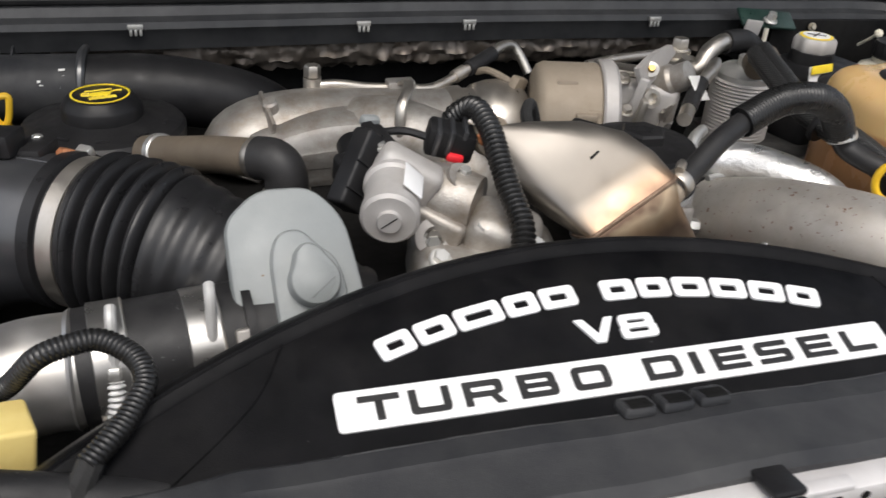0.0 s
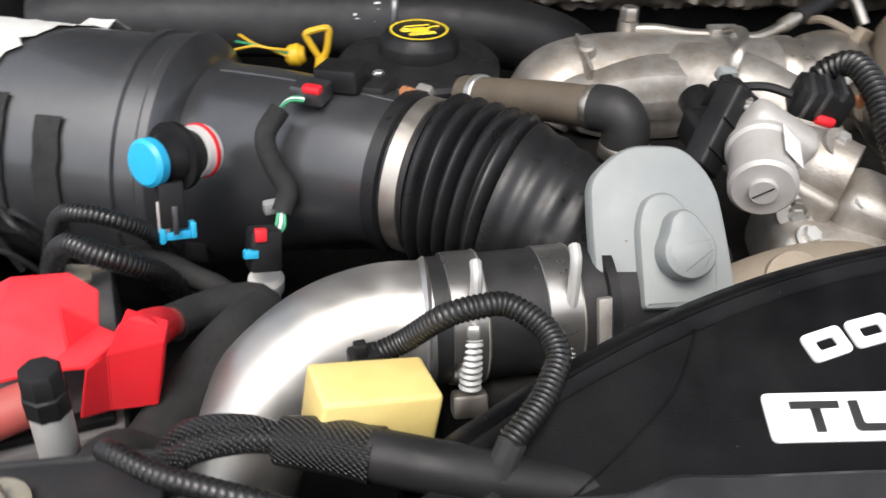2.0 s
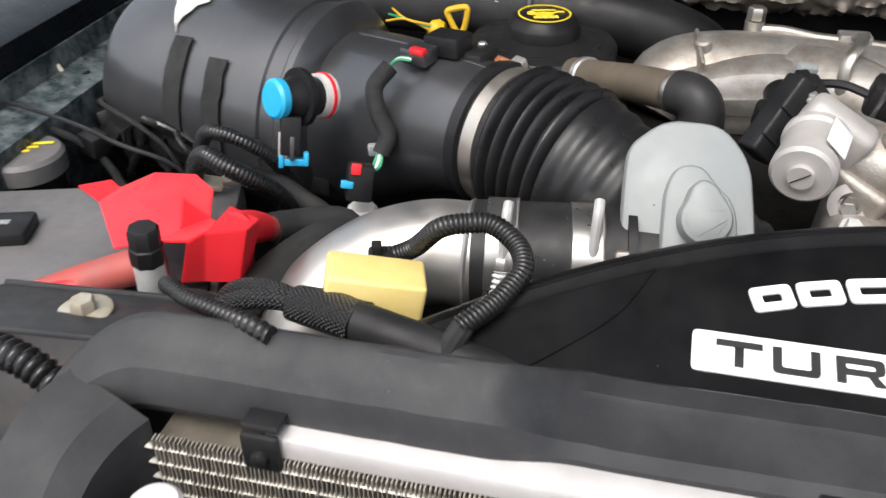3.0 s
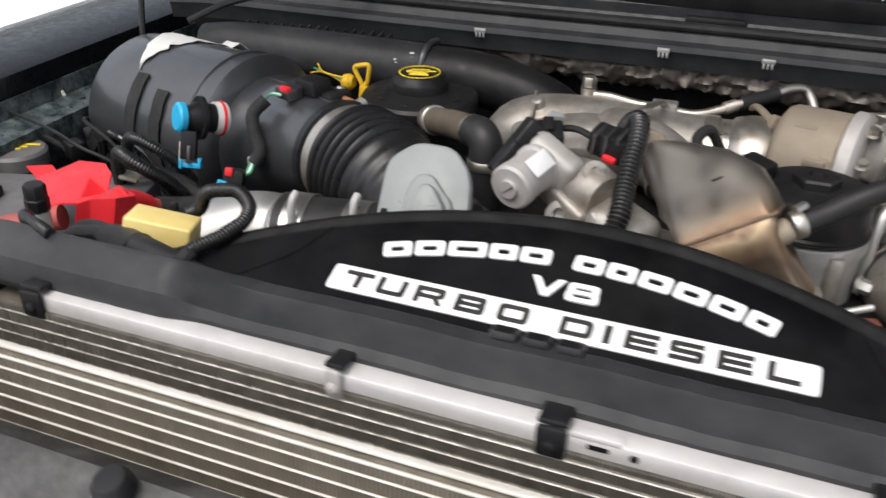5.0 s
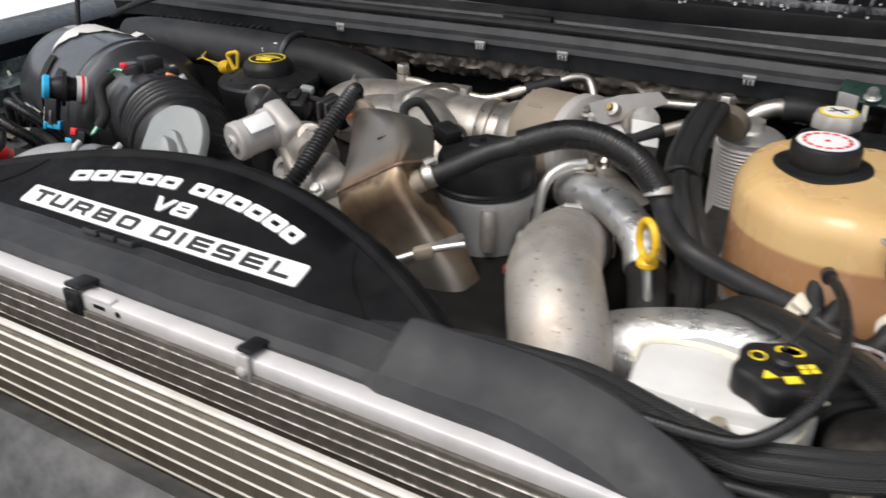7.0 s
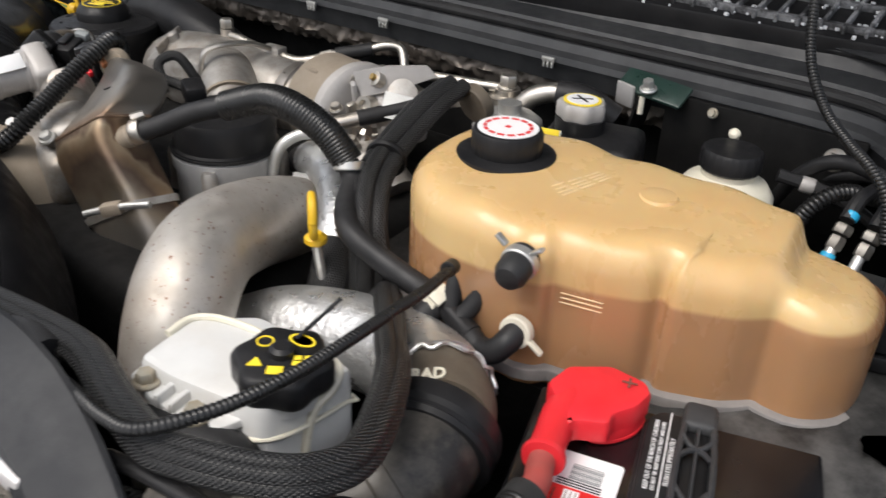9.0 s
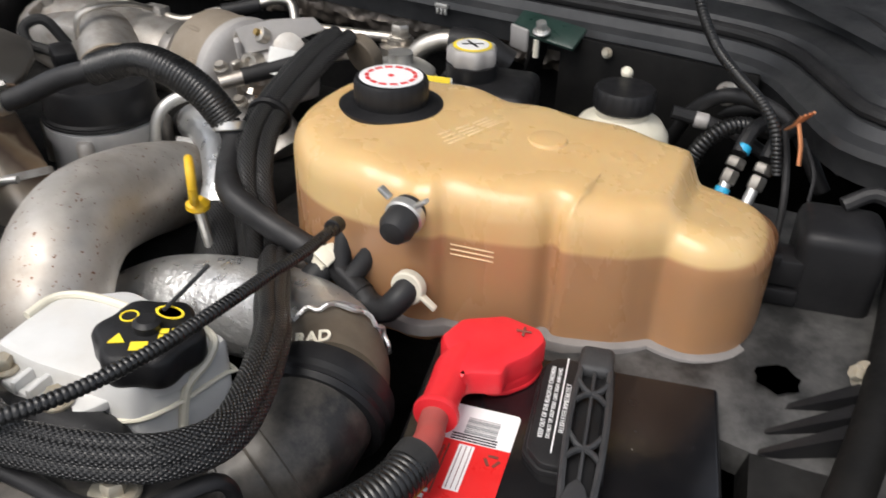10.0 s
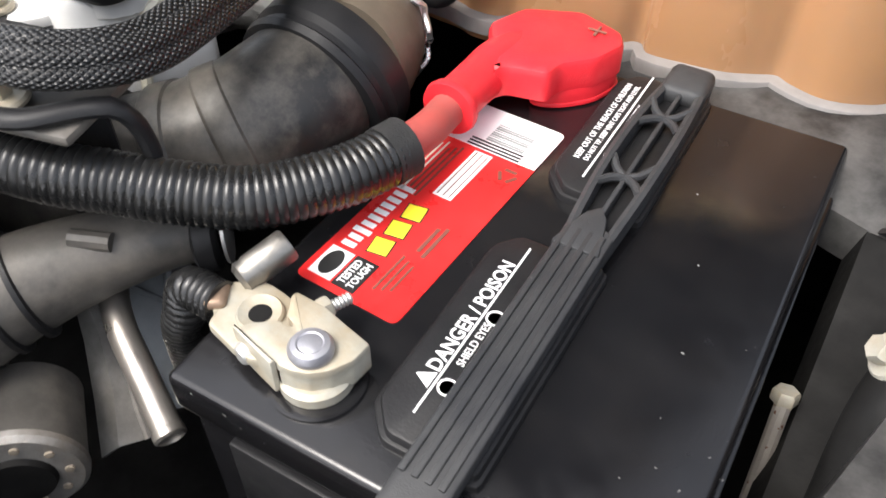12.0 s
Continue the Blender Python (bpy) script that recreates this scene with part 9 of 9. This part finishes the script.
alu = thing("aluminium_tube", "bent bare aluminium tube in front of the battery", "pipe", (0.60, -0.046, 1.0))
part("tube", tube([(0.530, -0.012, 1.074), (0.549, -0.0300, 1.071), (0.569, -0.0400, 1.065), (0.594, -0.0457, 1.057), (0.627, -0.0525, 1.046)], 0.0072, 18, 0.005), M_SHEET, alu)
part("crimped_end", lathe([(0.0073, -0.004), (0.0076, -0.003), (0.0076, 0.0), (0.0062, 0.001), (0.0058, -0.006), (0, -0.006)], (0.627, -0.0525, 1.046), (0.92, -0.19, -0.31), 18), M_SHEET, alu)
rows = [[(0.5190, -0.0440, 1.054), (0.5250, -0.0400, 1.058), (0.5306, -0.0308, 1.054)], [(0.5420, -0.0530, 1.038), (0.5500, -0.0470, 1.043), (0.5560, -0.0400, 1.037)], [(0.5650, -0.0650, 1.020), (0.5730, -0.0570, 1.026), (0.5790, -0.0500, 1.019)], [(0.5851, -0.0766, 1.005), (0.5890, -0.0680, 1.010), (0.5934, -0.0544, 1.008)]]
stay = thing("flat_stay", "pale dirty pressed metal stay beside the tube", "bracket", (0.56, -0.05, 0.99))
part("plate", thicken(loft(rows, close=False), 0.003), M_STAY, stay)
part("folded_edge", tube([r[2] for r in rows], 0.0022, 8, 0.004), M_STAY, stay)
neckp = thing("radiator_neck", "dirty black moulded radiator neck with ribs", "radiator part", (0.47, -0.05, 0.95))
part("neck", tube([(0.579, 0.006, 1.100, 0.013), (0.567, -0.0106, 1.099, 0.0165), (0.5512, -0.0396, 1.094, 0.021), (0.5401, -0.0721, 1.088, 0.025), (0.534, -0.105, 1.080, 0.028)], 0.022, 32, 0.006), M_NECK, neckp)
part("flange", lathe([(0.014, -0.004), (0.017, -0.002), (0.017, 0.006), (0.014, 0.008), (0.010, 0.008), (0.009, 0.0)], (0.580, 0.007, 1.098), (0.55, 0.78, 0.05), 24), M_PLASTIC, neckp)
part("flange_ring", lathe([(0.0135, 0.010), (0.0145, 0.010), (0.0145, 0.0115), (0.0135, 0.0115)], (0.580, 0.007, 1.098), (0.55, 0.78, 0.05), 24), M_ZINC, neckp)
for k in range(4):
    c0 = V((0.5430, -0.064, 1.0890)) + V((-0.0035, -0.0125, -0.0025)) * k
    part("rib", lathe([(0.0225 + 0.001 * k, -0.0020), (0.0265 + 0.001 * k, -0.0012), (0.0265 + 0.001 * k, 0.0012), (0.0225 + 0.001 * k, 0.0020)], c0, (-0.30, -0.93, -0.2), 32), M_PLASTIC, neckp)
part("gusset", tube([(0.556, -0.042, 1.113), (0.570, -0.030, 1.112)], 0.0045, 10, 0.004), M_NECK, neckp)
horn = thing("horn", "black horn with an oxidised rivetted rim", "horn", (0.58, -0.10, 0.95))
HA = V((0.80, -0.46, 0.02)).normalized()
part("body", lathe([(0.010, -0.052), (0.023, -0.046), (0.0275, -0.004), (0.0275, 0.0)], (0.5900, -0.1085, 1.0345), HA, 30), M_NECK, horn)
part("rim", lathe([(0.0150, -0.001), (0.0150, 0.002), (0.0262, 0.0015), (0.0285, -0.001), (0.0285, -0.004)], (0.5900, -0.1085, 1.0345), HA, 36), M_CAST, horn)
hm = frame_of((0.5900, -0.1085, 1.0345), HA)
part("mouth", lathe([(0.0155, 0.0015), (0.0145, 0.0050), (0, 0.0055)], (0.5900, -0.1085, 1.0345), HA, 28), M_HOLLOW, horn, "dark horn mouth")
for k in range(9):
    a = 2 * math.pi * k / 9
    part("rivet", lathe([(0.0024, 0.0015), (0.0021, 0.0025), (0, 0.0029)], hm @ V((0.0205 * math.cos(a), 0.0205 * math.sin(a), 0)), HA, 8), M_CAST_BROWN, horn)
